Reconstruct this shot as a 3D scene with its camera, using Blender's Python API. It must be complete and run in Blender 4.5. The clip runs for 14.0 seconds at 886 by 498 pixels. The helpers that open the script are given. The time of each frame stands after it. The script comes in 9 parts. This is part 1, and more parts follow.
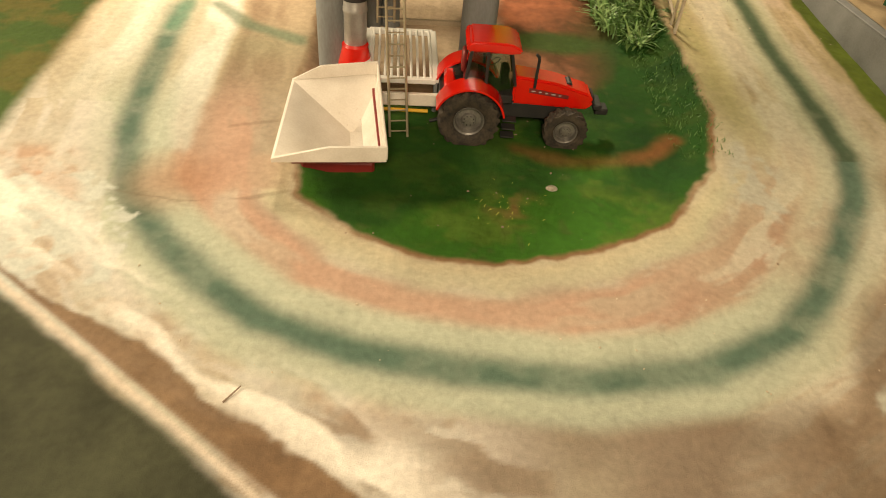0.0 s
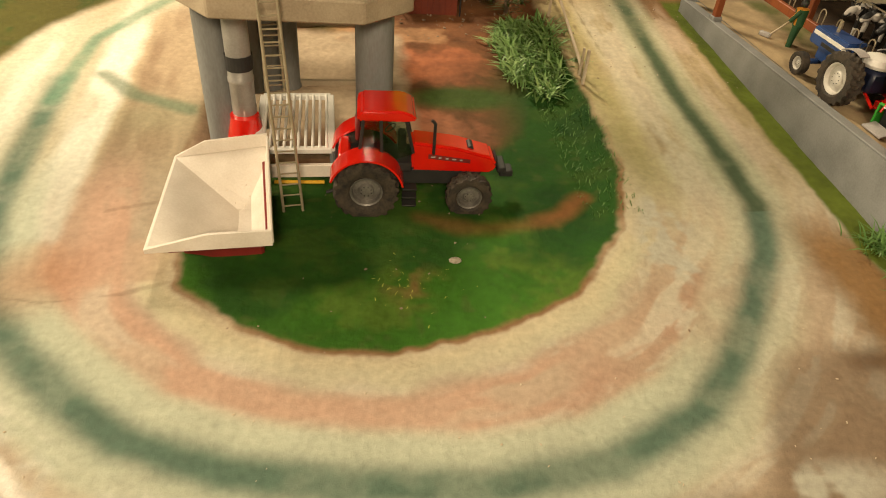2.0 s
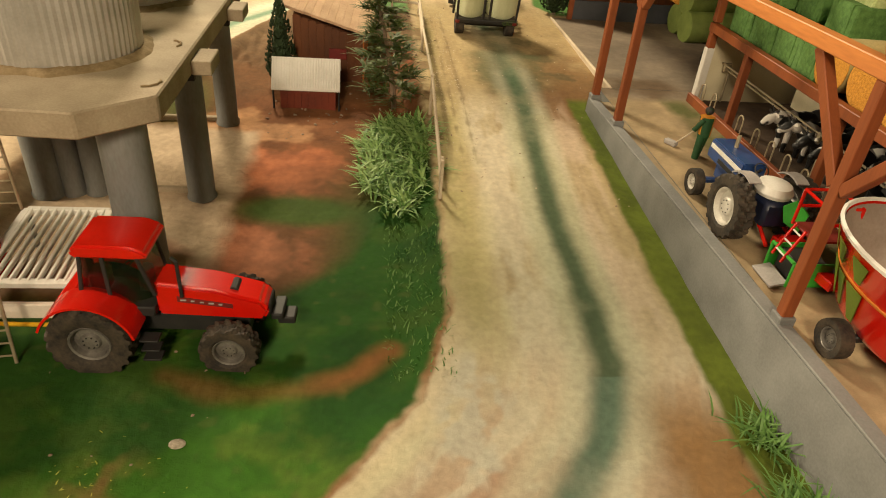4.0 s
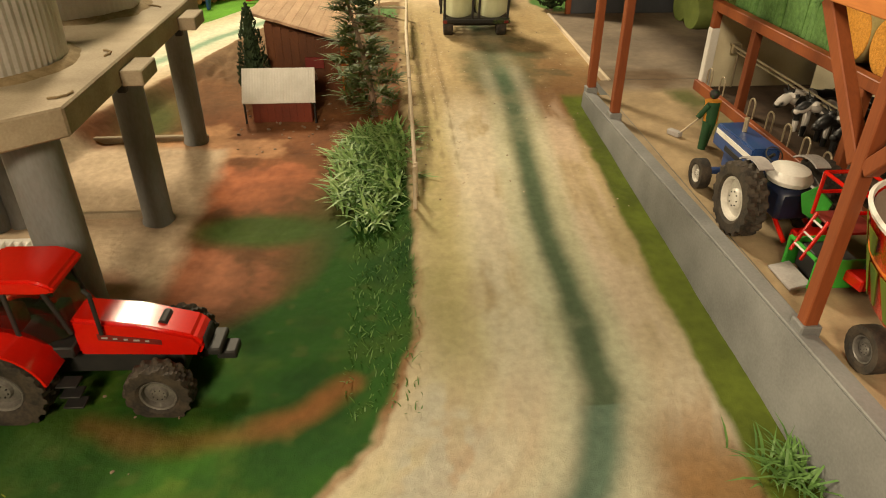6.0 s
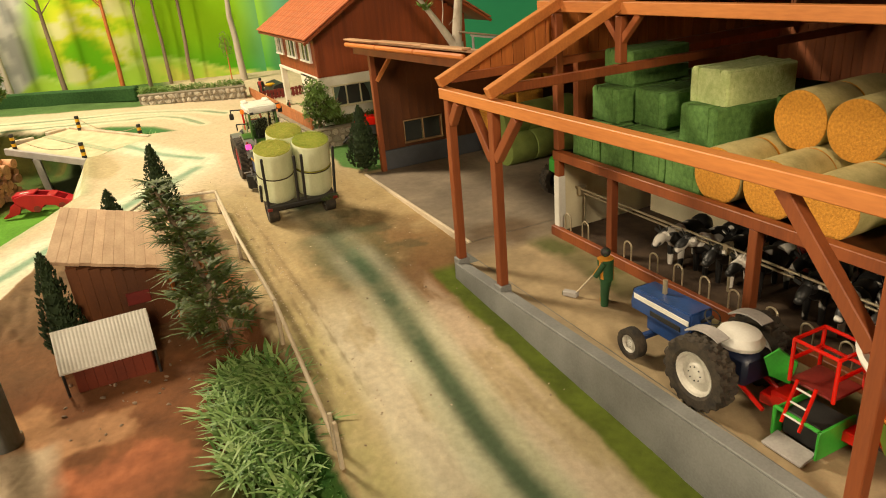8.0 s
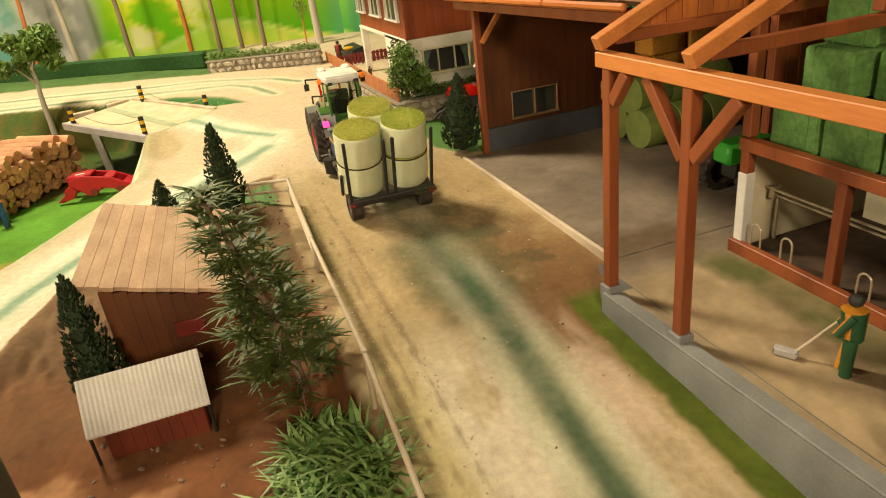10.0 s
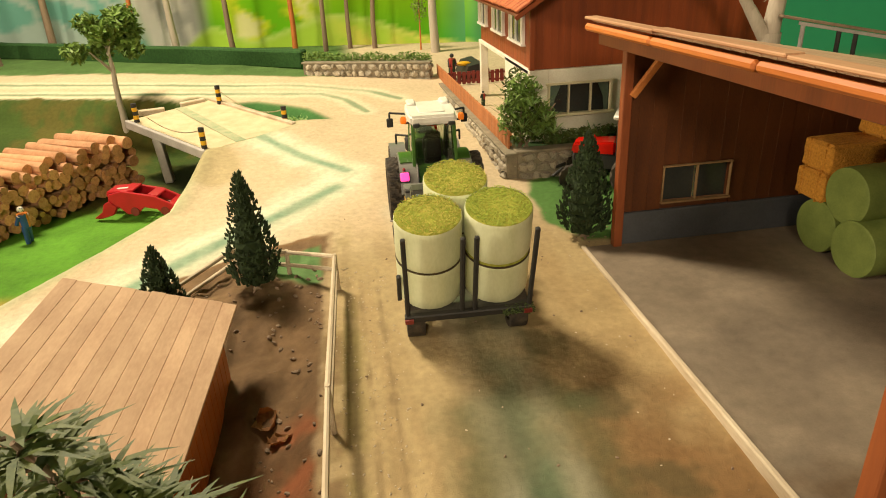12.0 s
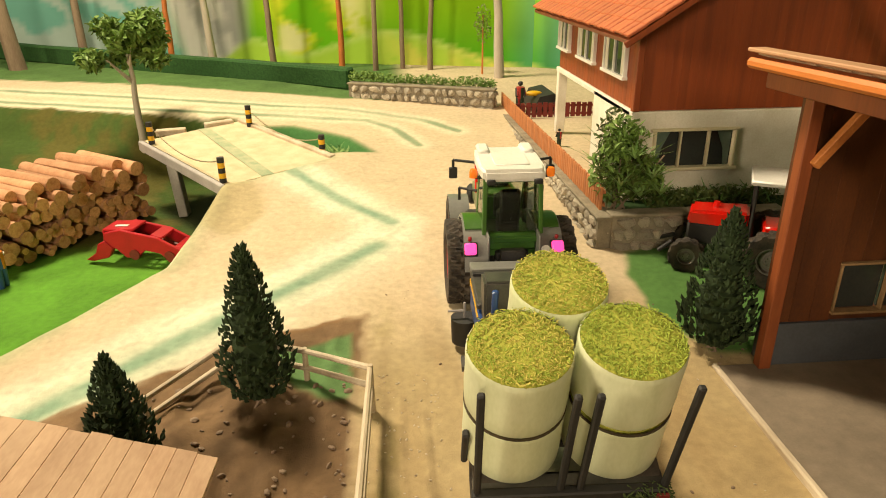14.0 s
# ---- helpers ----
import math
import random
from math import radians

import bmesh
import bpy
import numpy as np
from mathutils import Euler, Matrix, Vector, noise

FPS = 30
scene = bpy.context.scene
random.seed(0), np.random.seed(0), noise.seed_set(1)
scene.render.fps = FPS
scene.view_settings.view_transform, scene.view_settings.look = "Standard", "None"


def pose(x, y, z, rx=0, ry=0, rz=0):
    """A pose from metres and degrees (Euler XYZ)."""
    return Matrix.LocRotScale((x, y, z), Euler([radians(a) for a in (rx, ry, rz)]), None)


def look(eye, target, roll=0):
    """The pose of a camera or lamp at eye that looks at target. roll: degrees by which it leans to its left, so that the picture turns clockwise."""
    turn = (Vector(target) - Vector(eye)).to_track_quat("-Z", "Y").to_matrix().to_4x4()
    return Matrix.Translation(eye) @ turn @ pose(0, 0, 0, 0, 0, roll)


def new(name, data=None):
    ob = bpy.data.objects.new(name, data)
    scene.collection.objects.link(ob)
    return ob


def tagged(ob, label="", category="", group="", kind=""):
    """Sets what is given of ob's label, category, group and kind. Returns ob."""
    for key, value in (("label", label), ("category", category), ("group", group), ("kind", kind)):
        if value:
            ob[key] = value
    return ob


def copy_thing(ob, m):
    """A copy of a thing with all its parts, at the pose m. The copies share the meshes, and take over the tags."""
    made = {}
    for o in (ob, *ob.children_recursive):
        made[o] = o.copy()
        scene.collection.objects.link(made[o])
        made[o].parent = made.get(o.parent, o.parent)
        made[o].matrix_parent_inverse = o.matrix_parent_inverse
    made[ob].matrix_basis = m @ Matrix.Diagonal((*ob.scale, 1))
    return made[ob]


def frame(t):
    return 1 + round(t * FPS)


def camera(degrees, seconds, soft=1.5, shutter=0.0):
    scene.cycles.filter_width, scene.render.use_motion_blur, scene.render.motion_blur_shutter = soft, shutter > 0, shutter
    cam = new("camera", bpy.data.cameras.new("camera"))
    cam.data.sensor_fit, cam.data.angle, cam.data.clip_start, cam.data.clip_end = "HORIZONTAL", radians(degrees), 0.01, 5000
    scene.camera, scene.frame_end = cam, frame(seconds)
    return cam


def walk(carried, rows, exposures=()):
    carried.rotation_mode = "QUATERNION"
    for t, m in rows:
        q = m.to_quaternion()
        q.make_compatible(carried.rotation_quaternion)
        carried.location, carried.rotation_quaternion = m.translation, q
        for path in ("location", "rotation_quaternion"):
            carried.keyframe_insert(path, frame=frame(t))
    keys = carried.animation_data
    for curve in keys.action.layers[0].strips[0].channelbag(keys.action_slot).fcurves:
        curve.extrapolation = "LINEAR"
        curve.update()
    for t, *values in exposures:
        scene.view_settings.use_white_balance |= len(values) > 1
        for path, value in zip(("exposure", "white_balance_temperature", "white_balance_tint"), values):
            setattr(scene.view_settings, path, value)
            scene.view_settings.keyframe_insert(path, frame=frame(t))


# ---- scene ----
# ---- camera ----
cam = camera(66.5, 14.0, soft=1.0, shutter=0.15)
PATH = [
    (0, (0.008, 0.004, 0.325), (0.173, 1.497, -0.996), 5.5),
    (0.5, (0.014, 0.006, 0.321), (0.197, 1.502, -0.994), 5.5),
    (1, (0.024, 0.015, 0.326), (0.221, 1.505, -0.993), 5.3),
    (1.5, (0.036, 0.027, 0.329), (0.273, 1.535, -0.963), 5.1),
    (2, (0.056, 0.05, 0.335), (0.349, 1.589, -0.908), 5.0),
    (2.5, (0.09, 0.067, 0.336), (0.37, 1.665, -0.833), 5.1),
    (3, (0.14, 0.098, 0.336), (0.398, 1.717, -0.811), 5.0),
    (3.5, (0.206, 0.138, 0.334), (0.462, 1.782, -0.776), 5.3),
    (3.7, (0.227, 0.15, 0.331), (0.471, 1.803, -0.767), 5.4),
    (5.8, (0.306, 0.212, 0.3), (0.433, 1.906, -0.755), 1.7),
    (6, (0.305, 0.214, 0.294), (0.443, 1.911, -0.756), 0.4),
    (6.5, (0.27, 0.264, 0.307), (0.667, 1.935, -0.717), -2.5),
    (7, (0.241, 0.304, 0.331), (0.867, 1.971, -0.58), -9.2),
    (7.5, (0.244, 0.317, 0.332), (0.994, 1.971, -0.506), -6.9),
    (8, (0.244, 0.34, 0.341), (1.001, 2.018, -0.44), -5.2),
    (8.2, (0.245, 0.347, 0.343), (0.988, 2.036, -0.428), -5.0),
    (10.3, (0.284, 0.566, 0.316), (0.806, 2.295, -0.542), -6.5),
    (10.5, (0.305, 0.594, 0.321), (0.809, 2.338, -0.519), -5.9),
    (11, (0.346, 0.648, 0.314), (0.718, 2.434, -0.507), -2.9),
    (11.5, (0.351, 0.715, 0.311), (0.643, 2.510, -0.522), -1.7),
    (12, (0.353, 0.754, 0.315), (0.599, 2.553, -0.523), -2.8),
    (12.5, (0.363, 0.792, 0.313), (0.641, 2.585, -0.528), -1.7),
    (13, (0.364, 0.849, 0.313), (0.613, 2.653, -0.514), -1.5),
    (13.5, (0.360, 0.905, 0.308), (0.494, 2.737, -0.484), -1.4),
    (14, (0.349, 0.927, 0.298), (0.495, 2.760, -0.488), -0.5),
]
walk(cam, [(t, look(eye, target, roll)) for t, eye, target, roll in PATH],
     exposures=((0.0, 0.0), (14.0, 0.0)))

# ---- light: warm unseen lamps over the layout, behind the viewer, and a side fill ----
# faint even ambient added on top of the lamps
world = bpy.data.worlds.new("ambient_fill")
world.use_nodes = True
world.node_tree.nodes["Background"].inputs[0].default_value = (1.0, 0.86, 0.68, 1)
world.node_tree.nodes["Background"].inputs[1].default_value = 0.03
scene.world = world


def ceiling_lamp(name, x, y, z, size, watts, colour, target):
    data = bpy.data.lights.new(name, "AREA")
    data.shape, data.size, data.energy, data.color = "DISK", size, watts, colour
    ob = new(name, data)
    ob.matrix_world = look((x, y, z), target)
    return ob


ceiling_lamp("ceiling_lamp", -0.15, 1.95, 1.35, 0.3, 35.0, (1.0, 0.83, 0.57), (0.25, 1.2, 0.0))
# set well below the ceiling so its light gets under the silo platform
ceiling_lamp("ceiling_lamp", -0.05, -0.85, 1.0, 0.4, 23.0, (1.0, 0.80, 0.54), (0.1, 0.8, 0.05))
# added low fill from the left, brightens the stall and silo legs
ceiling_lamp("side_fill", -1.15, 0.75, 0.66, 0.4, 20.0, (1.0, 0.82, 0.56), (0.4, 0.8, 0.05))

# ---- materials ----


def nodes_of(name):
    m = bpy.data.materials.new(name)
    m.use_nodes = True
    t = m.node_tree
    return m, t, t.nodes["Principled BSDF"]


def shade(name, colour, colour2=None, scale=60.0, rough=0.6, metal=0.0, bump=0.15, stretch=(1, 1, 1), grain=600.0, coat=0.0,
          vary=0.0, emit=None, glass=0.0, alpha=1.0):
    """Paint, wood, plastic, metal: base colour mixed by a coarse and a fine noise, with a fine relief."""
    m, t, p = nodes_of(name)
    n, l = t.nodes, t.links
    c2 = colour2 or tuple(0.72 * v for v in colour)
    co = n.new("ShaderNodeTexCoord")
    mp = n.new("ShaderNodeMapping")
    mp.inputs["Scale"].default_value = stretch
    l.new(co.outputs["Object"], mp.inputs["Vector"])
    a = n.new("ShaderNodeTexNoise")
    a.inputs["Scale"].default_value, a.inputs["Detail"].default_value = scale, 5.0
    b = n.new("ShaderNodeTexNoise")
    b.inputs["Scale"].default_value, b.inputs["Detail"].default_value = grain, 3.0
    l.new(mp.outputs[0], a.inputs["Vector"])
    l.new(mp.outputs[0], b.inputs["Vector"])
    s = n.new("ShaderNodeMath")
    s.operation = "MULTIPLY_ADD"
    s.inputs[1].default_value = 0.45
    l.new(b.outputs[0], s.inputs[0])
    l.new(a.outputs[0], s.inputs[2])
    r = n.new("ShaderNodeValToRGB")
    r.color_ramp.elements[0].position, r.color_ramp.elements[1].position = 0.5, 0.95
    r.color_ramp.elements[0].color, r.color_ramp.elements[1].color = (*colour, 1), (*c2, 1)
    l.new(s.outputs[0], r.inputs[0])
    out = r.outputs[0]
    if vary:
        oi = n.new("ShaderNodeObjectInfo")
        h = n.new("ShaderNodeHueSaturation")
        k = n.new("ShaderNodeMapRange")
        k.inputs["To Min"].default_value, k.inputs["To Max"].default_value = 1 - vary, 1 + vary
        l.new(oi.outputs["Random"], k.inputs["Value"])
        l.new(k.outputs[0], h.inputs["Value"])
        l.new(out, h.inputs["Color"])
        out = h.outputs[0]
    l.new(out, p.inputs["Base Color"])
    p.inputs["Roughness"].default_value, p.inputs["Metallic"].default_value = rough, metal
    p.inputs["Coat Weight"].default_value = coat
    if bump:
        bp = n.new("ShaderNodeBump")
        bp.inputs["Strength"].default_value, bp.inputs["Distance"].default_value = bump, 0.001
        l.new(s.outputs[0], bp.inputs["Height"])
        l.new(bp.outputs[0], p.inputs["Normal"])
    if emit:
        p.inputs["Emission Color"].default_value, p.inputs["Emission Strength"].default_value = (*emit[:3], 1), emit[3]
    if glass:
        p.inputs["Transmission Weight"].default_value = glass
        p.inputs["IOR"].default_value = 1.45
    p.inputs["Alpha"].default_value = alpha
    return m


def painted(name, rough=0.85, fine=0.25, bump=0.5, scale=900.0, smear=0.0):
    """Airbrushed layout surface: the colour comes from the mesh's own paint attribute, broken up by sand grain."""
    m, t, p = nodes_of(name)
    n, l = t.nodes, t.links
    at = n.new("ShaderNodeAttribute")
    at.attribute_name = "paint"
    co = n.new("ShaderNodeTexCoord")
    a = n.new("ShaderNodeTexNoise")
    a.inputs["Scale"].default_value, a.inputs["Detail"].default_value = scale, 4.0
    b = n.new("ShaderNodeTexNoise")
    b.inputs["Scale"].default_value, b.inputs["Detail"].default_value = scale * 0.12, 6.0
    l.new(co.outputs["Object"], a.inputs["Vector"])
    l.new(co.outputs["Object"], b.inputs["Vector"])
    s = n.new("ShaderNodeMath")
    s.operation = "MULTIPLY_ADD"
    s.inputs[1].default_value = 0.5
    l.new(a.outputs[0], s.inputs[0])
    l.new(b.outputs[0], s.inputs[2])
    k = n.new("ShaderNodeMapRange")
    k.inputs["From Min"].default_value, k.inputs["From Max"].default_value = 0.45, 1.05
    k.inputs["To Min"].default_value, k.inputs["To Max"].default_value = 1 - fine, 1 + fine
    l.new(s.outputs[0], k.inputs["Value"])
    x = n.new("ShaderNodeVectorMath")
    x.operation = "SCALE"
    l.new(at.outputs["Color"], x.inputs[0])
    if smear:
        c = n.new("ShaderNodeTexNoise")
        c.inputs["Scale"].default_value, c.inputs["Detail"].default_value, c.inputs["Roughness"].default_value = 26.0, 9.0, 0.72
        l.new(co.outputs["Object"], c.inputs["Vector"])
        q = n.new("ShaderNodeMapRange")
        q.inputs["From Min"].default_value, q.inputs["From Max"].default_value = 0.36, 0.62
        q.inputs["To Min"].default_value, q.inputs["To Max"].default_value = 1 - smear, 1 + 0.6 * smear
        l.new(c.outputs[0], q.inputs["Value"])
        w = n.new("ShaderNodeMath")
        w.operation = "MULTIPLY"
        l.new(k.outputs[0], w.inputs[0])
        l.new(q.outputs[0], w.inputs[1])
        k = w
    l.new(k.outputs[0], x.inputs["Scale"])
    l.new(x.outputs[0], p.inputs["Base Color"])
    p.inputs["Roughness"].default_value = rough
    p.inputs["Specular IOR Level"].default_value = 0.2
    if bump:
        bp = n.new("ShaderNodeBump")
        bp.inputs["Strength"].default_value, bp.inputs["Distance"].default_value = bump, 0.0012
        l.new(s.outputs[0], bp.inputs["Height"])
        l.new(bp.outputs[0], p.inputs["Normal"])
    return m


GROUND = painted("layout_ground", fine=0.16, bump=0.7, scale=1500.0, smear=0.07)
SLAB = painted("concrete_slab", rough=0.7, fine=0.14, bump=0.25, smear=0.12)
BACKDROP = painted("painted_backdrop", rough=0.9, fine=0.04, bump=0.0, scale=60)
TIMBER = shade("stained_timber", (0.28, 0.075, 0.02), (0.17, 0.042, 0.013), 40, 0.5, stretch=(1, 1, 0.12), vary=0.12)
# same stained timber, brightened in colour where beams and rafters look lit
TIMBER_LIT = shade("lit_beam", (0.60, 0.22, 0.055), (0.38, 0.12, 0.03), 40, 0.5, stretch=(1, 0.12, 1), vary=0.12)
# orange gable tone, raised above the timber to carry the light on it
GABLE = shade("lit_orange_gable", (0.52, 0.17, 0.035), (0.33, 0.095, 0.022), 40, 0.5, stretch=(4, 4, 0.2), vary=0.16)
PLANK = shade("brown_planking", (0.135, 0.040, 0.008), (0.07, 0.020, 0.005), 26, 0.55, stretch=(1.6, 1.6, 0.5), vary=0.03)
FASCIA = shade("orange_fascia_wood", (0.64, 0.20, 0.04), (0.42, 0.12, 0.025), 40, 0.5, stretch=(1, 0.1, 1))
ROOFWOOD = shade("grey_brown_roof_board", (0.52, 0.29, 0.16), (0.38, 0.19, 0.1), 60, 0.7, stretch=(1, 0.15, 1), vary=0.12)
PALEROOF = shade("pale_roof_board", (0.58, 0.39, 0.25), (0.42, 0.26, 0.16), 60, 0.8, stretch=(1, 0.3, 1), vary=0.08)
# planking lightened in colour so the wall behind the loft looks lit
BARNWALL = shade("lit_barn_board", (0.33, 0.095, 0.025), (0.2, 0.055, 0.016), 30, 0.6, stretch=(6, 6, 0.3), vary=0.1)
TILE = shade("terracotta_tile", (0.52, 0.14, 0.05), (0.36, 0.08, 0.03), 80, 0.55, vary=0.12)
WHITEWALL = shade("white_render", (0.84, 0.8, 0.7), (0.66, 0.6, 0.48), 30, 0.8, bump=0.1)
CREAM = shade("cream_wall", (0.76, 0.69, 0.48), (0.64, 0.56, 0.37), 30, 0.75)
GREYPAINT = shade("grey_painted_concrete", (0.245, 0.25, 0.245), (0.16, 0.163, 0.16), 25, 0.7, bump=0.2)
PLINTH = shade("dark_grey_plinth", (0.09, 0.10, 0.12), (0.06, 0.065, 0.075), 30, 0.6)
COLUMN = shade("grey_column_paint", (0.23, 0.24, 0.24), (0.15, 0.15, 0.14), 35, 0.5, stretch=(1, 1, 0.3))
PLATFORM = shade("dusty_grey_platform", (0.43, 0.35, 0.24), (0.26, 0.20, 0.13), 28, 0.8, bump=0.4)
SILODIRT = shade("brown_silo_dirt", (0.17, 0.115, 0.05), (0.3, 0.22, 0.12), 120, 0.95, bump=0.8)
STEEL = shade("corrugated_steel", (0.55, 0.53, 0.49), (0.42, 0.40, 0.36), 40, 0.38, metal=0.35)
ALUMIN = shade("weathered_aluminium", (0.5, 0.43, 0.3), (0.35, 0.29, 0.19), 90, 0.4, metal=0.5)
HOPPER = shade("cream_plastic", (0.80, 0.735, 0.65), (0.66, 0.59, 0.5), 40, 0.5)
GRAIN = shade("white_grain_dust", (0.8, 0.72, 0.62), (0.62, 0.52, 0.42), 120, 0.9, bump=0.5)
WHITEPL = shade("white_plastic", (0.82, 0.8, 0.75), (0.68, 0.66, 0.6), 50, 0.4)
REDPAINT = shade("red_gloss_paint", (0.68, 0.011, 0.004), (0.58, 0.01, 0.004), 60, 0.2, coat=0.4, bump=0.03)
CRIMSON = shade("crimson_paint", (0.46, 0.006, 0.016), (0.34, 0.005, 0.012), 60, 0.4, bump=0.03)
DARKRED = shade("dark_red_paint", (0.22, 0.02, 0.015), (0.13, 0.013, 0.01), 50, 0.5)
BROWNRED = shade("red_brown_boards", (0.20, 0.036, 0.015), (0.13, 0.024, 0.011), 40, 0.6)
GREENPAINT = shade("green_gloss_paint", (0.055, 0.15, 0.02), (0.04, 0.11, 0.015), 60, 0.3, coat=0.3, bump=0.03)
BRIGHTGREEN = shade("bright_green_paint", (0.05, 0.42, 0.04), (0.035, 0.3, 0.03), 60, 0.35)
GREYFENDER = shade("grey_fender_plastic", (0.22, 0.22, 0.2), (0.16, 0.16, 0.15), 70, 0.35)
BLUEPAINT = shade("blue_paint", (0.025, 0.075, 0.26), (0.018, 0.05, 0.17), 60, 0.35, coat=0.2)
RUBBER = shade("dusty_black_rubber", (0.011, 0.010, 0.009), (0.07, 0.052, 0.034), 120, 0.8, bump=0.3)
BLACK = shade("black_plastic", (0.013, 0.013, 0.013), (0.024, 0.022, 0.02), 90, 0.62)
DUSTBLACK = shade("dusty_black_sheet", (0.028, 0.027, 0.026), (0.075, 0.07, 0.06), 70, 0.4)
RIMRED = shade("red_rim", (0.36, 0.02, 0.025), (0.26, 0.015, 0.02), 60, 0.4)
RIMGREY = shade("silver_rim", (0.24, 0.225, 0.2), (0.11, 0.1, 0.09), 60, 0.35, metal=0.3)
ORANGE = shade("orange_lens", (0.8, 0.17, 0.01), (0.7, 0.12, 0.01), 90, 0.2, emit=(1.0, 0.25, 0.02, 0.35))
TAIL = shade("lit_tail_lamp", (0.8, 0.06, 0.22), (0.75, 0.05, 0.2), 90, 0.3, emit=(1.0, 0.06, 0.3, 1.6))
WINDOWGLASS = shade("dark_glass", (0.03, 0.035, 0.035), (0.045, 0.05, 0.045), 20, 0.08, bump=0)
CABGLASS = shade("cab_glass", (0.75, 0.8, 0.75), (0.7, 0.75, 0.7), 20, 0.04, bump=0, glass=1.0)
SEAM = shade("dirty_seam", (0.07, 0.05, 0.022), (0.035, 0.028, 0.012), 200, 0.9)
WRAP = shade("pale_green_bale_wrap", (0.70, 0.73, 0.50), (0.56, 0.60, 0.36), 45, 0.4, bump=0.25, stretch=(1, 1, 0.4))
SILAGE = shade("yellow_green_chaff", (0.48, 0.46, 0.07), (0.27, 0.31, 0.03), 260, 0.9, bump=0.8, grain=900)
CHAFF_Y = shade("straw_flake", (0.58, 0.49, 0.11), (0.42, 0.39, 0.06), 300, 0.85)
CHAFF_G = shade("green_flake", (0.36, 0.43, 0.05), (0.26, 0.34, 0.035), 300, 0.85)
STRAW = shade("orange_straw", (0.70, 0.33, 0.04), (0.44, 0.18, 0.018), 480, 0.9, bump=1.0, grain=1500)
STRAWWRAP = shade("straw_net_wrap", (0.58, 0.48, 0.22), (0.38, 0.32, 0.13), 80, 0.8, bump=0.4)
GREENBALE = shade("green_hay", (0.12, 0.25, 0.06), (0.06, 0.14, 0.03), 220, 0.9, bump=0.8, grain=900)
LIGHTBALE = shade("light_green_hay", (0.56, 0.63, 0.3), (0.36, 0.45, 0.17), 220, 0.9, bump=0.8, grain=900)
ROUNDGREEN = shade("green_wrap", (0.22, 0.28, 0.07), (0.14, 0.19, 0.045), 60, 0.5)
LOGBARK = shade("peeled_log", (0.56, 0.30, 0.16), (0.38, 0.19, 0.09), 90, 0.8, vary=0.25)
LOGEND = shade("cut_log_end", (0.66, 0.36, 0.16), (0.42, 0.19, 0.075), 200, 0.85, vary=0.3)
WINDOWWOOD = shade("dull_window_wood", (0.33, 0.2, 0.09), (0.2, 0.12, 0.05), 60, 0.7)
FENCEWOOD = shade("weathered_fence_rail", (0.62, 0.53, 0.4), (0.42, 0.33, 0.22), 60, 0.8, stretch=(1, 0.2, 1))
HOUSEWOOD = shade("house_board", (0.29, 0.058, 0.011), (0.2, 0.038, 0.008), 40, 0.5, stretch=(4, 4, 0.2), vary=0.08)
SLATWOOD = shade("orange_fence_slat", (0.5, 0.19, 0.07), (0.34, 0.12, 0.04), 60, 0.6, vary=0.15)
STONE = shade("wall_stone", (0.64, 0.58, 0.46), (0.22, 0.18, 0.13), 110, 0.85, bump=0.8, vary=0.3)
MORTAR = shade("wall_mortar", (0.3, 0.26, 0.19), (0.17, 0.145, 0.1), 90, 0.9)
CYPRESS = shade("dark_cypress_foliage", (0.006, 0.017, 0.003), (0.024, 0.046, 0.01), 160, 0.9, bump=0.4)
NEEDLE = shade("grey_green_leaves", (0.03, 0.062, 0.009), (0.11, 0.135, 0.024), 120, 0.6)
BLADE = shade("fresh_green_blades", (0.17, 0.33, 0.085), (0.34, 0.47, 0.17), 70, 0.5)
BLADE_D = shade("dark_green_blades", (0.065, 0.16, 0.03), (0.13, 0.25, 0.055), 70, 0.5)
MOSS = shade("dark_caught_hay", (0.03, 0.055, 0.012), (0.06, 0.085, 0.02), 200, 0.9)
LEAF = shade("broad_leaf_green", (0.1, 0.2, 0.03), (0.2, 0.3, 0.06), 90, 0.55)
HEDGE = shade("flocked_hedge", (0.015, 0.06, 0.012), (0.03, 0.1, 0.02), 250, 0.95, bump=0.8)
BARK = shade("tree_bark", (0.3, 0.22, 0.15), (0.18, 0.12, 0.08), 60, 0.85, stretch=(1, 1, 0.2), bump=0.5)
PALEBARK = shade("pale_bark", (0.55, 0.49, 0.4), (0.4, 0.34, 0.27), 60, 0.85, stretch=(1, 1, 0.2), bump=0.5)
YELLOW = shade("yellow_paint", (0.75, 0.42, 0.01), (0.65, 0.35, 0.01), 60, 0.4)
WEATHERED = shade("weathered_grey_wood", (0.45, 0.42, 0.4), (0.3, 0.28, 0.27), 50, 0.8)
DARKFIG = shade("dark_figure_paint", (0.035, 0.06, 0.03), (0.02, 0.03, 0.02), 60, 0.6)
REDFIG = shade("red_figure_paint", (0.45, 0.04, 0.03), (0.3, 0.03, 0.02), 60, 0.6)
GREENFIG = shade("green_figure_paint", (0.015, 0.08, 0.025), (0.01, 0.045, 0.015), 60, 0.6)
ORANGEFIG = shade("orange_figure_paint", (0.62, 0.26, 0.02), (0.45, 0.17, 0.015), 60, 0.6)
ROOMWALL = shade("room_wall", (0.27, 0.23, 0.18), (0.22, 0.19, 0.15), 3, 0.9, bump=0)


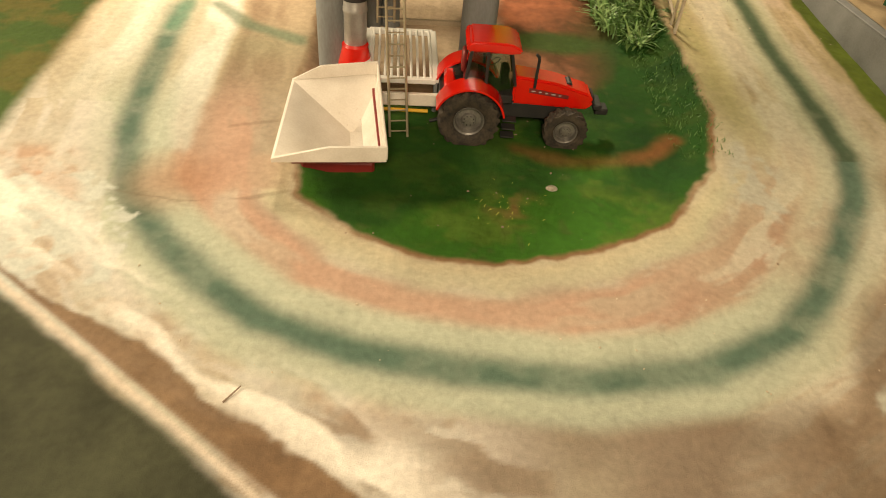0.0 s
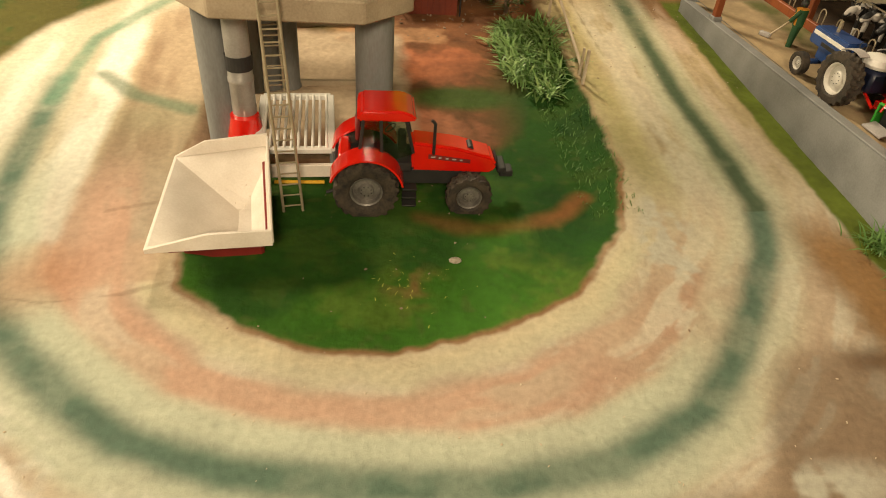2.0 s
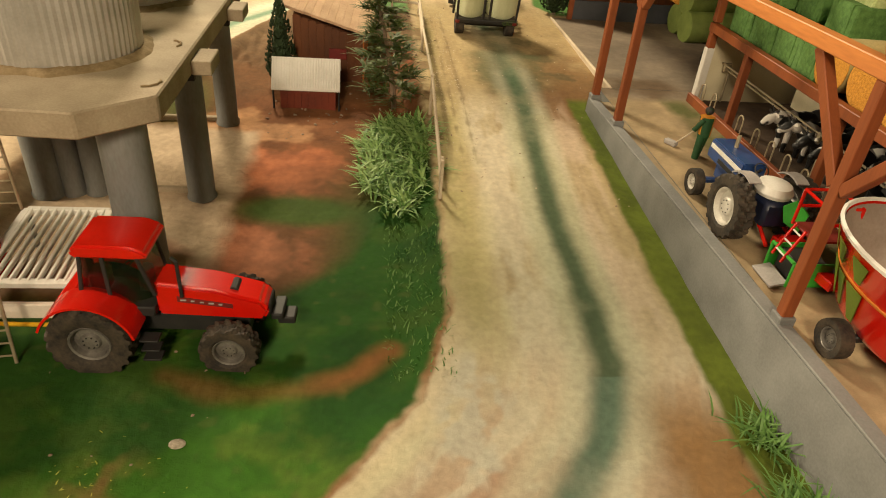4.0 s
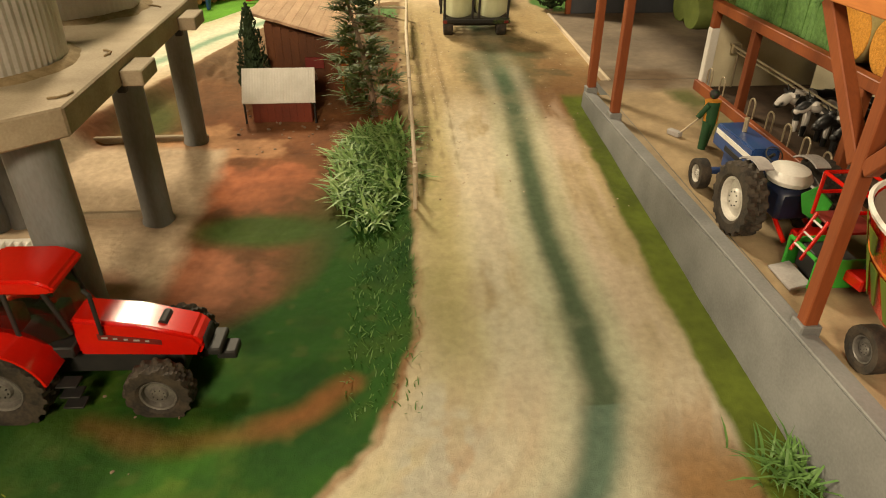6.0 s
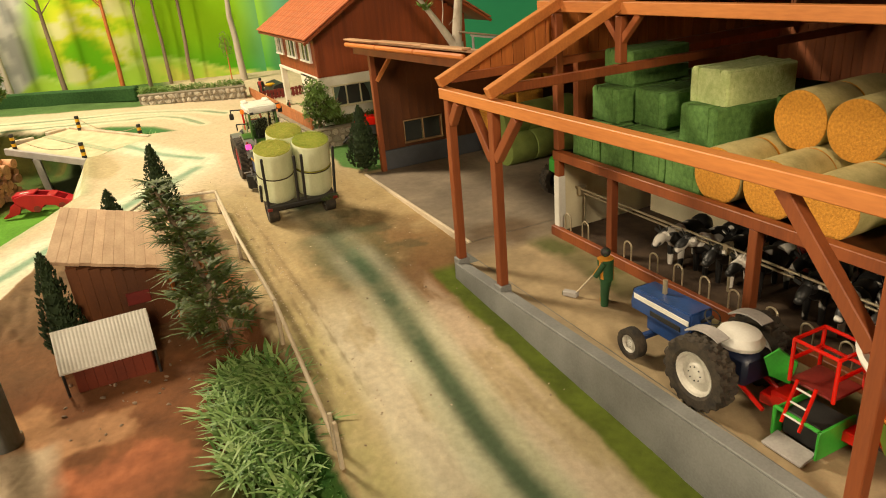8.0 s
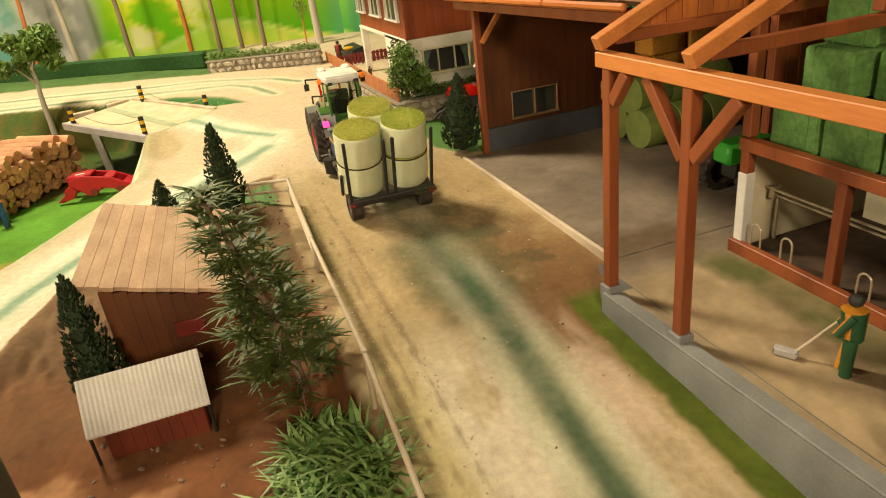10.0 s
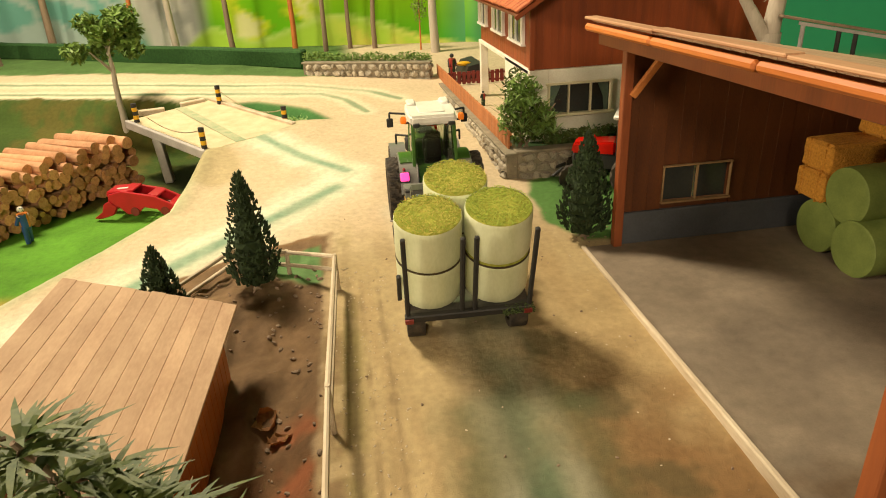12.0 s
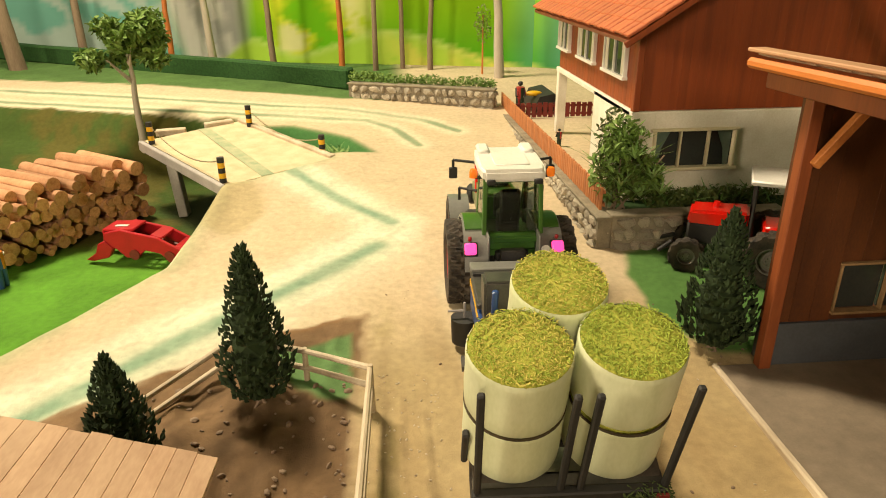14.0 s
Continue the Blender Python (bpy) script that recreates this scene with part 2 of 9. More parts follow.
def hide():
    """Black and white patched cattle paint."""
    m, t, p = nodes_of("black_white_hide")
    n, l = t.nodes, t.links
    co = n.new("ShaderNodeTexCoord")
    v = n.new("ShaderNodeTexNoise")
    v.inputs["Scale"].default_value, v.inputs["Detail"].default_value = 70.0, 0.5
    oi = n.new("ShaderNodeObjectInfo")
    ad = n.new("ShaderNodeVectorMath")
    ad.operation = "ADD"
    l.new(co.outputs["Object"], ad.inputs[0])
    l.new(oi.outputs["Random"], ad.inputs[1])
    l.new(ad.outputs[0], v.inputs["Vector"])
    r = n.new("ShaderNodeValToRGB")
    r.color_ramp.elements[0].position, r.color_ramp.elements[1].position = 0.58, 0.61
    r.color_ramp.elements[0].color, r.color_ramp.elements[1].color = (0.015, 0.015, 0.015, 1), (0.7, 0.66, 0.6, 1)
    l.new(v.outputs[0], r.inputs[0])
    l.new(r.outputs[0], p.inputs["Base Color"])
    p.inputs["Roughness"].default_value = 0.45
    return m


COWHIDE = hide()

# ---- mesh helpers ----


def box(bm, c, s, rot=(0, 0, 0), bevel=0.0, m=None):
    """A box of size s round c, turned by rot degrees, with its edges bevelled."""
    made = bmesh.ops.create_cube(bm, size=1.0)["verts"]
    mat = (m or Matrix()) @ pose(*c, *rot) @ Matrix.Diagonal((*s, 1))
    bmesh.ops.transform(bm, matrix=mat, verts=made)
    if bevel:
        edges = {e for v in made for e in v.link_edges}
        bmesh.ops.bevel(bm, geom=list(edges), offset=bevel, segments=1, affect="EDGES", clamp_overlap=True)


def tube(bm, a, b, r, r2=None, seg=12, caps=True):
    """A round bar from a to b."""
    a, b = Vector(a), Vector(b)
    d = b - a
    made = bmesh.ops.create_cone(bm, cap_ends=caps, segments=seg, radius1=r, radius2=r if r2 is None else r2, depth=d.length)["verts"]
    turn = d.to_track_quat("Z", "Y").to_matrix().to_4x4()
    bmesh.ops.transform(bm, matrix=Matrix.Translation((a + b) / 2) @ turn, verts=made)


def beam(bm, a, b, w, h, bevel=0.0006):
    """A squared timber from a to b; h is its upright measure."""
    a, b = Vector(a), Vector(b)
    d = b - a
    z = Vector((0, 0, 1)) if abs(d.normalized().z) < 0.95 else Vector((0, 1, 0))
    x = d.cross(z).normalized()
    z = x.cross(d).normalized()
    m = Matrix((x, d.normalized(), z)).transposed().to_4x4()
    m.translation = (a + b) / 2
    box(bm, (0, 0, 0), (w, d.length, h), bevel=bevel, m=m)


def lathe(bm, profile, seg=32, m=None, close=False):
    """A turned body: profile is (radius, height) from bottom to top, about z."""
    rings = []
    for r, z in profile:
        rings.append([bm.verts.new((m or Matrix()) @ Vector((r * math.cos(2 * math.pi * k / seg), r * math.sin(2 * math.pi * k / seg), z))) for k in range(seg)])
    for lo, hi in zip(rings, rings[1:]):
        for k in range(seg):
            bm.faces.new((lo[k], lo[(k + 1) % seg], hi[(k + 1) % seg], hi[k]))
    if close:
        bm.faces.new(rings[0][::-1])
        bm.faces.new(rings[-1])


def prism(bm, outline, lo, hi, axis=2, m=None):
    """A flat outline of (u, v) drawn out from lo to hi along an axis."""
    def at(u, v, w):
        p = [u, v]
        p.insert(axis, w)
        return (m or Matrix()) @ Vector(p)
    a = [bm.verts.new(at(u, v, lo)) for u, v in outline]
    b = [bm.verts.new(at(u, v, hi)) for u, v in outline]
    n = len(outline)
    for k in range(n):
        bm.faces.new((a[k], a[(k + 1) % n], b[(k + 1) % n], b[k]))
    bm.faces.new(a[::-1])
    bm.faces.new(b)
    bmesh.ops.recalc_face_normals(bm, faces=bm.faces[:])


def mesh_of(name, bm, material, smooth=False):
    me = bpy.data.meshes.new(name)
    bmesh.ops.recalc_face_normals(bm, faces=bm.faces[:])
    bm.to_mesh(me)
    bm.free()
    me.materials.append(material)
    if smooth:
        me.polygons.foreach_set("use_smooth", [True] * len(me.polygons))
        me.set_sharp_from_angle(angle=radians(38))
    return me


def part(name, bm, material, parent=None, label="", smooth=False):
    """Links a bmesh as ONE mesh object under a thing or a part."""
    ob = new(name, mesh_of(name, bm, material, smooth))
    ob.parent = parent
    return tagged(ob, label)


def piece(name, me, parent, m):
    """One of many alike pieces on shared mesh data."""
    ob = new(name, me)
    ob.parent = parent
    ob.matrix_basis = m
    return ob


def thing(name, label, category, m=None, group="", kind=""):
    ob = tagged(new(name), label, category, group, kind)
    ob.empty_display_size = 0.01
    if m is not None:
        ob.matrix_basis = m
    return ob


def one(name, bm, material, label, category, m=None, group="", kind="", smooth=False):
    """A thing that is one mesh."""
    ob = tagged(new(name, mesh_of(name, bm, material, smooth)), label, category, group, kind)
    if m is not None:
        ob.matrix_basis = m
    return ob


B = bmesh.new

# ---- ground ----


def value_noise(x, y, cell, seed):
    """Smooth random values on a lattice of the given cell size, 0 to 1."""
    rng = np.random.RandomState(seed)
    tab = rng.rand(256, 256)
    u, v = x / cell + 37.0, y / cell + 91.0
    i, j = np.floor(u).astype(int), np.floor(v).astype(int)
    a, b = u - i, v - j
    a, b = a * a * (3 - 2 * a), b * b * (3 - 2 * b)
    g = lambda p, q: tab[p % 256, q % 256]
    return (g(i, j) * (1 - a) + g(i + 1, j) * a) * (1 - b) + (g(i, j + 1) * (1 - a) + g(i + 1, j + 1) * a) * b


def fbm(x, y, cell, seed, octaves=4):
    s, w, k = 0.0, 0.0, 1.0
    for o in range(octaves):
        s = s + k * value_noise(x, y, cell / 2 ** o, seed + o)
        w += k
        k *= 0.55
    return s / w


def ramp(v, lo, hi):
    v = np.clip((v - lo) / (hi - lo), 0, 1)
    return v * v * (3 - 2 * v)


def line_dist(x, y, pts):
    best = np.full(np.shape(x), 9.0)
    for (ax, ay), (bx, by) in zip(pts, pts[1:]):
        dx, dy = bx - ax, by - ay
        k = np.clip(((x - ax) * dx + (y - ay) * dy) / (dx * dx + dy * dy), 0, 1)
        best = np.minimum(best, np.hypot(x - ax - k * dx, y - ay - k * dy))
    return best


def inside(x, y, poly):
    """Distance to a polygon's outline, above zero within it."""
    odd = np.zeros(np.shape(x), bool)
    for (ax, ay), (bx, by) in zip(poly, poly[1:] + poly[:1]):
        if ay == by:
            continue
        odd ^= ((ay > y) != (by > y)) & (x < (bx - ax) * (y - ay) / (by - ay) + ax)
    d = line_dist(x, y, poly + poly[:1])
    return np.where(odd, d, -d)


ISLAND = [(-0.065, 0.434), (-0.02, 0.388), (0.036, 0.361), (0.091, 0.354), (0.155, 0.368), (0.232, 0.41), (0.29, 0.48), (0.316, 0.56),
          (0.322, 0.65), (0.322, 0.78), (0.318, 1.0), (0.325, 1.25), (0.329, 1.37), (0.24, 1.335), (0.145, 1.27), (0.09, 1.17),
          (0.03, 1.03), (-0.03, 0.9), (-0.07, 0.78), (-0.08, 0.6)]
MEADOW = [(0.175, 1.62), (0.165, 1.46), (0.09, 1.345), (0.0, 1.23), (-0.1, 1.05), (-0.25, 0.85), (-0.295, 0.72), (-0.305, 0.5), (-0.33, 0.2),
          (-1.5, 0.2), (-1.5, 2.3), (-0.24, 2.0), (-0.05, 1.955), (0.144, 1.903), (0.165, 1.855), (0.28, 1.7)]
BOWL = [(0.16, 1.86), (0.275, 1.715), (0.335, 1.73), (0.3, 1.8), (0.22, 1.86)]
VERGE = [(0.537, 1.412), (0.534, 1.34), (0.556, 1.297), (0.62, 1.288), (0.68, 1.29), (0.68, 1.46), (0.6, 1.47), (0.545, 1.455)]
LOOP = [(-0.217, 0.73), (-0.216, 0.6), (-0.213, 0.515), (-0.192, 0.433), (-0.153, 0.377), (-0.113, 0.336), (-0.074, 0.302), (-0.012, 0.275), (0.05, 0.262), (0.13, 0.252),
        (0.21, 0.262), (0.28, 0.294), (0.318, 0.33), (0.366, 0.39), (0.408, 0.451), (0.428, 0.51), (0.428, 0.595), (0.424, 0.68), (0.43, 0.79), (0.437, 0.92), (0.438, 1.05), (0.428, 1.25), (0.405, 1.4)]
LEFT_TRACK = [(-0.217, 0.69), (-0.205, 0.82), (-0.14, 0.94), (-0.04, 1.04), (0.06, 1.19), (0.134, 1.275), (0.2, 1.345), (0.335, 1.483)]
BRIDGE_TRACK = [(0.11, 1.82), (0.142, 1.775), (0.25, 1.65), (0.348, 1.533)]


def road_height(x, y):
    z = np.interp(y, [-1, 0.45, 0.95, 1.3, 1.6, 1.95, 2.1, 3], [0, 0, 0.047, 0.055, 0.072, 0.099, 0.112, 0.12])
    return z * (1 - 0.22 * ramp(-x, -0.2, 0.0) * ramp(1.4 - y, 0.0, 0.3))


def height(x, y):
    x, y = np.asarray(x, float), np.asarray(y, float)
    z = road_height(x, y)
    low = np.interp(y, [-1, 0.5, 0.7, 0.92, 1.1, 1.25, 1.4], [-0.003, -0.003, 0.002, 0.014, 0.034, 0.054, 0.06])
    isl = inside(x, y, ISLAND)
    z = z + (low - z) * ramp(isl, -0.002, 0.03)
    md = inside(x, y, MEADOW)
    bottom = 0.012 + 0.06 * ramp(y, 1.72, 2.0) * ramp(-x, -0.12, 0.08)
    z = z + (np.minimum(bottom, z) - z) * ramp(md, -0.004, 0.055) * ramp(y, 1.02, 1.32)
    z = z - 0.02 * ramp(inside(x, y, BOWL), 0, 0.035)
    z = z + 0.004 * np.exp(-((md + 0.004) / 0.012) ** 2) * ramp(y, 1.40, 1.5) * ramp(1.64 - y, 0, 0.03)
    z = z + 0.0085 * np.exp(-(line_dist(x, y, [(0.178, 1.621), (0.283, 1.702)]) / 0.055) ** 2) * ramp(-md, -0.02, 0.004)
    terrace = np.minimum(x - 0.54, y - 1.475)
    z = np.where(terrace > 0, np.maximum(z, 0.088), z)
    z = np.where(((x > 0.545) & (y < 0.95)) | ((x > 0.559) & (y < 1.27)), np.minimum(z, 0.03), z)
    z = z + 0.0022 * (fbm(x, y, 0.035, 5) - 0.5) * (1 + 1.2 * ramp(isl, 0, 0.03)) - 0.0012 * np.exp(-(line_dist(x, y, LOOP) / 0.012) ** 2)
    paddock = ramp(isl, 0.004, 0.03) * ramp(y, 1.0, 1.08)
    z = z + paddock * (0.007 * (fbm(x, y, 0.03, 15, 3) - 0.5) + 0.004 * (value_noise(x * 1.6, y * 0.5, 0.012, 19) - 0.5))
    return z


def zat(x, y):
    return float(height(np.array([x]), np.array([y]))[0])


def ground_paint(x, y):
    """The airbrushed colours of the layout, region by region."""
    a, b, c = fbm(x, y, 0.12, 11), fbm(x, y, 0.03, 21), fbm(x, y, 0.3, 31, 2)
    grainy = fbm(x, y, 0.012, 41, 2)

    def mix(col, new_col, k):
        return col + (np.array(new_col) - col) * k[:, None]
    n = len(x)
    col = np.tile((0.54, 0.42, 0.28), (n, 1))
    # strokes of the airbrush run along the loop: measured across it and along it
    loop = line_dist(x, y, LOOP)
    out = -inside(x, y, ISLAND)
    turn = np.arctan2(y - 0.55, x - 0.1)
    stroke = fbm(out * 2.2 + 0.05 * a, turn * 0.12, 0.05, 141, 3)
    stroke2 = fbm(out * 3.0, turn * 0.2 + 0.1 * a, 0.045, 151, 4)
    front_ = ramp(0.60 - y, 0.0, 0.14)
    col = mix(col, (0.68, 0.50, 0.37), front_ * 0.85)
    belt = ramp(out, 0.018, 0.04) * ramp(0.14 - out, 0, 0.05) * front_
    col = mix(col, (0.56, 0.31, 0.21), belt * ramp(stroke, 0.36, 0.56) * 0.9)
    col = mix(col, (0.80, 0.70, 0.57), front_ * ramp(stroke2, 0.52, 0.66) * 0.7)
    col = mix(col, (0.42, 0.26, 0.17), front_ * ramp(0.44 - stroke2, 0.0, 0.12) * 0.25)
    col = mix(col, (0.80, 0.70, 0.44), ramp(out, 0.002, 0.01) * ramp(0.034 - out + 0.016 * (b - 0.5), 0.0, 0.014) * ramp(0.52 - y, 0, 0.08) * 0.8)
    col = mix(col, (0.78, 0.71, 0.52), ramp(0.046 - loop, 0.0, 0.022) * front_ * (0.45 + 0.55 * ramp(a, 0.4, 0.55)) * 0.75)
    # lengthwise stripes on the slab beside the silo: white, then brown
    across = x + 0.014 * (a - 0.5) + 0.006 * (b - 0.5)
    side = ramp(y + 0.012 * (b - 0.5), 0.474, 0.488) * ramp(1.05 - y, 0.0, 0.25) * ramp(-x, 0.03, 0.06)
    worn_ = 0.55 + 0.45 * ramp(fbm(x * 3.0, y * 0.8, 0.09, 101, 3), 0.4, 0.6)
    col = mix(col, (0.86, 0.80, 0.69), side * worn_ * np.interp(across, [-0.31, -0.275, -0.248, -0.226, -0.196, -0.186, -0.16, -0.15], [0, 0.6, 0.85, 0.35, 0.2, 0.95, 0.95, 0]))
    col = mix(col, (0.30, 0.20, 0.125), side * worn_ * np.interp(across, [-0.153, -0.142, -0.11, -0.09, -0.05], [0, 0.85, 0.7, 0.45, 0.55]))
    col = mix(col, (0.62, 0.36, 0.23), ramp(y + 0.012 * (b - 0.5), 0.43, 0.44) * ramp(0.488 - y - 0.012 * (b - 0.5), 0.0, 0.014) * ramp(-x, 0.05, 0.09) * 0.75)
    # pale plaster outside the bend
    pale = ramp(out - 0.105, 0.0, 0.03) * ramp(loop, 0.014, 0.034)
    col = mix(col, (0.86, 0.80, 0.70), pale * ramp(0.1 - x, 0, 0.1) * ramp(0.55 - y, 0, 0.1) * ramp(b, 0.35, 0.6) * 0.9)
    dirt = ramp(0.25 - y + 0.03 * (a - 0.5) + 0.10 * ramp(x, 0.28, 0.36), 0.0, 0.03) * ramp(x + 0.06 * (a - 0.5), -0.12, -0.04)
    col = mix(col, (0.17, 0.09, 0.045), dirt * (0.6 + 0.35 * ramp(a, 0.4, 0.6)))
    col = mix(col, (0.72, 0.66, 0.55), ramp(0.05 - np.hypot((x - 0.33) * 0.7, (y - 0.235) * 2.0), 0, 0.04) * ramp(b, 0.45, 0.6) * 0.8)
    col = mix(col, (0.72, 0.64, 0.47), ramp(a * 0.4 + c * 0.6, 0.48, 0.66) * 0.5)
    col = mix(col, (0.56, 0.455, 0.305), ramp(y, 1.28, 1.42) * 0.85)
    lane = ramp(y, 0.5, 0.62) * ramp(1.42 - y, 0.0, 0.14) * ramp(x, 0.30, 0.34)
    long_ = fbm(x * 3.2 + 0.03 * a, y * 0.45, 0.05, 181, 4)
    col = mix(col, (0.42, 0.325, 0.165), lane * 0.85)
    col = mix(col, (0.66, 0.58, 0.42), lane * ramp(0.425 - x + 0.016 * (b - 0.5), 0.0, 0.015) * ramp(x, 0.345, 0.37) * (0.3 + 0.7 * ramp(long_, 0.3, 0.62)) * ramp(1.0 - y, 0.0, 0.2) * 0.7)
    col = mix(col, (0.66, 0.54, 0.42), lane * ramp(x + 0.01 * (b - 0.5), 0.445, 0.452) * ramp(0.478 - x, 0.0, 0.012) * ramp(0.88 - y, 0.0, 0.08) * (0.2 + 0.8 * ramp(long_, 0.34, 0.62)) * 0.65)
    col = mix(col, (0.29, 0.25, 0.10), lane * ramp(0.352 - x + 0.012 * (b - 0.5), 0.0, 0.012) * ramp(b, 0.38, 0.52) * 0.7)
    col = mix(col, (0.25, 0.16, 0.075), lane * ramp(0.46 - long_, 0.0, 0.2) * 0.3)
    brown = ramp(y, 0.4, 0.6) * ramp(1.42 - y, 0.0, 0.14) * ramp(x, 0.30, 0.34)
    col = mix(col, (0.38, 0.27, 0.13), brown * ramp(y, 0.82, 0.95) * (0.2 + 0.4 * ramp(a, 0.4, 0.6)) * (1 - 0.7 * ramp(0.39 - x + 0.02 * (a - 0.5), 0, 0.03) * ramp(0.95 - y, 0, 0.15)))
    near_ = ramp(0.53 - y + 0.12 * (a - 0.5), 0.0, 0.1) * ramp(x + 0.03 * (b - 0.5), 0.415, 0.45) * ramp(0.498 - x, 0, 0.006)
    col = mix(col, (0.24, 0.125, 0.045), near_ * 0.85)
    # brown road soil, with the trailer's shade mixed into the colour
    soil_shade = ramp(0.11 - np.hypot((x - 0.47) * 1.1, (y - 0.99) * 0.5), 0, 0.07)
    col = mix(col, (0.12, 0.095, 0.05), soil_shade * (0.35 + 0.5 * ramp(b * 0.5 + a * 0.5, 0.34, 0.6)))
    stain = ramp(0.064 - np.hypot(x - 0.5, (y - 0.93) * 1.1) + 0.03 * (b - 0.5), 0, 0.035)
    col = mix(col, (0.1, 0.045, 0.02), stain * 0.9)
    red_ = ramp(x + 0.03 * (a - 0.5), 0.435, 0.475) * ramp(y, 0.78, 0.88) * ramp(1.18 - y, 0.0, 0.16)
    col = mix(col, (0.225, 0.125, 0.052), red_ * (0.4 + 0.45 * ramp(a * 0.6 + b * 0.4, 0.36, 0.6)))
    for cx, cy, rx, ry in ((0.49, 1.075, 0.026, 0.022), (0.505, 1.01, 0.03, 0.018), (0.475, 1.15, 0.02, 0.03)):
        k = ramp(1.0 - np.hypot((x - cx) / rx, (y - cy) / ry) + 1.3 * (b - 0.5) + 0.8 * (grainy - 0.5), 0.0, 0.5)
        col = mix(col, (0.085, 0.075, 0.035), k * 0.65)
    # a long teal shadow-like smear where the road bends to the yard
    smear_ = ramp(0.016 - np.abs(x - 0.44 - 0.1 * (1.3 - y) + 0.006 * (b - 0.5)) * (1 + 2.0 * ramp(y, 1.28, 1.36)), 0, 0.01) * ramp(y, 1.12, 1.2) * ramp(1.375 - y, 0, 0.03)
    col = mix(col, (0.13, 0.15, 0.085), smear_ * 0.8)
    # teal road paint, deepened by a painted shadow behind the trailer
    teal_shade = ramp(0.058 - np.hypot((x - 0.435) * 0.85, (y - 1.03) * 0.42) + 0.05 * (b - 0.5) + 0.02 * (a - 0.5), 0, 0.035)
    col = mix(col, (0.07, 0.095, 0.045), teal_shade * 0.62)
    brush = fbm(x * 2.0 + 0.05 * a, y * 0.8, 0.06, 201, 4)
    straight = ramp(y, 0.46, 0.56) * ramp(0.98 - y, 0.0, 0.14) * ramp(x, 0.3, 0.34)
    col = mix(col, (0.80, 0.74, 0.60), straight * ramp(0.415 - x, 0.0, 0.012) * ramp(x + 0.03 * (brush - 0.5), 0.352, 0.372) * (0.1 + 0.9 * ramp(brush, 0.44, 0.58)) * 0.5)
    col = mix(col, (0.62, 0.56, 0.28), straight * ramp(0.37 - x + 0.03 * (brush - 0.5), 0.0, 0.02) * 0.45)
    col = mix(col, (0.72, 0.57, 0.44), straight * ramp(x, 0.442, 0.455) * ramp(0.492 - x, 0.0, 0.012) * (0.2 + 0.8 * ramp(brush, 0.42, 0.58)) * 0.55)
    col = mix(col, (0.46, 0.52, 0.34), straight * ramp(0.036 - loop, 0.0, 0.018) * 0.45)
    # white and mint airbrush beside the far tracks
    for pts, side_w in ((LEFT_TRACK, 0.06), (BRIDGE_TRACK, 0.045)):
        d = line_dist(x, y, pts)
        along_t = fbm((x + y) * 0.5, (x - y) * 2.2, 0.06, 191, 3)
        col = mix(col, (0.80, 0.76, 0.60), ramp(side_w - d, 0.0, side_w * 0.8) * ramp(y, 0.85, 1.05) * (0.45 + 0.55 * ramp(along_t, 0.4, 0.58)) * 0.8)
        col = mix(col, (0.50, 0.62, 0.44), ramp(0.03 - d, 0.0, 0.018) * ramp(y, 0.85, 1.05) * 0.55)
    blush = ramp(0.62 - y, 0.0, 0.1) * ramp(0.3 - x, 0.0, 0.15)
    col = mix(col, (0.74, 0.58, 0.47), blush * 0.3)
    col = mix(col, (0.74, 0.43, 0.31), blush * ramp(out, 0.028, 0.042) * ramp(0.092 - out, 0.0, 0.03) * ramp(loop, 0.03, 0.045) * (0.4 + 0.6 * ramp(stroke, 0.34, 0.52)) * 0.8)
    col = mix(col, (0.70, 0.72, 0.56), ramp(0.042 - loop, 0.0, 0.016) * ramp(0.62 - y, 0.0, 0.1) * ramp(0.34 - x, 0.0, 0.1) * 0.65)
    outer = blush * ramp(out - 0.125, 0.0, 0.015) * ramp(0.12 - x, 0.0, 0.08)
    col = mix(col, (0.86, 0.74, 0.66), outer * ramp(stroke2, 0.46, 0.6) * 0.7)
    # teal wheel tracks
    wob = 0.005 * (b - 0.5) + 0.002 * (grainy - 0.5)
    for pts, w, k in ((LOOP, 0.021, 0.92), (LEFT_TRACK, 0.0145, 0.78), (BRIDGE_TRACK, 0.0115, 0.82)):
        d = line_dist(x, y, pts) + wob
        if pts is LOOP:
            w = w * (1 - 0.12 * ramp(y, 0.48, 0.62) * ramp(x, 0.2, 0.3))
        fade = (0.78 + 0.22 * ramp(b * 0.6 + c * 0.4, 0.38, 0.55)) * (1 - 0.3 * dirt)
        if pts is LOOP:
            fade = fade * (1 - 0.6 * ramp(y, 0.95, 1.05) * ramp(fbm(x, y, 0.09, 131, 2), 0.35, 0.55))
        col = mix(col, (0.56, 0.55, 0.42), ramp(w * 1.9 - d, 0, w) * 0.35 * fade)
        col = mix(col, np.where((y > 0.5)[:, None] & (x > 0.2)[:, None], (0.055, 0.10, 0.05), (0.10, 0.175, 0.125)) if pts is LOOP else (0.13, 0.27, 0.175), ramp(w - d, 0, w * 0.85) * k * fade)
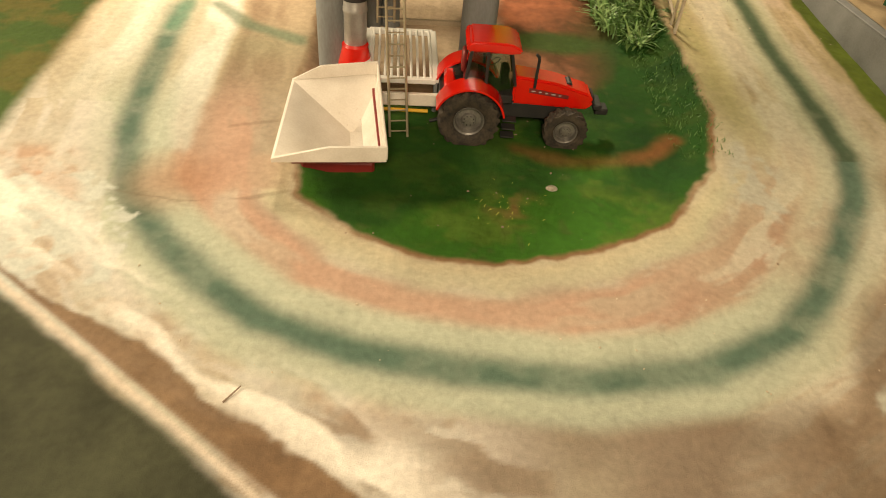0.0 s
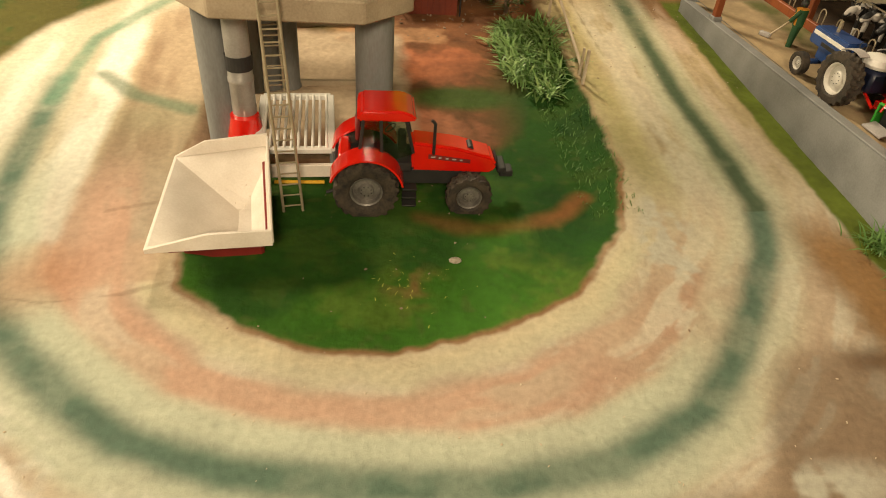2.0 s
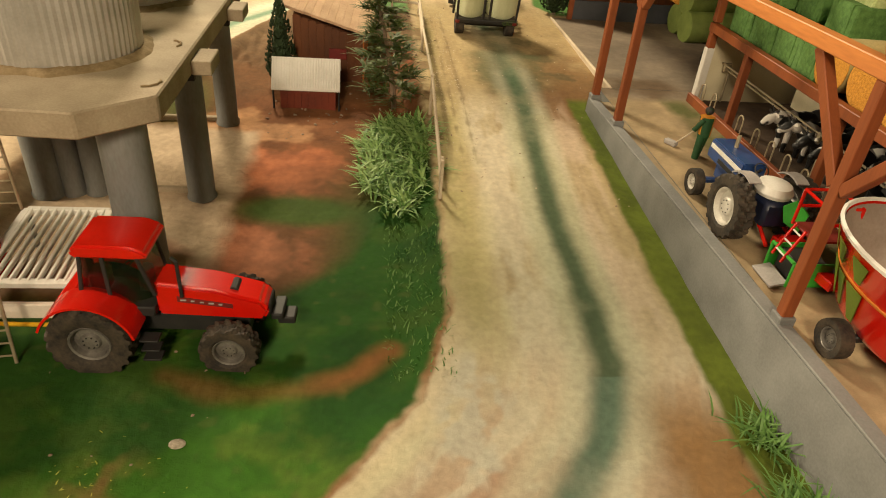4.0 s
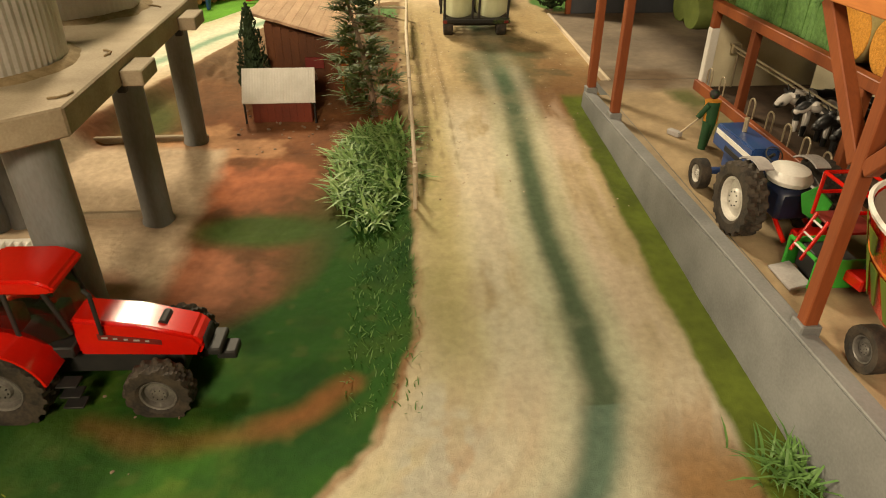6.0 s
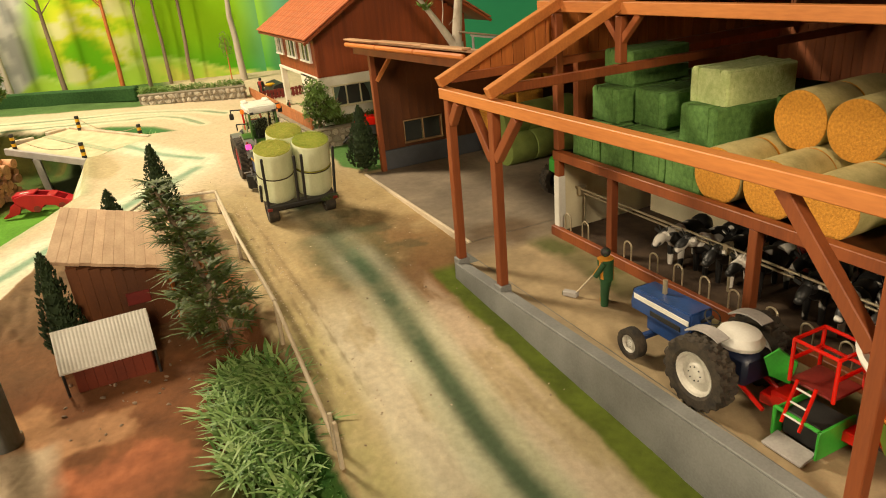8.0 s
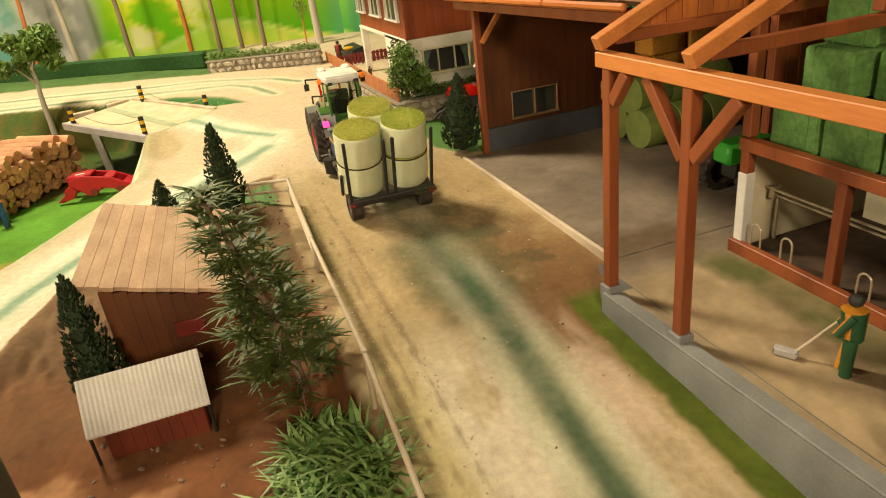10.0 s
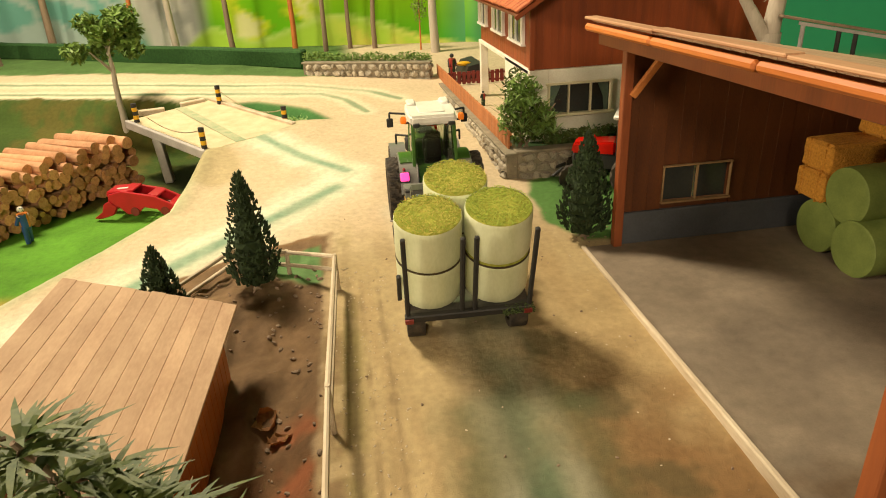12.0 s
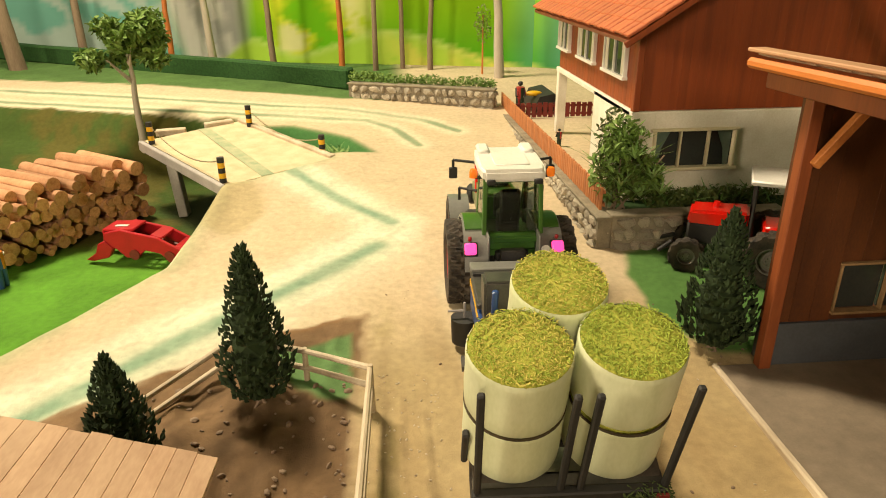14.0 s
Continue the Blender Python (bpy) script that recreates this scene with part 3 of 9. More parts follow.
    for pts in ([(-0.9, 2.24), (-0.27, 2.082), (-0.034, 2.02), (0.15, 1.966), (0.28, 1.934), (0.343, 1.9), (0.398, 1.865), (0.441, 1.813)],
                [(-0.9, 2.17), (-0.238, 2.014), (-0.014, 1.957), (0.116, 1.926), (0.24, 1.893), (0.32, 1.87), (0.356, 1.832), (0.386, 1.76)]):
        d = line_dist(x, y, pts) + 0.004 * (b - 0.5)
        col = mix(col, (0.70, 0.68, 0.50), ramp(0.026 - d, 0.0, 0.018) * 0.5)
        col = mix(col, (0.20, 0.27, 0.16), ramp(0.0095 - d, 0, 0.007) * (0.55 + 0.35 * ramp(a, 0.38, 0.55)))
    swoosh = line_dist(x, y, [(-0.18, 0.74), (-0.142, 0.70), (-0.087, 0.672)]) + wob
    col = mix(col, (0.12, 0.19, 0.12), ramp(0.015 - swoosh, 0.0, 0.012) * 0.7)
    # soft green cloud and peach patch on the left slab, hairline cracks
    col = mix(col, (0.2, 0.27, 0.15), ramp(0.05 - np.hypot((x + 0.12) * 0.6, y - 0.66), 0, 0.05) * 0.25)
    col = mix(col, (0.56, 0.24, 0.13), ramp(0.055 - np.hypot(x + 0.16, (y - 0.445)), 0, 0.05) * 0.6)
    for pts in ([(-0.26, 0.425), (-0.2, 0.432), (-0.15, 0.42), (-0.1, 0.425), (-0.07, 0.436)], [(-0.13, 0.52), (-0.09, 0.53), (-0.06, 0.545)]):
        col = mix(col, (0.2, 0.12, 0.07), ramp(0.0022 - (line_dist(x, y, pts) + 0.006 * (b - 0.5)), 0, 0.0015) * 0.3)
    white_ = ramp(0.05 - np.hypot((x + 0.255) * 0.8, (y - 0.385) * 0.8) + 0.07 * (b - 0.5) + 0.03 * (a - 0.5), 0, 0.006)
    col = mix(col, (0.84, 0.80, 0.72), white_ * ramp(grainy, 0.3, 0.42) * 0.9)
    # flaked plaster beside the lawn's edge
    flake = ramp(0.045 - np.hypot((x - 0.318) * 1.3, (y - 0.47) * 0.6) + 0.05 * (b - 0.5), 0, 0.02) * ramp(grainy, 0.4, 0.6)
    col = mix(col, (0.66, 0.60, 0.50), flake * 0.8)
    # front ground colour darkened to offset the strong lamp behind the viewer
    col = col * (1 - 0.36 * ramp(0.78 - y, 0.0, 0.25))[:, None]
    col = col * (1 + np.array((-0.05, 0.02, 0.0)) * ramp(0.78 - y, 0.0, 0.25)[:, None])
    # island: lawn in front, red-brown earth behind
    isl = inside(x, y, ISLAND) + 0.009 * (b - 0.5) + 0.005 * (grainy - 0.5)
    col = mix(col, (0.50, 0.42, 0.27), ramp(isl, -0.022, -0.006) * ramp(0.6 - y, 0, 0.1) * 0.55)
    col = mix(col, (0.22, 0.125, 0.06), ramp(isl, -0.004, 0.0) * (0.35 + 0.65 * ramp(a, 0.4, 0.6)))
    lawn = np.array((0.032, 0.105, 0.007)) * (0.6 + 0.8 * a)[:, None]
    lawn = mix(lawn, (0.085, 0.14, 0.016), ramp(b, 0.48, 0.68) * 0.65)
    lawn = mix(lawn, (0.012, 0.05, 0.006), ramp(0.5 - a, 0.0, 0.12) * 0.6)
    lawn = mix(lawn, (0.008, 0.045, 0.006), ramp(c, 0.5, 0.7) * 0.6)
    lawn = mix(lawn, (0.07, 0.09, 0.02), ramp(grainy, 0.7, 0.85) * 0.4)
    worn = ramp(0.035 - np.hypot(x - 0.108, y - 0.425), 0, 0.035)
    lawn = mix(lawn, (0.16, 0.11, 0.03), worn * ramp(grainy, 0.3, 0.6))
    arc = line_dist(x, y, [(0.12, 0.512), (0.165, 0.494), (0.21, 0.496), (0.25, 0.513), (0.272, 0.535)]) + 0.012 * (b - 0.5)
    lawn = mix(lawn, (0.19, 0.085, 0.025), ramp(0.015 - arc, 0, 0.015) * (0.55 + 0.45 * ramp(x, 0.2, 0.25)))
    earth = np.array((0.185, 0.075, 0.03)) * (0.45 + 1.1 * b)[:, None]
    for cx, cy, rx, ry, tone in ((0.14, 0.655, 0.075, 0.045, (0.31, 0.115, 0.06)), (0.17, 0.80, 0.065, 0.05, (0.29, 0.10, 0.045)), (0.09, 0.90, 0.05, 0.05, (0.36, 0.19, 0.09)),
                                 (0.15, 0.88, 0.05, 0.025, (0.30, 0.16, 0.08)), (0.04, 0.80, 0.05, 0.05, (0.42, 0.29, 0.19))):
        k = ramp(1.15 - np.hypot((x - cx) / rx, (y - cy) / ry) + 1.1 * (b - 0.5) + 0.5 * (grainy - 0.5), 0.0, 0.45)
        earth = mix(earth, np.array(tone) * (0.8 + 0.8 * grainy)[:, None], k * 0.9)
    earth = mix(earth, (0.06, 0.04, 0.018), ramp(c, 0.5, 0.65) * 0.5)
    earth = mix(earth, (0.15, 0.08, 0.036), ramp(y, 0.94, 1.0) * 0.6)
    earth = mix(earth, np.array((0.17, 0.105, 0.055)) * (0.35 + 0.8 * b + 0.5 * grainy)[:, None], ramp(y, 1.02, 1.15))
    earth = mix(earth, (0.28, 0.10, 0.045), ramp(0.03 - np.hypot(x - 0.305, (y - 1.075) * 0.6), 0, 0.02) * ramp(b, 0.4, 0.6))
    tip = ramp(inside(x, y, [(0.25, 1.315), (0.29, 1.33), (0.318, 1.345), (0.322, 1.27), (0.3, 1.27)]), -0.002, 0.004)
    earth = mix(earth, (0.12, 0.22, 0.08), tip)
    earth = mix(earth, (0.02, 0.07, 0.01), ramp(x, 0.2, 0.27) * ramp(0.85 - y, 0, 0.15))
    earth = mix(earth, (0.04, 0.09, 0.015), ramp(0.035 - np.hypot((x - 0.19) * 0.45, y - 0.725), 0, 0.02) * 0.85)
    earth = mix(earth, (0.04, 0.09, 0.015), ramp(0.05 - np.hypot((x - 0.04), (y - 0.95) * 0.5), 0, 0.04) * 0.7)
    pad = ramp(inside(x, y, [(-0.09, 0.6), (0.13, 0.6), (0.135, 0.88), (-0.05, 0.9)]) + 0.02 * (b - 0.5), -0.01, 0.012)
    earth = mix(earth, (0.47, 0.36, 0.245), pad * (0.5 + 0.5 * ramp(a, 0.35, 0.5)))
    front = ramp(0.60 + 0.07 * ramp(x, 0.16, 0.28) + 0.03 * (a - 0.5) + 0.16 * ramp(x, 0.24, 0.3) - y, -0.012, 0.022)
    inner = earth + (lawn - earth) * front[:, None]
    col = mix(col, inner, ramp(isl, 0.0, 0.006))
    col = mix(col, (0.25, 0.17, 0.09), ramp(0.012 - np.abs(x - 0.326), 0, 0.01) * ramp(y, 0.7, 0.8) * ramp(1.36 - y, 0, 0.05) * ramp(b, 0.4, 0.55))
    # gritty ruts beside the fence
    for rx, rw in ((0.341, 0.004), (0.352, 0.0025), (0.366, 0.003)):
        rut = ramp(rw - np.abs(x - rx - 0.004 * (a - 0.5)) + 0.006 * (grainy - 0.5), 0.0, 0.003) * ramp(y, 0.74, 0.84) * ramp(1.3 - y, 0.0, 0.08)
        col = mix(col, (0.19, 0.135, 0.07), rut * 0.55)
    # verge below the retaining wall
    col = mix(col, np.array((0.088, 0.117, 0.013)) * (0.55 + 0.9 * b)[:, None], ramp(x + 0.01 * (b - 0.5) - 0.493, -0.003, 0.004) * ramp(0.94 - y, 0, 0.02) * ramp(0.56 - x, 0, 0.01))
    col = mix(col, (0.26, 0.14, 0.05), ramp(x, 0.43, 0.46) * ramp(0.495 - x, 0, 0.008) * ramp(0.52 - y, 0, 0.08) * 0.6)
    # meadow, slopes, far fields
    md = inside(x, y, MEADOW) + 0.01 * (b - 0.5)
    field = np.array((0.04, 0.07, 0.012)) * (0.6 + 0.9 * a)[:, None]
    field = mix(field, (0.11, 0.085, 0.018), ramp(b * 0.5 + c * 0.5, 0.45, 0.6) * 0.7)
    near_meadow = np.array((0.09, 0.24, 0.02)) * (0.7 + 0.6 * b)[:, None]
    near_meadow = mix(near_meadow, (0.5, 0.22, 0.07), ramp(0.06 - np.hypot(x - 0.0, (y - 1.36) * 1.2), 0, 0.05) * 0.8)
    field = mix(field, near_meadow, ramp(1.66 - y, 0.0, 0.06) * ramp(y, 1.0, 1.2))
    field = mix(field, (0.2, 0.2, 0.07), ramp(0.03 - np.abs(y - 1.76 - 0.35 * x), 0, 0.02) * ramp(-x, -0.06, 0.0) * 0.6)
    # shade below the bridge deck, painted into the ground colour
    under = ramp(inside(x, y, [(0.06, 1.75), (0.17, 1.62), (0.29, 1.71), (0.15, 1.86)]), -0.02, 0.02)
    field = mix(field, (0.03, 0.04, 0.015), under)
    col = mix(col, (0.3, 0.36, 0.2), ramp(md, -0.02, 0.004) * ramp(y, 0.9, 1.2) * ramp(1.8 - y, 0.0, 0.1) * 0.6)
    bank = ramp(md, 0.0, 0.012) * ramp(0.05 - md, 0, 0.03) * ramp(y, 1.38, 1.45) * ramp(1.66 - y, 0, 0.03)
    col = mix(col, field, ramp(md / (1 - 0.7 * ramp(y, 1.75, 1.9)), 0.0, 0.02))
    col = mix(col, (0.52, 0.47, 0.3), bank * 0.85)
    shoulder = ramp(0.052 - np.hypot((x - 0.192) * 1.4, (y - 1.575) * 0.75) + 0.012 * (b - 0.5), 0.0, 0.02) * ramp(md, -0.07, -0.05)
    col = mix(col, (0.36, 0.29, 0.14), shoulder * 0.6)
    lip = ramp(md + 0.006 * (b - 0.5), 0.004, 0.012) * ramp(0.03 - md, 0.0, 0.01) * ramp(y, 1.42, 1.5) * ramp(1.66 - y, 0, 0.02)
    col = mix(col, (0.76, 0.68, 0.52), lip * (0.4 + 0.6 * ramp(grainy, 0.35, 0.55)) * 0.9)
    col = mix(col, (0.05, 0.15, 0.04), ramp(inside(x, y, BOWL), -0.005, 0.008))
    col = mix(col, (0.09, 0.2, 0.05), ramp(inside(x, y, VERGE) + 0.01 * (b - 0.5), 0, 0.008))
    far = y - np.interp(x, [-1.5, -0.317, -0.058, 0.138, 0.29, 0.52], [2.48, 2.176, 2.1, 2.033, 1.982, 1.93])
    col = mix(col, np.array((0.085, 0.16, 0.045)) * (0.7 + 0.6 * b)[:, None], ramp(far + 0.012 * (b - 0.5), 0.0, 0.012) * ramp(0.4 - x, 0, 0.05))
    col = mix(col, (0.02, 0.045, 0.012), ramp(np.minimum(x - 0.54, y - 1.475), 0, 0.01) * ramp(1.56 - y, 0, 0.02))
    # dark floor in the foreground corner
    edge = (y - 0.322) + (x + 0.232) * 0.80
    dark = ramp(-edge + 0.01 * (b - 0.5), 0.0, 0.012)
    left_ = ramp(0.10 - x, 0.0, 0.1) * ramp(0.52 - y, 0.0, 0.1) * ramp(loop, 0.016, 0.04)
    bend = edge + 0.018 * (c - 0.5) + 0.02 * (a - 0.5)
    along_ = fbm(bend * 1.8 + 0.05 * a, (x - y) * 0.35, 0.05, 171, 3)
    col = mix(col, (0.80, 0.74, 0.65), ramp(bend - 0.03, 0.0, 0.02) * ramp(0.11 - bend, 0.0, 0.05) * ramp(along_, 0.42, 0.56) * left_ * 0.8)
    col = mix(col, (0.52, 0.30, 0.20), ramp(bend - 0.07, 0.0, 0.03) * ramp(0.16 - bend, 0.0, 0.05) * ramp(0.5 - along_, 0.0, 0.2) * left_ * 0.45)
    width_ = 0.018 + 0.022 * ramp(x, -0.22, -0.12) + 0.014 * (b - 0.5) + 0.008 * (grainy - 0.5)
    soil = ramp(edge, 0.004, 0.009) * ramp(width_ - bend, 0.0, 0.006) * ramp(0.05 - x, 0.0, 0.05)
    col = mix(col, np.array((0.17, 0.10, 0.05)) * (0.55 + 0.6 * b + 0.35 * grainy)[:, None], soil * 0.92)
    col = mix(col, (0.62, 0.52, 0.42), ramp(0.0045 - np.abs(edge + 0.001) + 0.003 * (b - 0.5), 0, 0.003) * ramp(0.3 - x, 0, 0.1) * 0.8)
    col = mix(col, np.array((0.05, 0.052, 0.028)) * (0.5 + 1.0 * b)[:, None], dark)
    col = mix(col, (0.12, 0.1, 0.045), ramp(0.24 - y, 0, 0.06) * ramp(x, 0.25, 0.4) * ramp(a, 0.4, 0.6) * 0.7)
    return np.clip(col, 0.005, 0.85)


def sheet(name, xs, ys, zfun, paint, material):
    """A grid of quads over xs and ys with heights and paint."""
    gx, gy = np.meshgrid(xs, ys)
    x, y = gx.ravel(), gy.ravel()
    me = bpy.data.meshes.new(name)
    w, h = len(xs), len(ys)
    i = (np.arange(h - 1)[:, None] * w + np.arange(w - 1)[None, :]).ravel()
    faces = np.stack([i, i + 1, i + w + 1, i + w], 1)
    me.vertices.add(len(x))
    me.vertices.foreach_set("co", np.stack([x, y, zfun(x, y)], 1).ravel())
    me.loops.add(faces.size)
    me.loops.foreach_set("vertex_index", faces.ravel())
    me.polygons.add(len(faces))
    me.polygons.foreach_set("loop_start", np.arange(len(faces)) * 4)
    me.polygons.foreach_set("use_smooth", np.ones(len(faces), bool))
    me.update(calc_edges=True)
    at = me.attributes.new("paint", "FLOAT_COLOR", "POINT")
    rgb = paint(x, y)
    at.data.foreach_set("color", np.concatenate([rgb, np.ones((len(x), 1))], 1).ravel())
    me.materials.append(material)
    return new(name, me)


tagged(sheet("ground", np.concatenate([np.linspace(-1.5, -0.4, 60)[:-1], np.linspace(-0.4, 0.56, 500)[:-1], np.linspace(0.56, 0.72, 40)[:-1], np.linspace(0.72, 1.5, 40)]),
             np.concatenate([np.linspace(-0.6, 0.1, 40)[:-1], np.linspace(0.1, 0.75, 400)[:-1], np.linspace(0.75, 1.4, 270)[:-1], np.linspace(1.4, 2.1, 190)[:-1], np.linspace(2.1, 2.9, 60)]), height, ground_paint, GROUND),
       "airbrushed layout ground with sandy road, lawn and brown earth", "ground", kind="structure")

# ---- yard slab and retaining wall ----
SLAB_Z = 0.055


def slab_paint(x, y):
    a, b = fbm(x, y, 0.1, 51), fbm(x, y, 0.025, 61)
    col = np.tile((0.235, 0.19, 0.14), (len(x), 1))
    col = col * (0.75 + 0.5 * b)[:, None]
    k = ramp(a, 0.5, 0.68)[:, None]
    col = col + (np.array((0.16, 0.13, 0.1)) - col) * k * 0.6
    barn = ramp(0.93 - y, 0, 0.03)[:, None]
    col = col + (np.array((0.43, 0.32, 0.18)) * (0.7 + 0.6 * b)[:, None] - col) * barn * 0.75
    moss = (ramp(0.024 - np.abs(x - 0.622) + 0.01 * (b - 0.5), 0, 0.012) * ramp(0.93 - y, 0, 0.03) * (0.6 + 0.4 * ramp(b, 0.4, 0.55)))[:, None]
    soil = (ramp(0.05 - np.hypot((x - 0.585) * 0.5, y - 0.955) + 0.03 * (b - 0.5), 0, 0.03) * ramp(a, 0.35, 0.55))[:, None]
    col = col + (np.array((0.1, 0.06, 0.03)) - col) * soil * 0.75
    return col + (np.array((0.06, 0.085, 0.018)) - col) * moss * 0.85


def slab(name, x0, x1, y0, y1, label):
    ob = sheet(name, np.linspace(x0, x1, 90), np.linspace(y0, y1, 90), lambda x, y: SLAB_Z + 0.0004 * (fbm(x, y, 0.02, 7) - 0.5), slab_paint, SLAB)
    bm = B()
    box(bm, ((x0 + x1) / 2, (y0 + y1) / 2, SLAB_Z - 0.0165), (x1 - x0, y1 - y0, 0.032))
    part("slab_body", bm, GREYPAINT, ob)
    return tagged(ob, label, "floor", kind="structure")


slab("floor_1", 0.538, 1.2, 0.12, 0.952, "sandy concrete barn floor with dirt stains")
slab("floor_2", 0.556, 1.2, 0.953, 1.284, "smooth grey-brown concrete yard under the open shed")

bm = B()
box(bm, (0.5535, 1.118, 0.0505), (0.004, 0.335, 0.012), bevel=0.001)
tagged(part("trim", bm, FENCEWOOD), "thin brown edging strip beside the yard slab", "edging", kind="structure")

bm = B()
prism(bm, [(-0.012, -0.03), (0.004, -0.03), (0.004, 0.0572), (-0.0085, 0.0572)], -0.39, 0.405, axis=1, m=pose(0.5315, 0.5, 0, 0, 0, 1.75))
bm_fill = B()
box(bm_fill, (0.0175, 0.0075, 0.04), (0.027, 0.795, 0.0285), m=pose(0.5315, 0.5, 0, 0, 0, 1.75))
tagged(part("trim_slab_edge", bm_fill, shade("sandy_concrete", (0.37, 0.29, 0.18), (0.27, 0.205, 0.125), 60, 0.75, bump=0.25)), "narrow sandy concrete edge behind the retaining wall", "edging", kind="structure")
rw = tagged(part("wall_retaining", bm, GREYPAINT), "low grey painted retaining wall beside the road", "retaining wall", kind="structure")
bm = B()
box(bm, (-0.0025, 0.0075, 0.0582), (0.0115, 0.795, 0.0022), bevel=0.0006, m=pose(0.5315, 0.5, 0, 0, 0, 1.75))
part("coping", bm, GREYPAINT, rw, "thin grey coping strip")

# ---- backdrop and room ----


def backdrop_paint(u, v):
    """Painted alpine scenery: teal sky, pale rock, lime and yellow meadows with brushed edges."""
    a, b, c = fbm(u, v, 0.5, 71, 2), fbm(u, v, 0.2, 81, 2), fbm(u, v * 2.4 + u * 0.8, 0.36, 91, 2)
    n = len(u)

    def mix(col, other, k):
        return col + (np.array(other) - col) * k[:, None]
    col = np.tile((0.06, 0.36, 0.03), (n, 1))
    col = mix(col, (0.34, 0.62, 0.06), ramp(c, 0.42, 0.56) * ramp(v, 0.02, 0.2))
    sweep = fbm(u * 1.2 - v * 1.1, v * 3.2 + u * 1.6, 0.14, 161, 3)
    glow = ramp(u + 0.15 * (b - 0.5), 0.22, 0.3) * ramp(0.56 - u + 0.2 * (a - 0.5), 0.0, 0.1)
    col = mix(col, (0.74, 0.82, 0.12), glow * ramp(sweep, 0.36, 0.5))
    col = mix(col, (0.86, 0.86, 0.50), glow * ramp(sweep, 0.54, 0.64) * 0.9)
    col = mix(col, (0.22, 0.62, 0.05), glow * ramp(0.4 - sweep, 0.0, 0.08) * 0.8)
    rock = ramp(u + 0.25 * (v - 0.1) + 0.06 * (b - 0.5), 0.06, 0.1) * ramp(0.27 - u - 0.15 * (0.15 - v) + 0.1 * (b - 0.5), 0.0, 0.05)
    col = mix(col, (0.72, 0.72, 0.68), rock)
    col = mix(col, (0.36, 0.37, 0.37), rock * ramp(fbm(u * 2.0 + v, v, 0.08, 171, 3), 0.5, 0.6) * 0.75)
    left = ramp(0.09 - u - 0.25 * (v - 0.1) + 0.06 * (b - 0.5), 0.0, 0.04)
    col = mix(col, (0.20, 0.42, 0.36), left)
    col = mix(col, (0.50, 0.58, 0.54), left * ramp(sweep, 0.5, 0.62) * 0.8)
    knoll = 0.05 + 0.07 * np.exp(-((u - 0.52) / 0.17) ** 2) + 0.05 * np.exp(-((u - 0.24) / 0.06) ** 2)
    hill = ramp(knoll - v + 0.006 * (b - 0.5), 0.0, 0.01) * ramp(u, 0.08, 0.16)
    col = mix(col, (0.46, 0.70, 0.13), hill)
    col = mix(col, (0.66, 0.80, 0.32), hill * ramp(0.02 - (knoll - v), 0.0, 0.018) * 0.8)
    col = mix(col, (0.80, 0.76, 0.22), hill * ramp(u, 0.45, 0.6) * ramp(sweep, 0.42, 0.6) * 0.8)
    right = ramp(u, 0.72, 0.86)
    col = mix(col, (0.05, 0.27, 0.16), right * 0.9)
    col = mix(col, (0.2, 0.45, 0.33), right * ramp(c, 0.5, 0.6) * 0.8)
    grey = col.mean(1)[:, None]
    return np.clip((grey + (col - grey) * 1.18) * 0.86, 0.01, 0.8)


def backdrop_panel(name, p, q, label, u0):
    """An upright painted board from p to q."""
    d = Vector((q[0] - p[0], q[1] - p[1], 0))
    ob = sheet(name, np.linspace(0, d.length, 160), np.linspace(0, 0.8, 100), lambda x, y: 0 * x, lambda x, y: backdrop_paint(x + u0, y), BACKDROP)
    ob.matrix_basis = Matrix.Translation((p[0], p[1], 0.06)) @ pose(0, 0, 0, 0, 0, math.degrees(math.atan2(d.y, d.x))) @ pose(0, 0, 0, 90, 0, 0)
    return tagged(ob, label, "backdrop", kind="structure")


backdrop_panel("backdrop", (-1.3, 2.72), (0.62, 2.2), "painted alpine backdrop with lime meadows and pale rock", -1.2)
backdrop_panel("backdrop_right", (0.62, 2.2), (1.3, 1.75), "painted teal and green mountain backdrop", 0.75)
backdrop_panel("backdrop_side", (1.3, 1.75), (1.3, 0.0), "painted teal and green mountain backdrop beside the barn", 0.9)

# unseen room shell, its tone set by how much lamp light it bounces
bm = B()
box(bm, (0, 1.2, -0.75), (5.0, 5.0, 0.02))
tagged(part("floor_room", bm, ROOMWALL), "plain unseen room floor below the layout", "floor", kind="structure")
for nm, c, s in (("wall_north", (0, 3.6, 0.5), (5.0, 0.05, 2.6)), ("wall_south", (0, -1.4, 0.5), (5.0, 0.05, 2.6)),
                 ("wall_east", (2.5, 1.1, 0.5), (0.05, 5.0, 2.6)), ("wall_west", (-2.5, 1.1, 0.5), (0.05, 5.0, 2.6))):
    bm = B()
    box(bm, c, s)
    tagged(part(nm, bm, ROOMWALL), "plain unseen room wall", "wall", kind="structure")
bm = B()
box(bm, (0, 1.1, 1.8), (5.0, 5.0, 0.05))
tagged(part("ceiling", bm, ROOMWALL), "plain unseen room ceiling", "ceiling", kind="structure")

# ---- timber barn ----


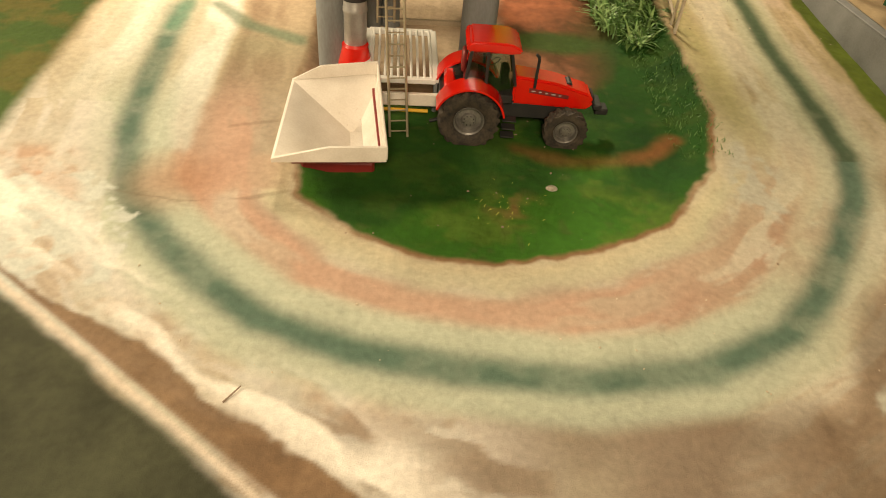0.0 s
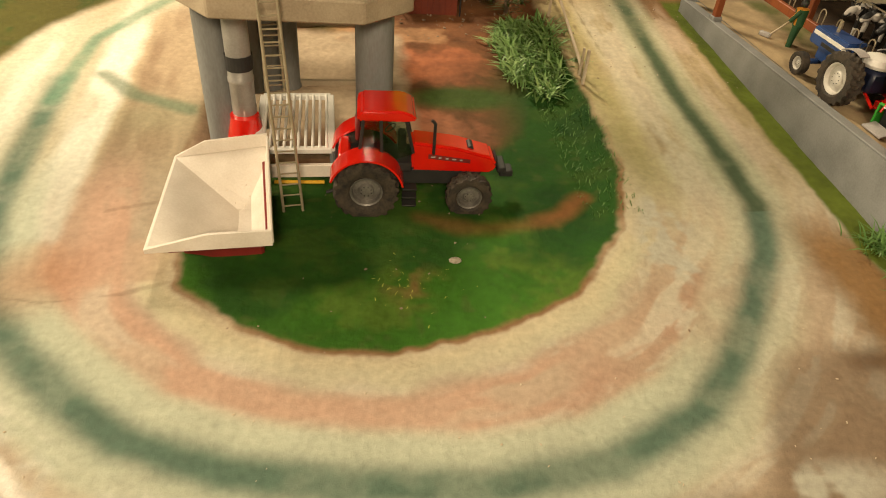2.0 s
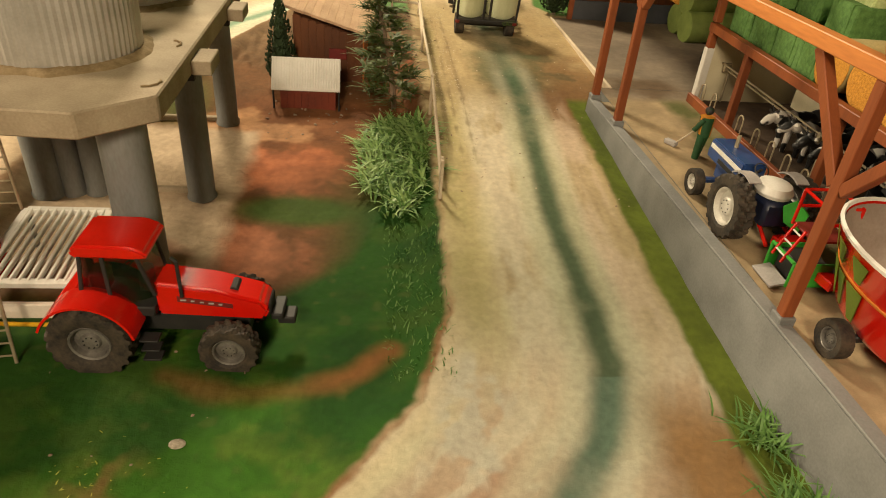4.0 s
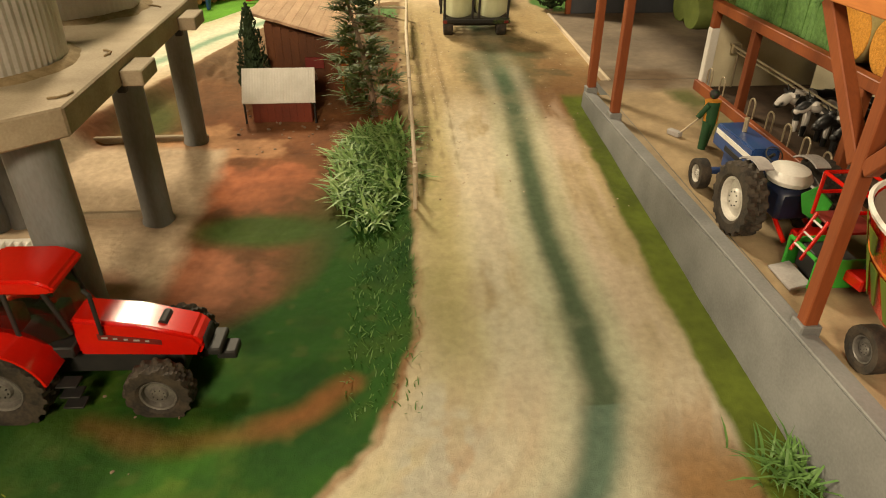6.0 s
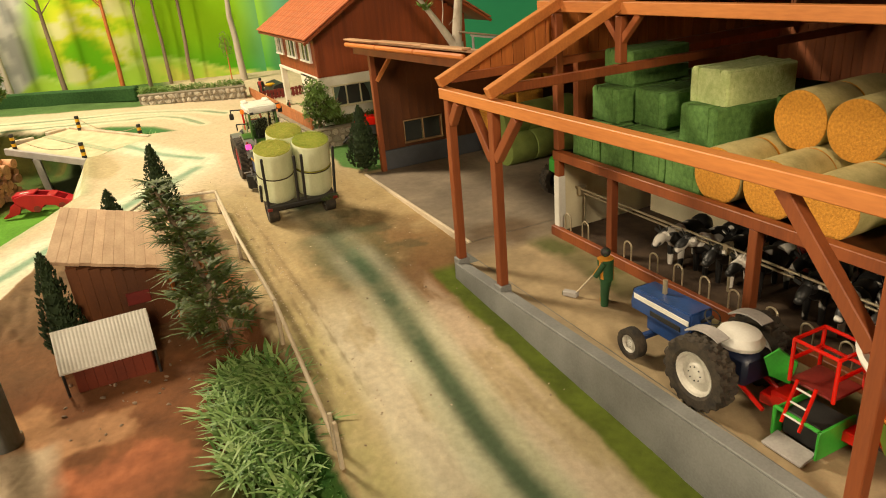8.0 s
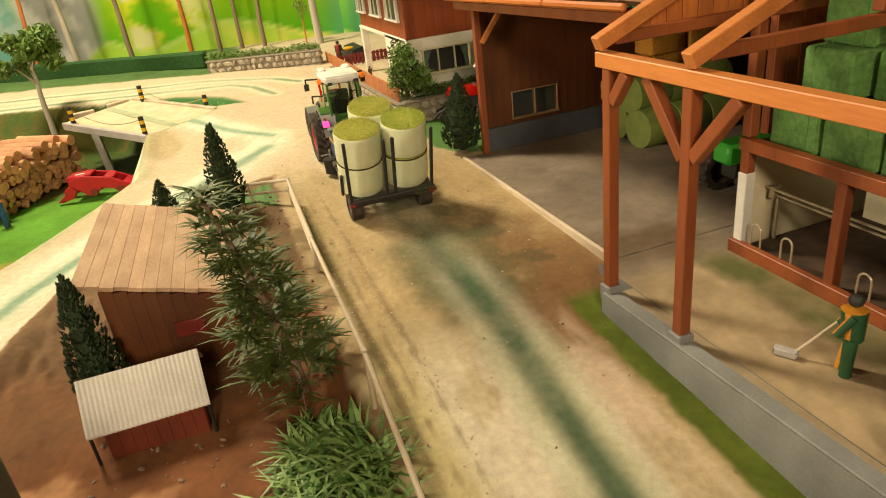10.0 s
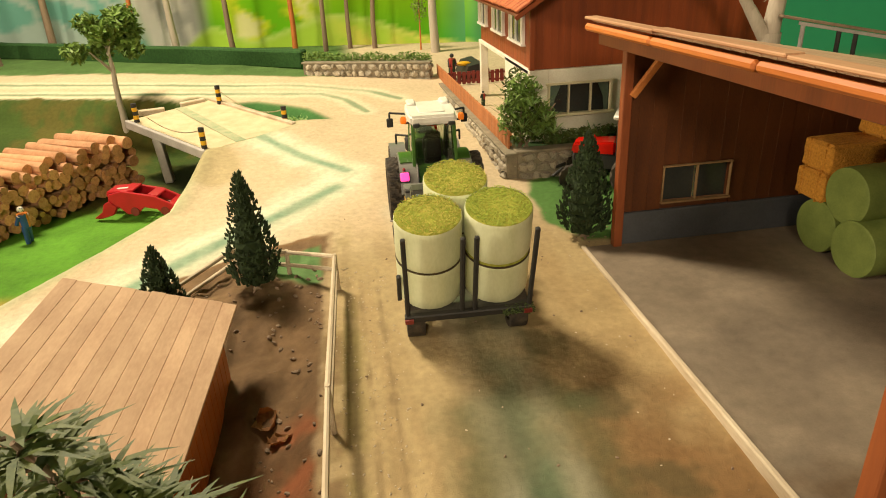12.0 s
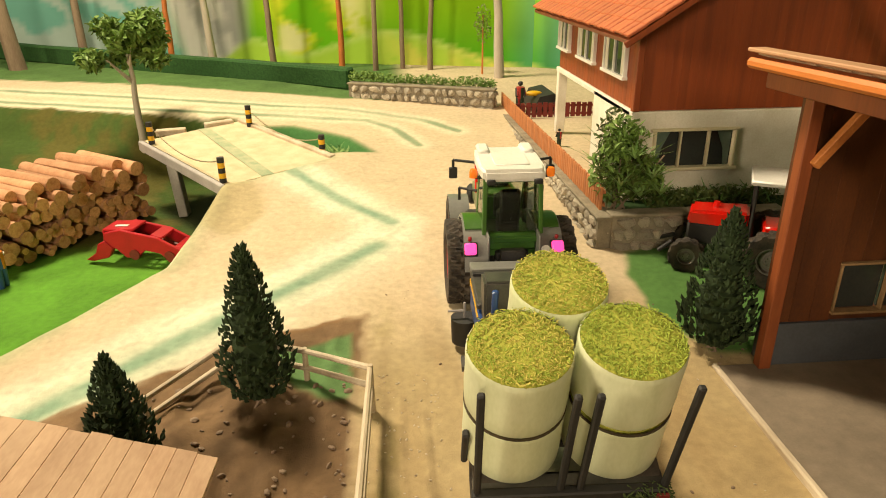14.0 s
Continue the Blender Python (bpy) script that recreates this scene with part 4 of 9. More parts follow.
def planked_wall(name, label, p, q, z0, z1, material, thick=0.006, plank=0.012, openings=(), kind="structure", category="wall", out=1, fall=0.0, seam=0.0003):
    """A wall of upright boards from p to q on a plain core; openings are (u0, u1, z0, z1) along it."""
    d = Vector((q[0] - p[0], q[1] - p[1], 0))
    length = d.length
    m = Matrix.Translation((p[0], p[1], 0)) @ pose(0, 0, 0, 0, 0, math.degrees(math.atan2(d.y, d.x)))
    n = max(1, round(length / plank))
    cuts = sorted({0.0, length, *[u for o in openings for u in o[:2]], *([k * length / n for k in range(1, n)] if fall else [])})
    full, top_at = z1, lambda u: full - fall * u
    core = B()
    for a, b in zip(cuts, cuts[1:]):
        z1 = top_at(b)
        spans = [(z0, z1)]
        for u0, u1, w0, w1 in openings:
            if u0 <= a + 1e-6 and u1 >= b - 1e-6:
                spans = [(z0, w0), (w1, z1)]
        for lo, hi in spans:
            box(core, ((a + b) / 2, 0, (lo + hi) / 2), (b - a, thick, hi - lo), m=m)
    wall = tagged(part(name, core, material), label, category, kind=kind)
    shared = {}
    for k in range(n):
        a, b = k * length / n, (k + 1) * length / n
        z1 = top_at(b)
        spans = [(z0, z1)]
        for u0, u1, w0, w1 in openings:
            if (a + b) / 2 > u0 - 0.004 and (a + b) / 2 < u1 + 0.004:
                spans = [(z0, w0 - 0.002), (w1 + 0.002, z1)]
        for lo, hi in spans:
            if hi - lo < 0.004:
                continue
            key = round(hi - lo, 4)
            if key not in shared:
                bm = B()
                box(bm, (0, 0, 0), (length / n - seam, 0.0018, hi - lo - 0.001), bevel=seam)
                shared[key] = mesh_of("plank", bm, material)
            piece("plank", shared[key], wall, m @ Matrix.Translation(((a + b) / 2, -out * (thick / 2 + 0.0009 + 0.0001 * (k % 3)), (lo + hi) / 2)))
    return wall


def barn():
    b = thing("timber_barn", "open red-brown timber-frame cattle barn with hay loft", "barn")
    fx = lambda y: 0.5315 - 0.031 * (y - 0.496)
    for y in (0.905, 0.828, 0.496, 0.16):
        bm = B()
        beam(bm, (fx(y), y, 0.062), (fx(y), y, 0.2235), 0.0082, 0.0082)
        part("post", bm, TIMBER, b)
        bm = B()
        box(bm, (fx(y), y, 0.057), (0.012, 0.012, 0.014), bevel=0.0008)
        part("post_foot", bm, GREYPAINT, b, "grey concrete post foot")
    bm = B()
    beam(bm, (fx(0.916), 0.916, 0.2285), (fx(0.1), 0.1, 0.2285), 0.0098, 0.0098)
    part("front_beam", bm, TIMBER_LIT, b, "long lit orange-brown eaves beam")
    for y, dirs in ((0.828, (0.04, -0.038)), (0.496, (0.062, -0.062)), (0.905, (-0.02,))):
        for dy in dirs:
            bm = B()
            beam(bm, (fx(y), y + 0.004 * (1 if dy > 0 else -1), 0.223 - abs(dy) * 1.05), (fx(y), y + dy, 0.2235), 0.0075, 0.008)
            part("brace", bm, TIMBER, b)
    slope = 0.43
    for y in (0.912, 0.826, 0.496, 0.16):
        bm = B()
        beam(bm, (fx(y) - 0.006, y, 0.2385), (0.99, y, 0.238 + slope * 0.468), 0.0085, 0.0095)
        part("rafter", bm, TIMBER_LIT, b)
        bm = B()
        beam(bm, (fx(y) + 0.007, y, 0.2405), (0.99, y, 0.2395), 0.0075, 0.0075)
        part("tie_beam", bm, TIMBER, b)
    for y in (0.826, 0.496):
        bm = B()
        beam(bm, (0.652, y, 0.2455), (0.652, y, 0.285), 0.008, 0.008)
        part("king_post", bm, TIMBER, b)
        for dy in (0.024, -0.024):
            bm = B()
            beam(bm, (0.652, y, 0.262), (0.652, y + dy, 0.287), 0.006, 0.006)
            part("brace", bm, TIMBER, b)
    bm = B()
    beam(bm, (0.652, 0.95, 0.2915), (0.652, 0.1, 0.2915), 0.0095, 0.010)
    part("purlin", bm, TIMBER_LIT, b, "lit orange-brown roof purlin")
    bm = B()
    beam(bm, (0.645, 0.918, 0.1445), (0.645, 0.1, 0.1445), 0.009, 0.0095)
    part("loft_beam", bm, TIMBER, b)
    bm = B()
    box(bm, (0.82, 0.51, 0.1405), (0.338, 0.816, 0.005))
    part("loft_floor", bm, PLANK, b, "dark loft floor boards")
    for y in (0.912, 0.826, 0.662, 0.42, 0.2):
        bm = B()
        beam(bm, (0.645, y, 0.122 if y > 0.9 else 0.055), (0.645, y, 0.14), 0.008, 0.008)
        part("loft_post", bm, TIMBER, b)
    bm = B()
    beam(bm, (0.645, 0.912, 0.151), (0.645, 0.912, 0.285), 0.0085, 0.0085)
    part("upper_post", bm, TIMBER, b)
    bm = B()
    beam(bm, (0.645, 0.912, 0.055), (0.645, 0.912, 0.122), 0.009, 0.009)
    part("white_post_foot", bm, WHITEPL, b, "lower half of the corner post painted white")
    bm = B()
    beam(bm, (0.64, 0.918, 0.0605), (0.64, 0.12, 0.0605), 0.006, 0.011)
    part("kick_board", bm, TIMBER, b)
    # roof of boards over the loft
    bm = B()
    n = 30
    for k in range(n):
        y = 0.11 + (k + 0.5) * 0.83 / n
        beam(bm, (0.66, y, 0.3035 + slope * 0.0), (1.0, y, 0.3035 + slope * 0.34), 0.83 / n - 0.0008, 0.005, 0)
    part("roof_boards", bm, PLANK, b)
    # gable boarding between tie beam and rafter
    n = 34
    for k in range(n):
        x = 0.55 + (k + 0.5) * 0.44 / n
        bm = B()
        box(bm, (x, 0.926, 0.239 + slope * (x - 0.53) / 2), (0.44 / n - 0.0006, 0.003, slope * (x - 0.53) + 0.004), bevel=0.0003)
        part("gable_board", bm, GABLE, b, "lit orange-brown gable board")
    return b


barn()
planked_wall("wall_barn_back", "red-brown board wall behind the loft", (1.0, 0.1), (1.0, 0.95), 0.055, 0.45, BARNWALL, out=-1)
planked_wall("wall_loft_end", "red-brown board wall at the far end of the loft", (0.69, 0.945), (0.994, 0.945), 0.136, 0.243, TIMBER)
planked_wall("wall_barn_end", "red-brown board end wall of the barn", (1.0, 0.1), (0.62, 0.1), 0.055, 0.45, TIMBER)

# cow stall under the loft
wall = B()
for y0, y1, z0, z1 in ((0.1, 0.40, 0.055, 0.138), (0.40, 0.60, 0.055, 0.096), (0.40, 0.60, 0.128, 0.138), (0.60, 0.69, 0.055, 0.138), (0.69, 0.735, 0.125, 0.138),
                       (0.735, 0.80, 0.055, 0.138), (0.80, 0.86, 0.055, 0.085), (0.80, 0.86, 0.13, 0.138), (0.86, 0.90, 0.055, 0.138)):
    box(wall, (0.765, (y0 + y1) / 2, (z0 + z1) / 2), (0.008, y1 - y0, z1 - z0))
stall_wall = tagged(part("wall_stall", wall, CREAM), "cream painted stall wall under the loft", "wall", kind="structure")
bm = B()
box(bm, (0.765, 0.50, 0.112), (0.004, 0.198, 0.031))
part("yellow_panel", bm, YELLOW, stall_wall, "yellow window panel")
for z in (0.0965, 0.1275):
    bm = B()
    box(bm, (0.76, 0.5, z), (0.006, 0.206, 0.003), bevel=0.0005)
    part("window_frame", bm, WEATHERED, stall_wall)
bm = B()
box(bm, (0.758, 0.712, 0.0895), (0.004, 0.042, 0.067), bevel=0.0006)
tagged(part("door_1", bm, DARKRED), "closed dark brown stall door", "door", kind="structure")
bm = B()
box(bm, (0.765, 0.83, 0.1075), (0.003, 0.058, 0.043))
tagged(part("window_1", bm, WINDOWGLASS), "dark stall window", "window", kind="structure")
bm = B()
box(bm, (0.725, 0.917, 0.0965), (0.15, 0.004, 0.081), bevel=0.0005)
tagged(part("wall_stall_end", bm, CREAM), "cream partition at the stall's end", "wall", kind="structure")
bm = B()
box(bm, (0.715, 0.51, 0.0575), (0.145, 0.80, 0.004))
tagged(part("floor_stall", bm, shade("dark_stall_litter", (0.09, 0.055, 0.03), (0.05, 0.03, 0.018), 90, 0.95, bump=0.7)), "dark littered stall floor", "floor", kind="structure")

for y0, y1 in ((0.918, 0.5), (0.5, 0.14)):
    rail = thing("stall_rail", "galvanised double pipe rail over the stall", "rail", group="stall rails")
    for x, z in ((0.668, 0.104), (0.672, 0.098)):
        bm = B()
        tube(bm, (x, y0, z), (x, y1, z), 0.0011, seg=8)
        part("pipe", bm, ALUMIN, rail)
    for y in (y0 - 0.01, (y0 + y1) / 2, y1 + 0.01):
        bm = B()
        tube(bm, (0.675, y, 0.057), (0.675, y, 0.106), 0.0012, seg=8)
        part("pipe_post", bm, ALUMIN, rail)
        bm = B()
        box(bm, (0.671, y, 0.101), (0.008, 0.005, 0.01), bevel=0.0005)
        part("clamp", bm, ALUMIN, rail)


def hoop():
    h = B()
    pts = [(-0.005, 0.0)] + [(0.005 * math.cos(a), 0.013 + 0.005 * math.sin(a)) for a in np.linspace(math.pi, 0, 9)] + [(0.005, 0.0)]
    for (a, b), (c, d) in zip(pts, pts[1:]):
        tube(h, (0, a, b), (0, c, d), 0.0008, seg=6)
    return one("neck_hoop", h, ALUMIN, "bent galvanised neck hoop on the kick board", "hoop", group="neck hoops")


first = hoop()
first.matrix_basis = Matrix.Translation((0.643, 0.895, 0.066))
for y in (0.865, 0.80, 0.765, 0.735, 0.705, 0.675, 0.64, 0.61, 0.58, 0.55):
    copy_thing(first, Matrix.Translation((0.643, y, 0.066)))

# ---- open shed over the yard ----
planked_wall("wall_shed_far", "dark brown board wall of the open shed", (0.583, 1.289), (1.16, 1.289), 0.085, 0.238, PLANK, fall=0.188, thick=0.008, plank=0.013, openings=((0.040, 0.102, 0.091, 0.124),), seam=0.00006)
bm = B()
box(bm, (0.8715, 1.288, 0.07), (0.577, 0.014, 0.03), bevel=0.0008)
tagged(part("wall_shed_plinth", bm, PLINTH), "dark grey painted plinth under the board wall", "plinth", kind="structure")
bm = B()
box(bm, (1.163, 1.12, 0.092), (0.006, 0.34, 0.074))
tagged(part("wall_shed_back", bm, PLANK), "dark brown back wall of the open shed", "wall", kind="structure")
win = thing("window_2", "two-pane shed window with pale wooden frame", "window", kind="structure")
for x0, x1 in ((0.624, 0.654), (0.656, 0.686)):
    bm = B()
    box(bm, ((x0 + x1) / 2, 1.2885, 0.1075), (x1 - x0, 0.002, 0.031))
    part("pane", bm, WINDOWGLASS, win)
for c, s in (((0.655, 1.283, 0.0915), (0.066, 0.006, 0.0018)), ((0.655, 1.2835, 0.1245), (0.066, 0.004, 0.0013)), ((0.6235, 1.2835, 0.108), (0.001, 0.004, 0.033)),
             ((0.6865, 1.2835, 0.108), (0.001, 0.004, 0.033)), ((0.655, 1.2835, 0.108), (0.001, 0.004, 0.033))):
    bm = B()
    box(bm, c, s, bevel=0.0003)
    part("window_frame", bm, WINDOWWOOD, win)
shed = thing("shed_roof", "low board roof with orange fascia over the open yard", "roof")
bm = B()
beam(bm, (0.583, 1.281, 0.055), (0.583, 1.281, 0.2375), 0.0078, 0.0078)
part("corner_post", bm, TIMBER, shed)
bm = B()
beam(bm, (0.586, 1.276, 0.19), (0.622, 1.276, 0.236), 0.005, 0.0055)
part("brace", bm, TIMBER_LIT, shed)
bm = B()
beam(bm, (0.570, 1.305, 0.2335), (0.574, 0.956, 0.2425), 0.008, 0.009)
part("eaves_beam", bm, TIMBER, shed)
for k in range(3):
    y0, y1 = 1.312 - 0.12 * k, 1.312 - 0.12 * (k + 1) + 0.0015
    ev = lambda y: (0.5585 + 0.011 * (1.312 - y), y, 0.2425 + 0.026 * (1.312 - y))
    bm = B()
    beam(bm, ev(y0), ev(y1), 0.0056, 0.006, 0.0018)
    part("fascia", bm, FASCIA, shed, "orange rounded eaves fascia length")
n = 26
for k in range(n):
    y = 0.954 + (k + 0.5) * 0.358 / n
    ex, _, ez = ev(y)
    bm = B()
    beam(bm, (ex + 0.004, y, ez + 0.0055), (1.165, y, 0.133), 0.358 / n - 0.0002, 0.003, 0.0003)
    part("roof_board", bm, PALEROOF, shed)
for ya, yb, dz in ((1.313, 1.19, 0.0), (1.189, 1.05, 0.0008), (1.049, 0.953, 0.0002)):
    bm = B()
    beam(bm, Vector(ev(ya)) + Vector((0.003, 0, 0.0072 + dz)), Vector(ev(yb)) + Vector((0.003, 0, 0.0072 + dz)), 0.011, 0.0022, 0.0006)
    part("roof_edging", bm, ROOFWOOD, shed, "thin worn edging board")
for y in (1.27, 1.12, 0.98):
    bm = B()
    beam(bm, (0.577, y, 0.236 + 0.02 * (1.3 - y)), (1.155, y, 0.1285), 0.009, 0.01)
    part("rafter", bm, TIMBER, shed)

# ---- farmhouse on its terrace ----


def house():
    h = thing("farmhouse", "chalet farmhouse with white ground floor, brown upper storey, tiled roof", "house")
    x0, x1, y0, y1 = 0.566, 0.86, 1.512, 1.80
    bm = B()
    for c, s in (((0.5775, 1.516, 0.13), (0.021, 0.008, 0.082)), ((0.762, 1.516, 0.13), (0.196, 0.008, 0.082)), ((0.626, 1.516, 0.1045), (0.076, 0.008, 0.031)), ((0.626, 1.516, 0.163), (0.076, 0.008, 0.016)),
                 ((0.571, 1.575, 0.13), (0.01, 0.11, 0.082)), ((0.62, 1.63, 0.13), (0.1, 0.008, 0.082)), ((0.67, 1.715, 0.13), (0.008, 0.17, 0.082)),
                 ((0.713, 1.655, 0.1695), (0.294, 0.285, 0.005))):
        box(bm, c, s, bevel=0.0004)
    part("ground_floor_wall", bm, WHITEWALL, h, "white rendered ground floor wall")
    bm = B()
    box(bm, (0.572, 1.79, 0.13), (0.011, 0.011, 0.08), bevel=0.0005)
    part("pillar", bm, WHITEWALL, h, "white corner pillar under the upper floor")
    bm = B()
    prism(bm, [(0.5725, 0.1725), (0.853, 0.1725), (0.853, 0.249), (0.713, 0.339), (0.5725, 0.249)], 1.519, 1.793, axis=1)
    part("upper_floor_core", bm, PLANK, h)
    n = 36
    for k in range(n):
        a = x0 + (k + 0.5) * (x1 - x0) / n
        top = 0.246 + 0.64 * min(a - x0, x1 - a) + 0.001
        bm = B()
        box(bm, (a, 1.5165, (0.1725 + top) / 2), ((x1 - x0) / n - 0.00003, 0.003, top - 0.1725), bevel=0.00005)
        part("board", bm, HOUSEWOOD, h)
    n = 24
    for k in range(n):
        a = y0 + 0.006 + (k + 0.5) * (y1 - y0 - 0.012) / n
        bm = B()
        box(bm, (0.5705, a, 0.2095), (0.003, (y1 - y0 - 0.012) / n - 0.0002, 0.074), bevel=0.0002)
        part("board", bm, HOUSEWOOD, h)
    bm = B()
    beam(bm, (0.5685, 1.5135, 0.1725), (0.5685, 1.5135, 0.247), 0.006, 0.006)
    part("corner_board", bm, HOUSEWOOD, h)
    # upper windows with white frames and curtains
    for ya, yb in ((1.545, 1.607), (1.643, 1.703), (1.745, 1.80 - 0.006)):
        w = B()
        box(w, (0.5685, (ya + yb) / 2, 0.2155), (0.003, yb - ya, 0.036))
        w = part("window", w, WINDOWGLASS, h)
        for c, s in (((0.567, (ya + yb) / 2, 0.1965), (0.007, yb - ya + 0.006, 0.003)), ((0.567, (ya + yb) / 2, 0.2345), (0.004, yb - ya + 0.002, 0.002)),
                     ((0.567, ya, 0.2155), (0.004, 0.003, 0.037)), ((0.567, yb, 0.2155), (0.004, 0.003, 0.037)), ((0.567, (ya + yb) / 2, 0.2155), (0.004, 0.0025, 0.037))):
            bm = B()
            box(bm, c, s, bevel=0.0003)
            part("window_frame", bm, WHITEPL, w, "white window frame")
        for yc in (ya + 0.007, yb - 0.007):
            bm = B()
            box(bm, (0.5668, yc, 0.2155), (0.0008, 0.008, 0.034))
            part("curtain", bm, WHITEWALL, w, "pale net curtain")
    w = B()
    box(w, (0.626, 1.517, 0.1375), (0.076, 0.002, 0.035))
    w = part("window", w, WINDOWGLASS, h, "wide three-part ground floor window")
    for c, s in (((0.626, 1.511, 0.1195), (0.084, 0.008, 0.003)), ((0.626, 1.511, 0.1555), (0.082, 0.005, 0.0025)), ((0.5885, 1.511, 0.1375), (0.0025, 0.005, 0.036)),
                 ((0.6635, 1.511, 0.1375), (0.0025, 0.005, 0.036)), ((0.6125, 1.511, 0.1375), (0.0018, 0.005, 0.036)), ((0.639, 1.511, 0.1375), (0.0018, 0.005, 0.036))):
        bm = B()
        box(bm, c, s, bevel=0.0003)
        part("window_frame", bm, CREAM, w)
    for xa, sgn in ((0.5905, 1), (0.6615, -1)):
        bm = B()
        prism(bm, [(xa, 0.155), (xa + sgn * 0.014, 0.155), (xa + sgn * 0.006, 0.137), (xa + sgn * 0.004, 0.121), (xa, 0.121)], 1.5135, 1.5145, axis=1)
        part("curtain", bm, shade("grey_green_curtain", (0.12, 0.17, 0.13), (0.08, 0.12, 0.09), 60, 0.8), w)
    # roof with courses of tiles
    for sgn in (-1, 1):
        bm = B()
        beam(bm, (0.713 + sgn * 0.172, 1.645, 0.237), (0.713, 1.645, 0.347), 0.36, 0.004, 0)
        part("roof", bm, TIMBER, h)
    tile = B()
    box(tile, (0, 0, 0), (0.0175, 0.364 / 30 - 0.0008, 0.0026), bevel=0.0006)
    tile = mesh_of("roof_tile", tile, TILE)
    bm = B()
    for sgn in (-1, 1):
        rows = 13
        for r in range(rows):
            for c in range(30):
                k = (r + 0.5) / rows
                x = 0.713 + sgn * 0.174 * (1 - k)
                z = 0.242 + 0.1105 * k + 0.0004 * ((c * 7 + r * 3) % 3)
                y = 1.463 + (c + 0.5) * 0.364 / 30
                if sgn < 0 and r < 9:
                    piece("roof_tile", tile, h, pose(x, y, z, 0, sgn * 30, 0))
                else:
                    box(bm, (x, y, z), (0.0175, 0.364 / 30 - 0.0008, 0.0022), rot=(0, sgn * 30, 0))
    part("tile_field", bm, TILE, h, "rows of orange terracotta tiles")
    bm = B()
    tube(bm, (0.713, 1.462, 0.354), (0.713, 1.828, 0.354), 0.006, seg=10)
    part("ridge_tile", bm, TILE, h)
    for sgn in (-1, 1):
        bm = B()
        beam(bm, (0.713 + sgn * 0.176, 1.465, 0.235), (0.713, 1.465, 0.3475), 0.003, 0.005)
        part("bargeboard", bm, HOUSEWOOD, h)
    return h


house()


def stone_wall(name, label, p, q, z0, z1, thick, stone=0.012, seed=3):
    """A rubble wall: mortar core with separate stones set proud on its faces."""
    d = Vector((q[0] - p[0], q[1] - p[1], 0))
    m = Matrix.Translation((p[0], p[1], 0)) @ pose(0, 0, 0, 0, 0, math.degrees(math.atan2(d.y, d.x)))
    bm = B()
    box(bm, (d.length / 2, 0, (z0 + z1) / 2), (d.length, thick, z1 - z0), m=m)
    w = tagged(part(name, bm, MORTAR), label, "stone wall", kind="structure")
    rng = random.Random(seed)
    shared = []
    for k in range(6):
        bm = B()
        bmesh.ops.create_icosphere(bm, subdivisions=1, radius=0.5)
        for v in bm.verts:
            v.co = Vector((max(-0.4, min(0.4, v.co.x)), max(-0.4, min(0.4, v.co.y)), max(-0.4, min(0.4, v.co.z)))) * 1.2 * rng.uniform(0.72, 1.25)
        shared.append(mesh_of("stone", bm, STONE))
    rows = max(1, round((z1 - z0) / (stone * 0.8)))
    for r in range(rows):
        u = rng.uniform(0, stone * 0.5)
        while u < d.length:
            w_ = stone * rng.uniform(0.7, 1.5)
            for side in (-1, 1):
                piece("stone", rng.choice(shared), w, m @ Matrix.Translation((min(u + w_ / 2, d.length - 0.003), side * (thick / 2 - 0.0005), z0 + (r + 0.5) * (z1 - z0) / rows)) @ pose(0, 0, 0, rng.uniform(-14, 14), rng.uniform(-16, 16), rng.uniform(-12, 12))
                      @ Matrix.Diagonal((w_ * 0.98, 0.0075 + 0.005 * rng.random(), (z1 - z0) / rows * rng.uniform(0.85, 1.1), 1)))
            u += w_
    bm = B()
    box(bm, (d.length / 2, 0, z1 + 0.001), (d.length + 0.004, thick + 0.004, 0.003), bevel=0.0008, m=m)
    part("coping", bm, MORTAR, w, "thin pale coping")
    return w


stone_wall("wall_stone_front", "rough grey-brown stone garden wall", (0.538, 1.464), (0.69, 1.464), 0.06, 0.0935, 0.012, seed=3)
stone_wall("wall_stone_side", "rough stone terrace wall beside the road", (0.532, 1.46), (0.519, 1.945), 0.06, 0.0915, 0.012, seed=4)
stone_wall("wall_stone_far", "low pale stone wall below the far hedge", (0.292, 2.006), (0.506, 1.918), 0.088, 0.1225, 0.013, stone=0.013, seed=6)


def picket_fence(name, label, p, q, z, h, step, mat):
    f = thing(name, label, "fence")
    p, q = Vector(p), Vector(q)
    d = q - p
    n = max(2, round(d.length / step))
    bm = B()
    box(bm, (0, 0, h / 2), (0.0022, d.length / n * 0.78, h), bevel=0.0004)
    me = mesh_of("slat", bm, mat)
    turn = math.degrees(math.atan2(d.y, d.x)) - 90
    for k in range(n):
        c = p + d * ((k + 0.5) / n)
        piece("slat", me, f, pose(c.x, c.y, z + 0.0004 * (k % 3), 0, 0, turn))
    for dz in (0.25, 0.8):
        bm = B()
        beam(bm, (p.x + 0.0022, p.y, z + h * dz), (q.x + 0.0022, q.y, z + h * dz), 0.002, 0.003, 0)
        part("rail", bm, mat, f)
    return f


picket_fence("terrace_fence", "orange-brown slatted wooden fence on the stone wall", (0.5325, 1.475), (0.5205, 1.94), 0.0935, 0.0215, 0.0062, SLATWOOD)
picket_fence("terrace_fence", "dark red slatted fence across the terrace", (0.525, 1.86), (0.66, 1.86), 0.0935, 0.02, 0.008, DARKRED)

# ---- grain silo tower ----


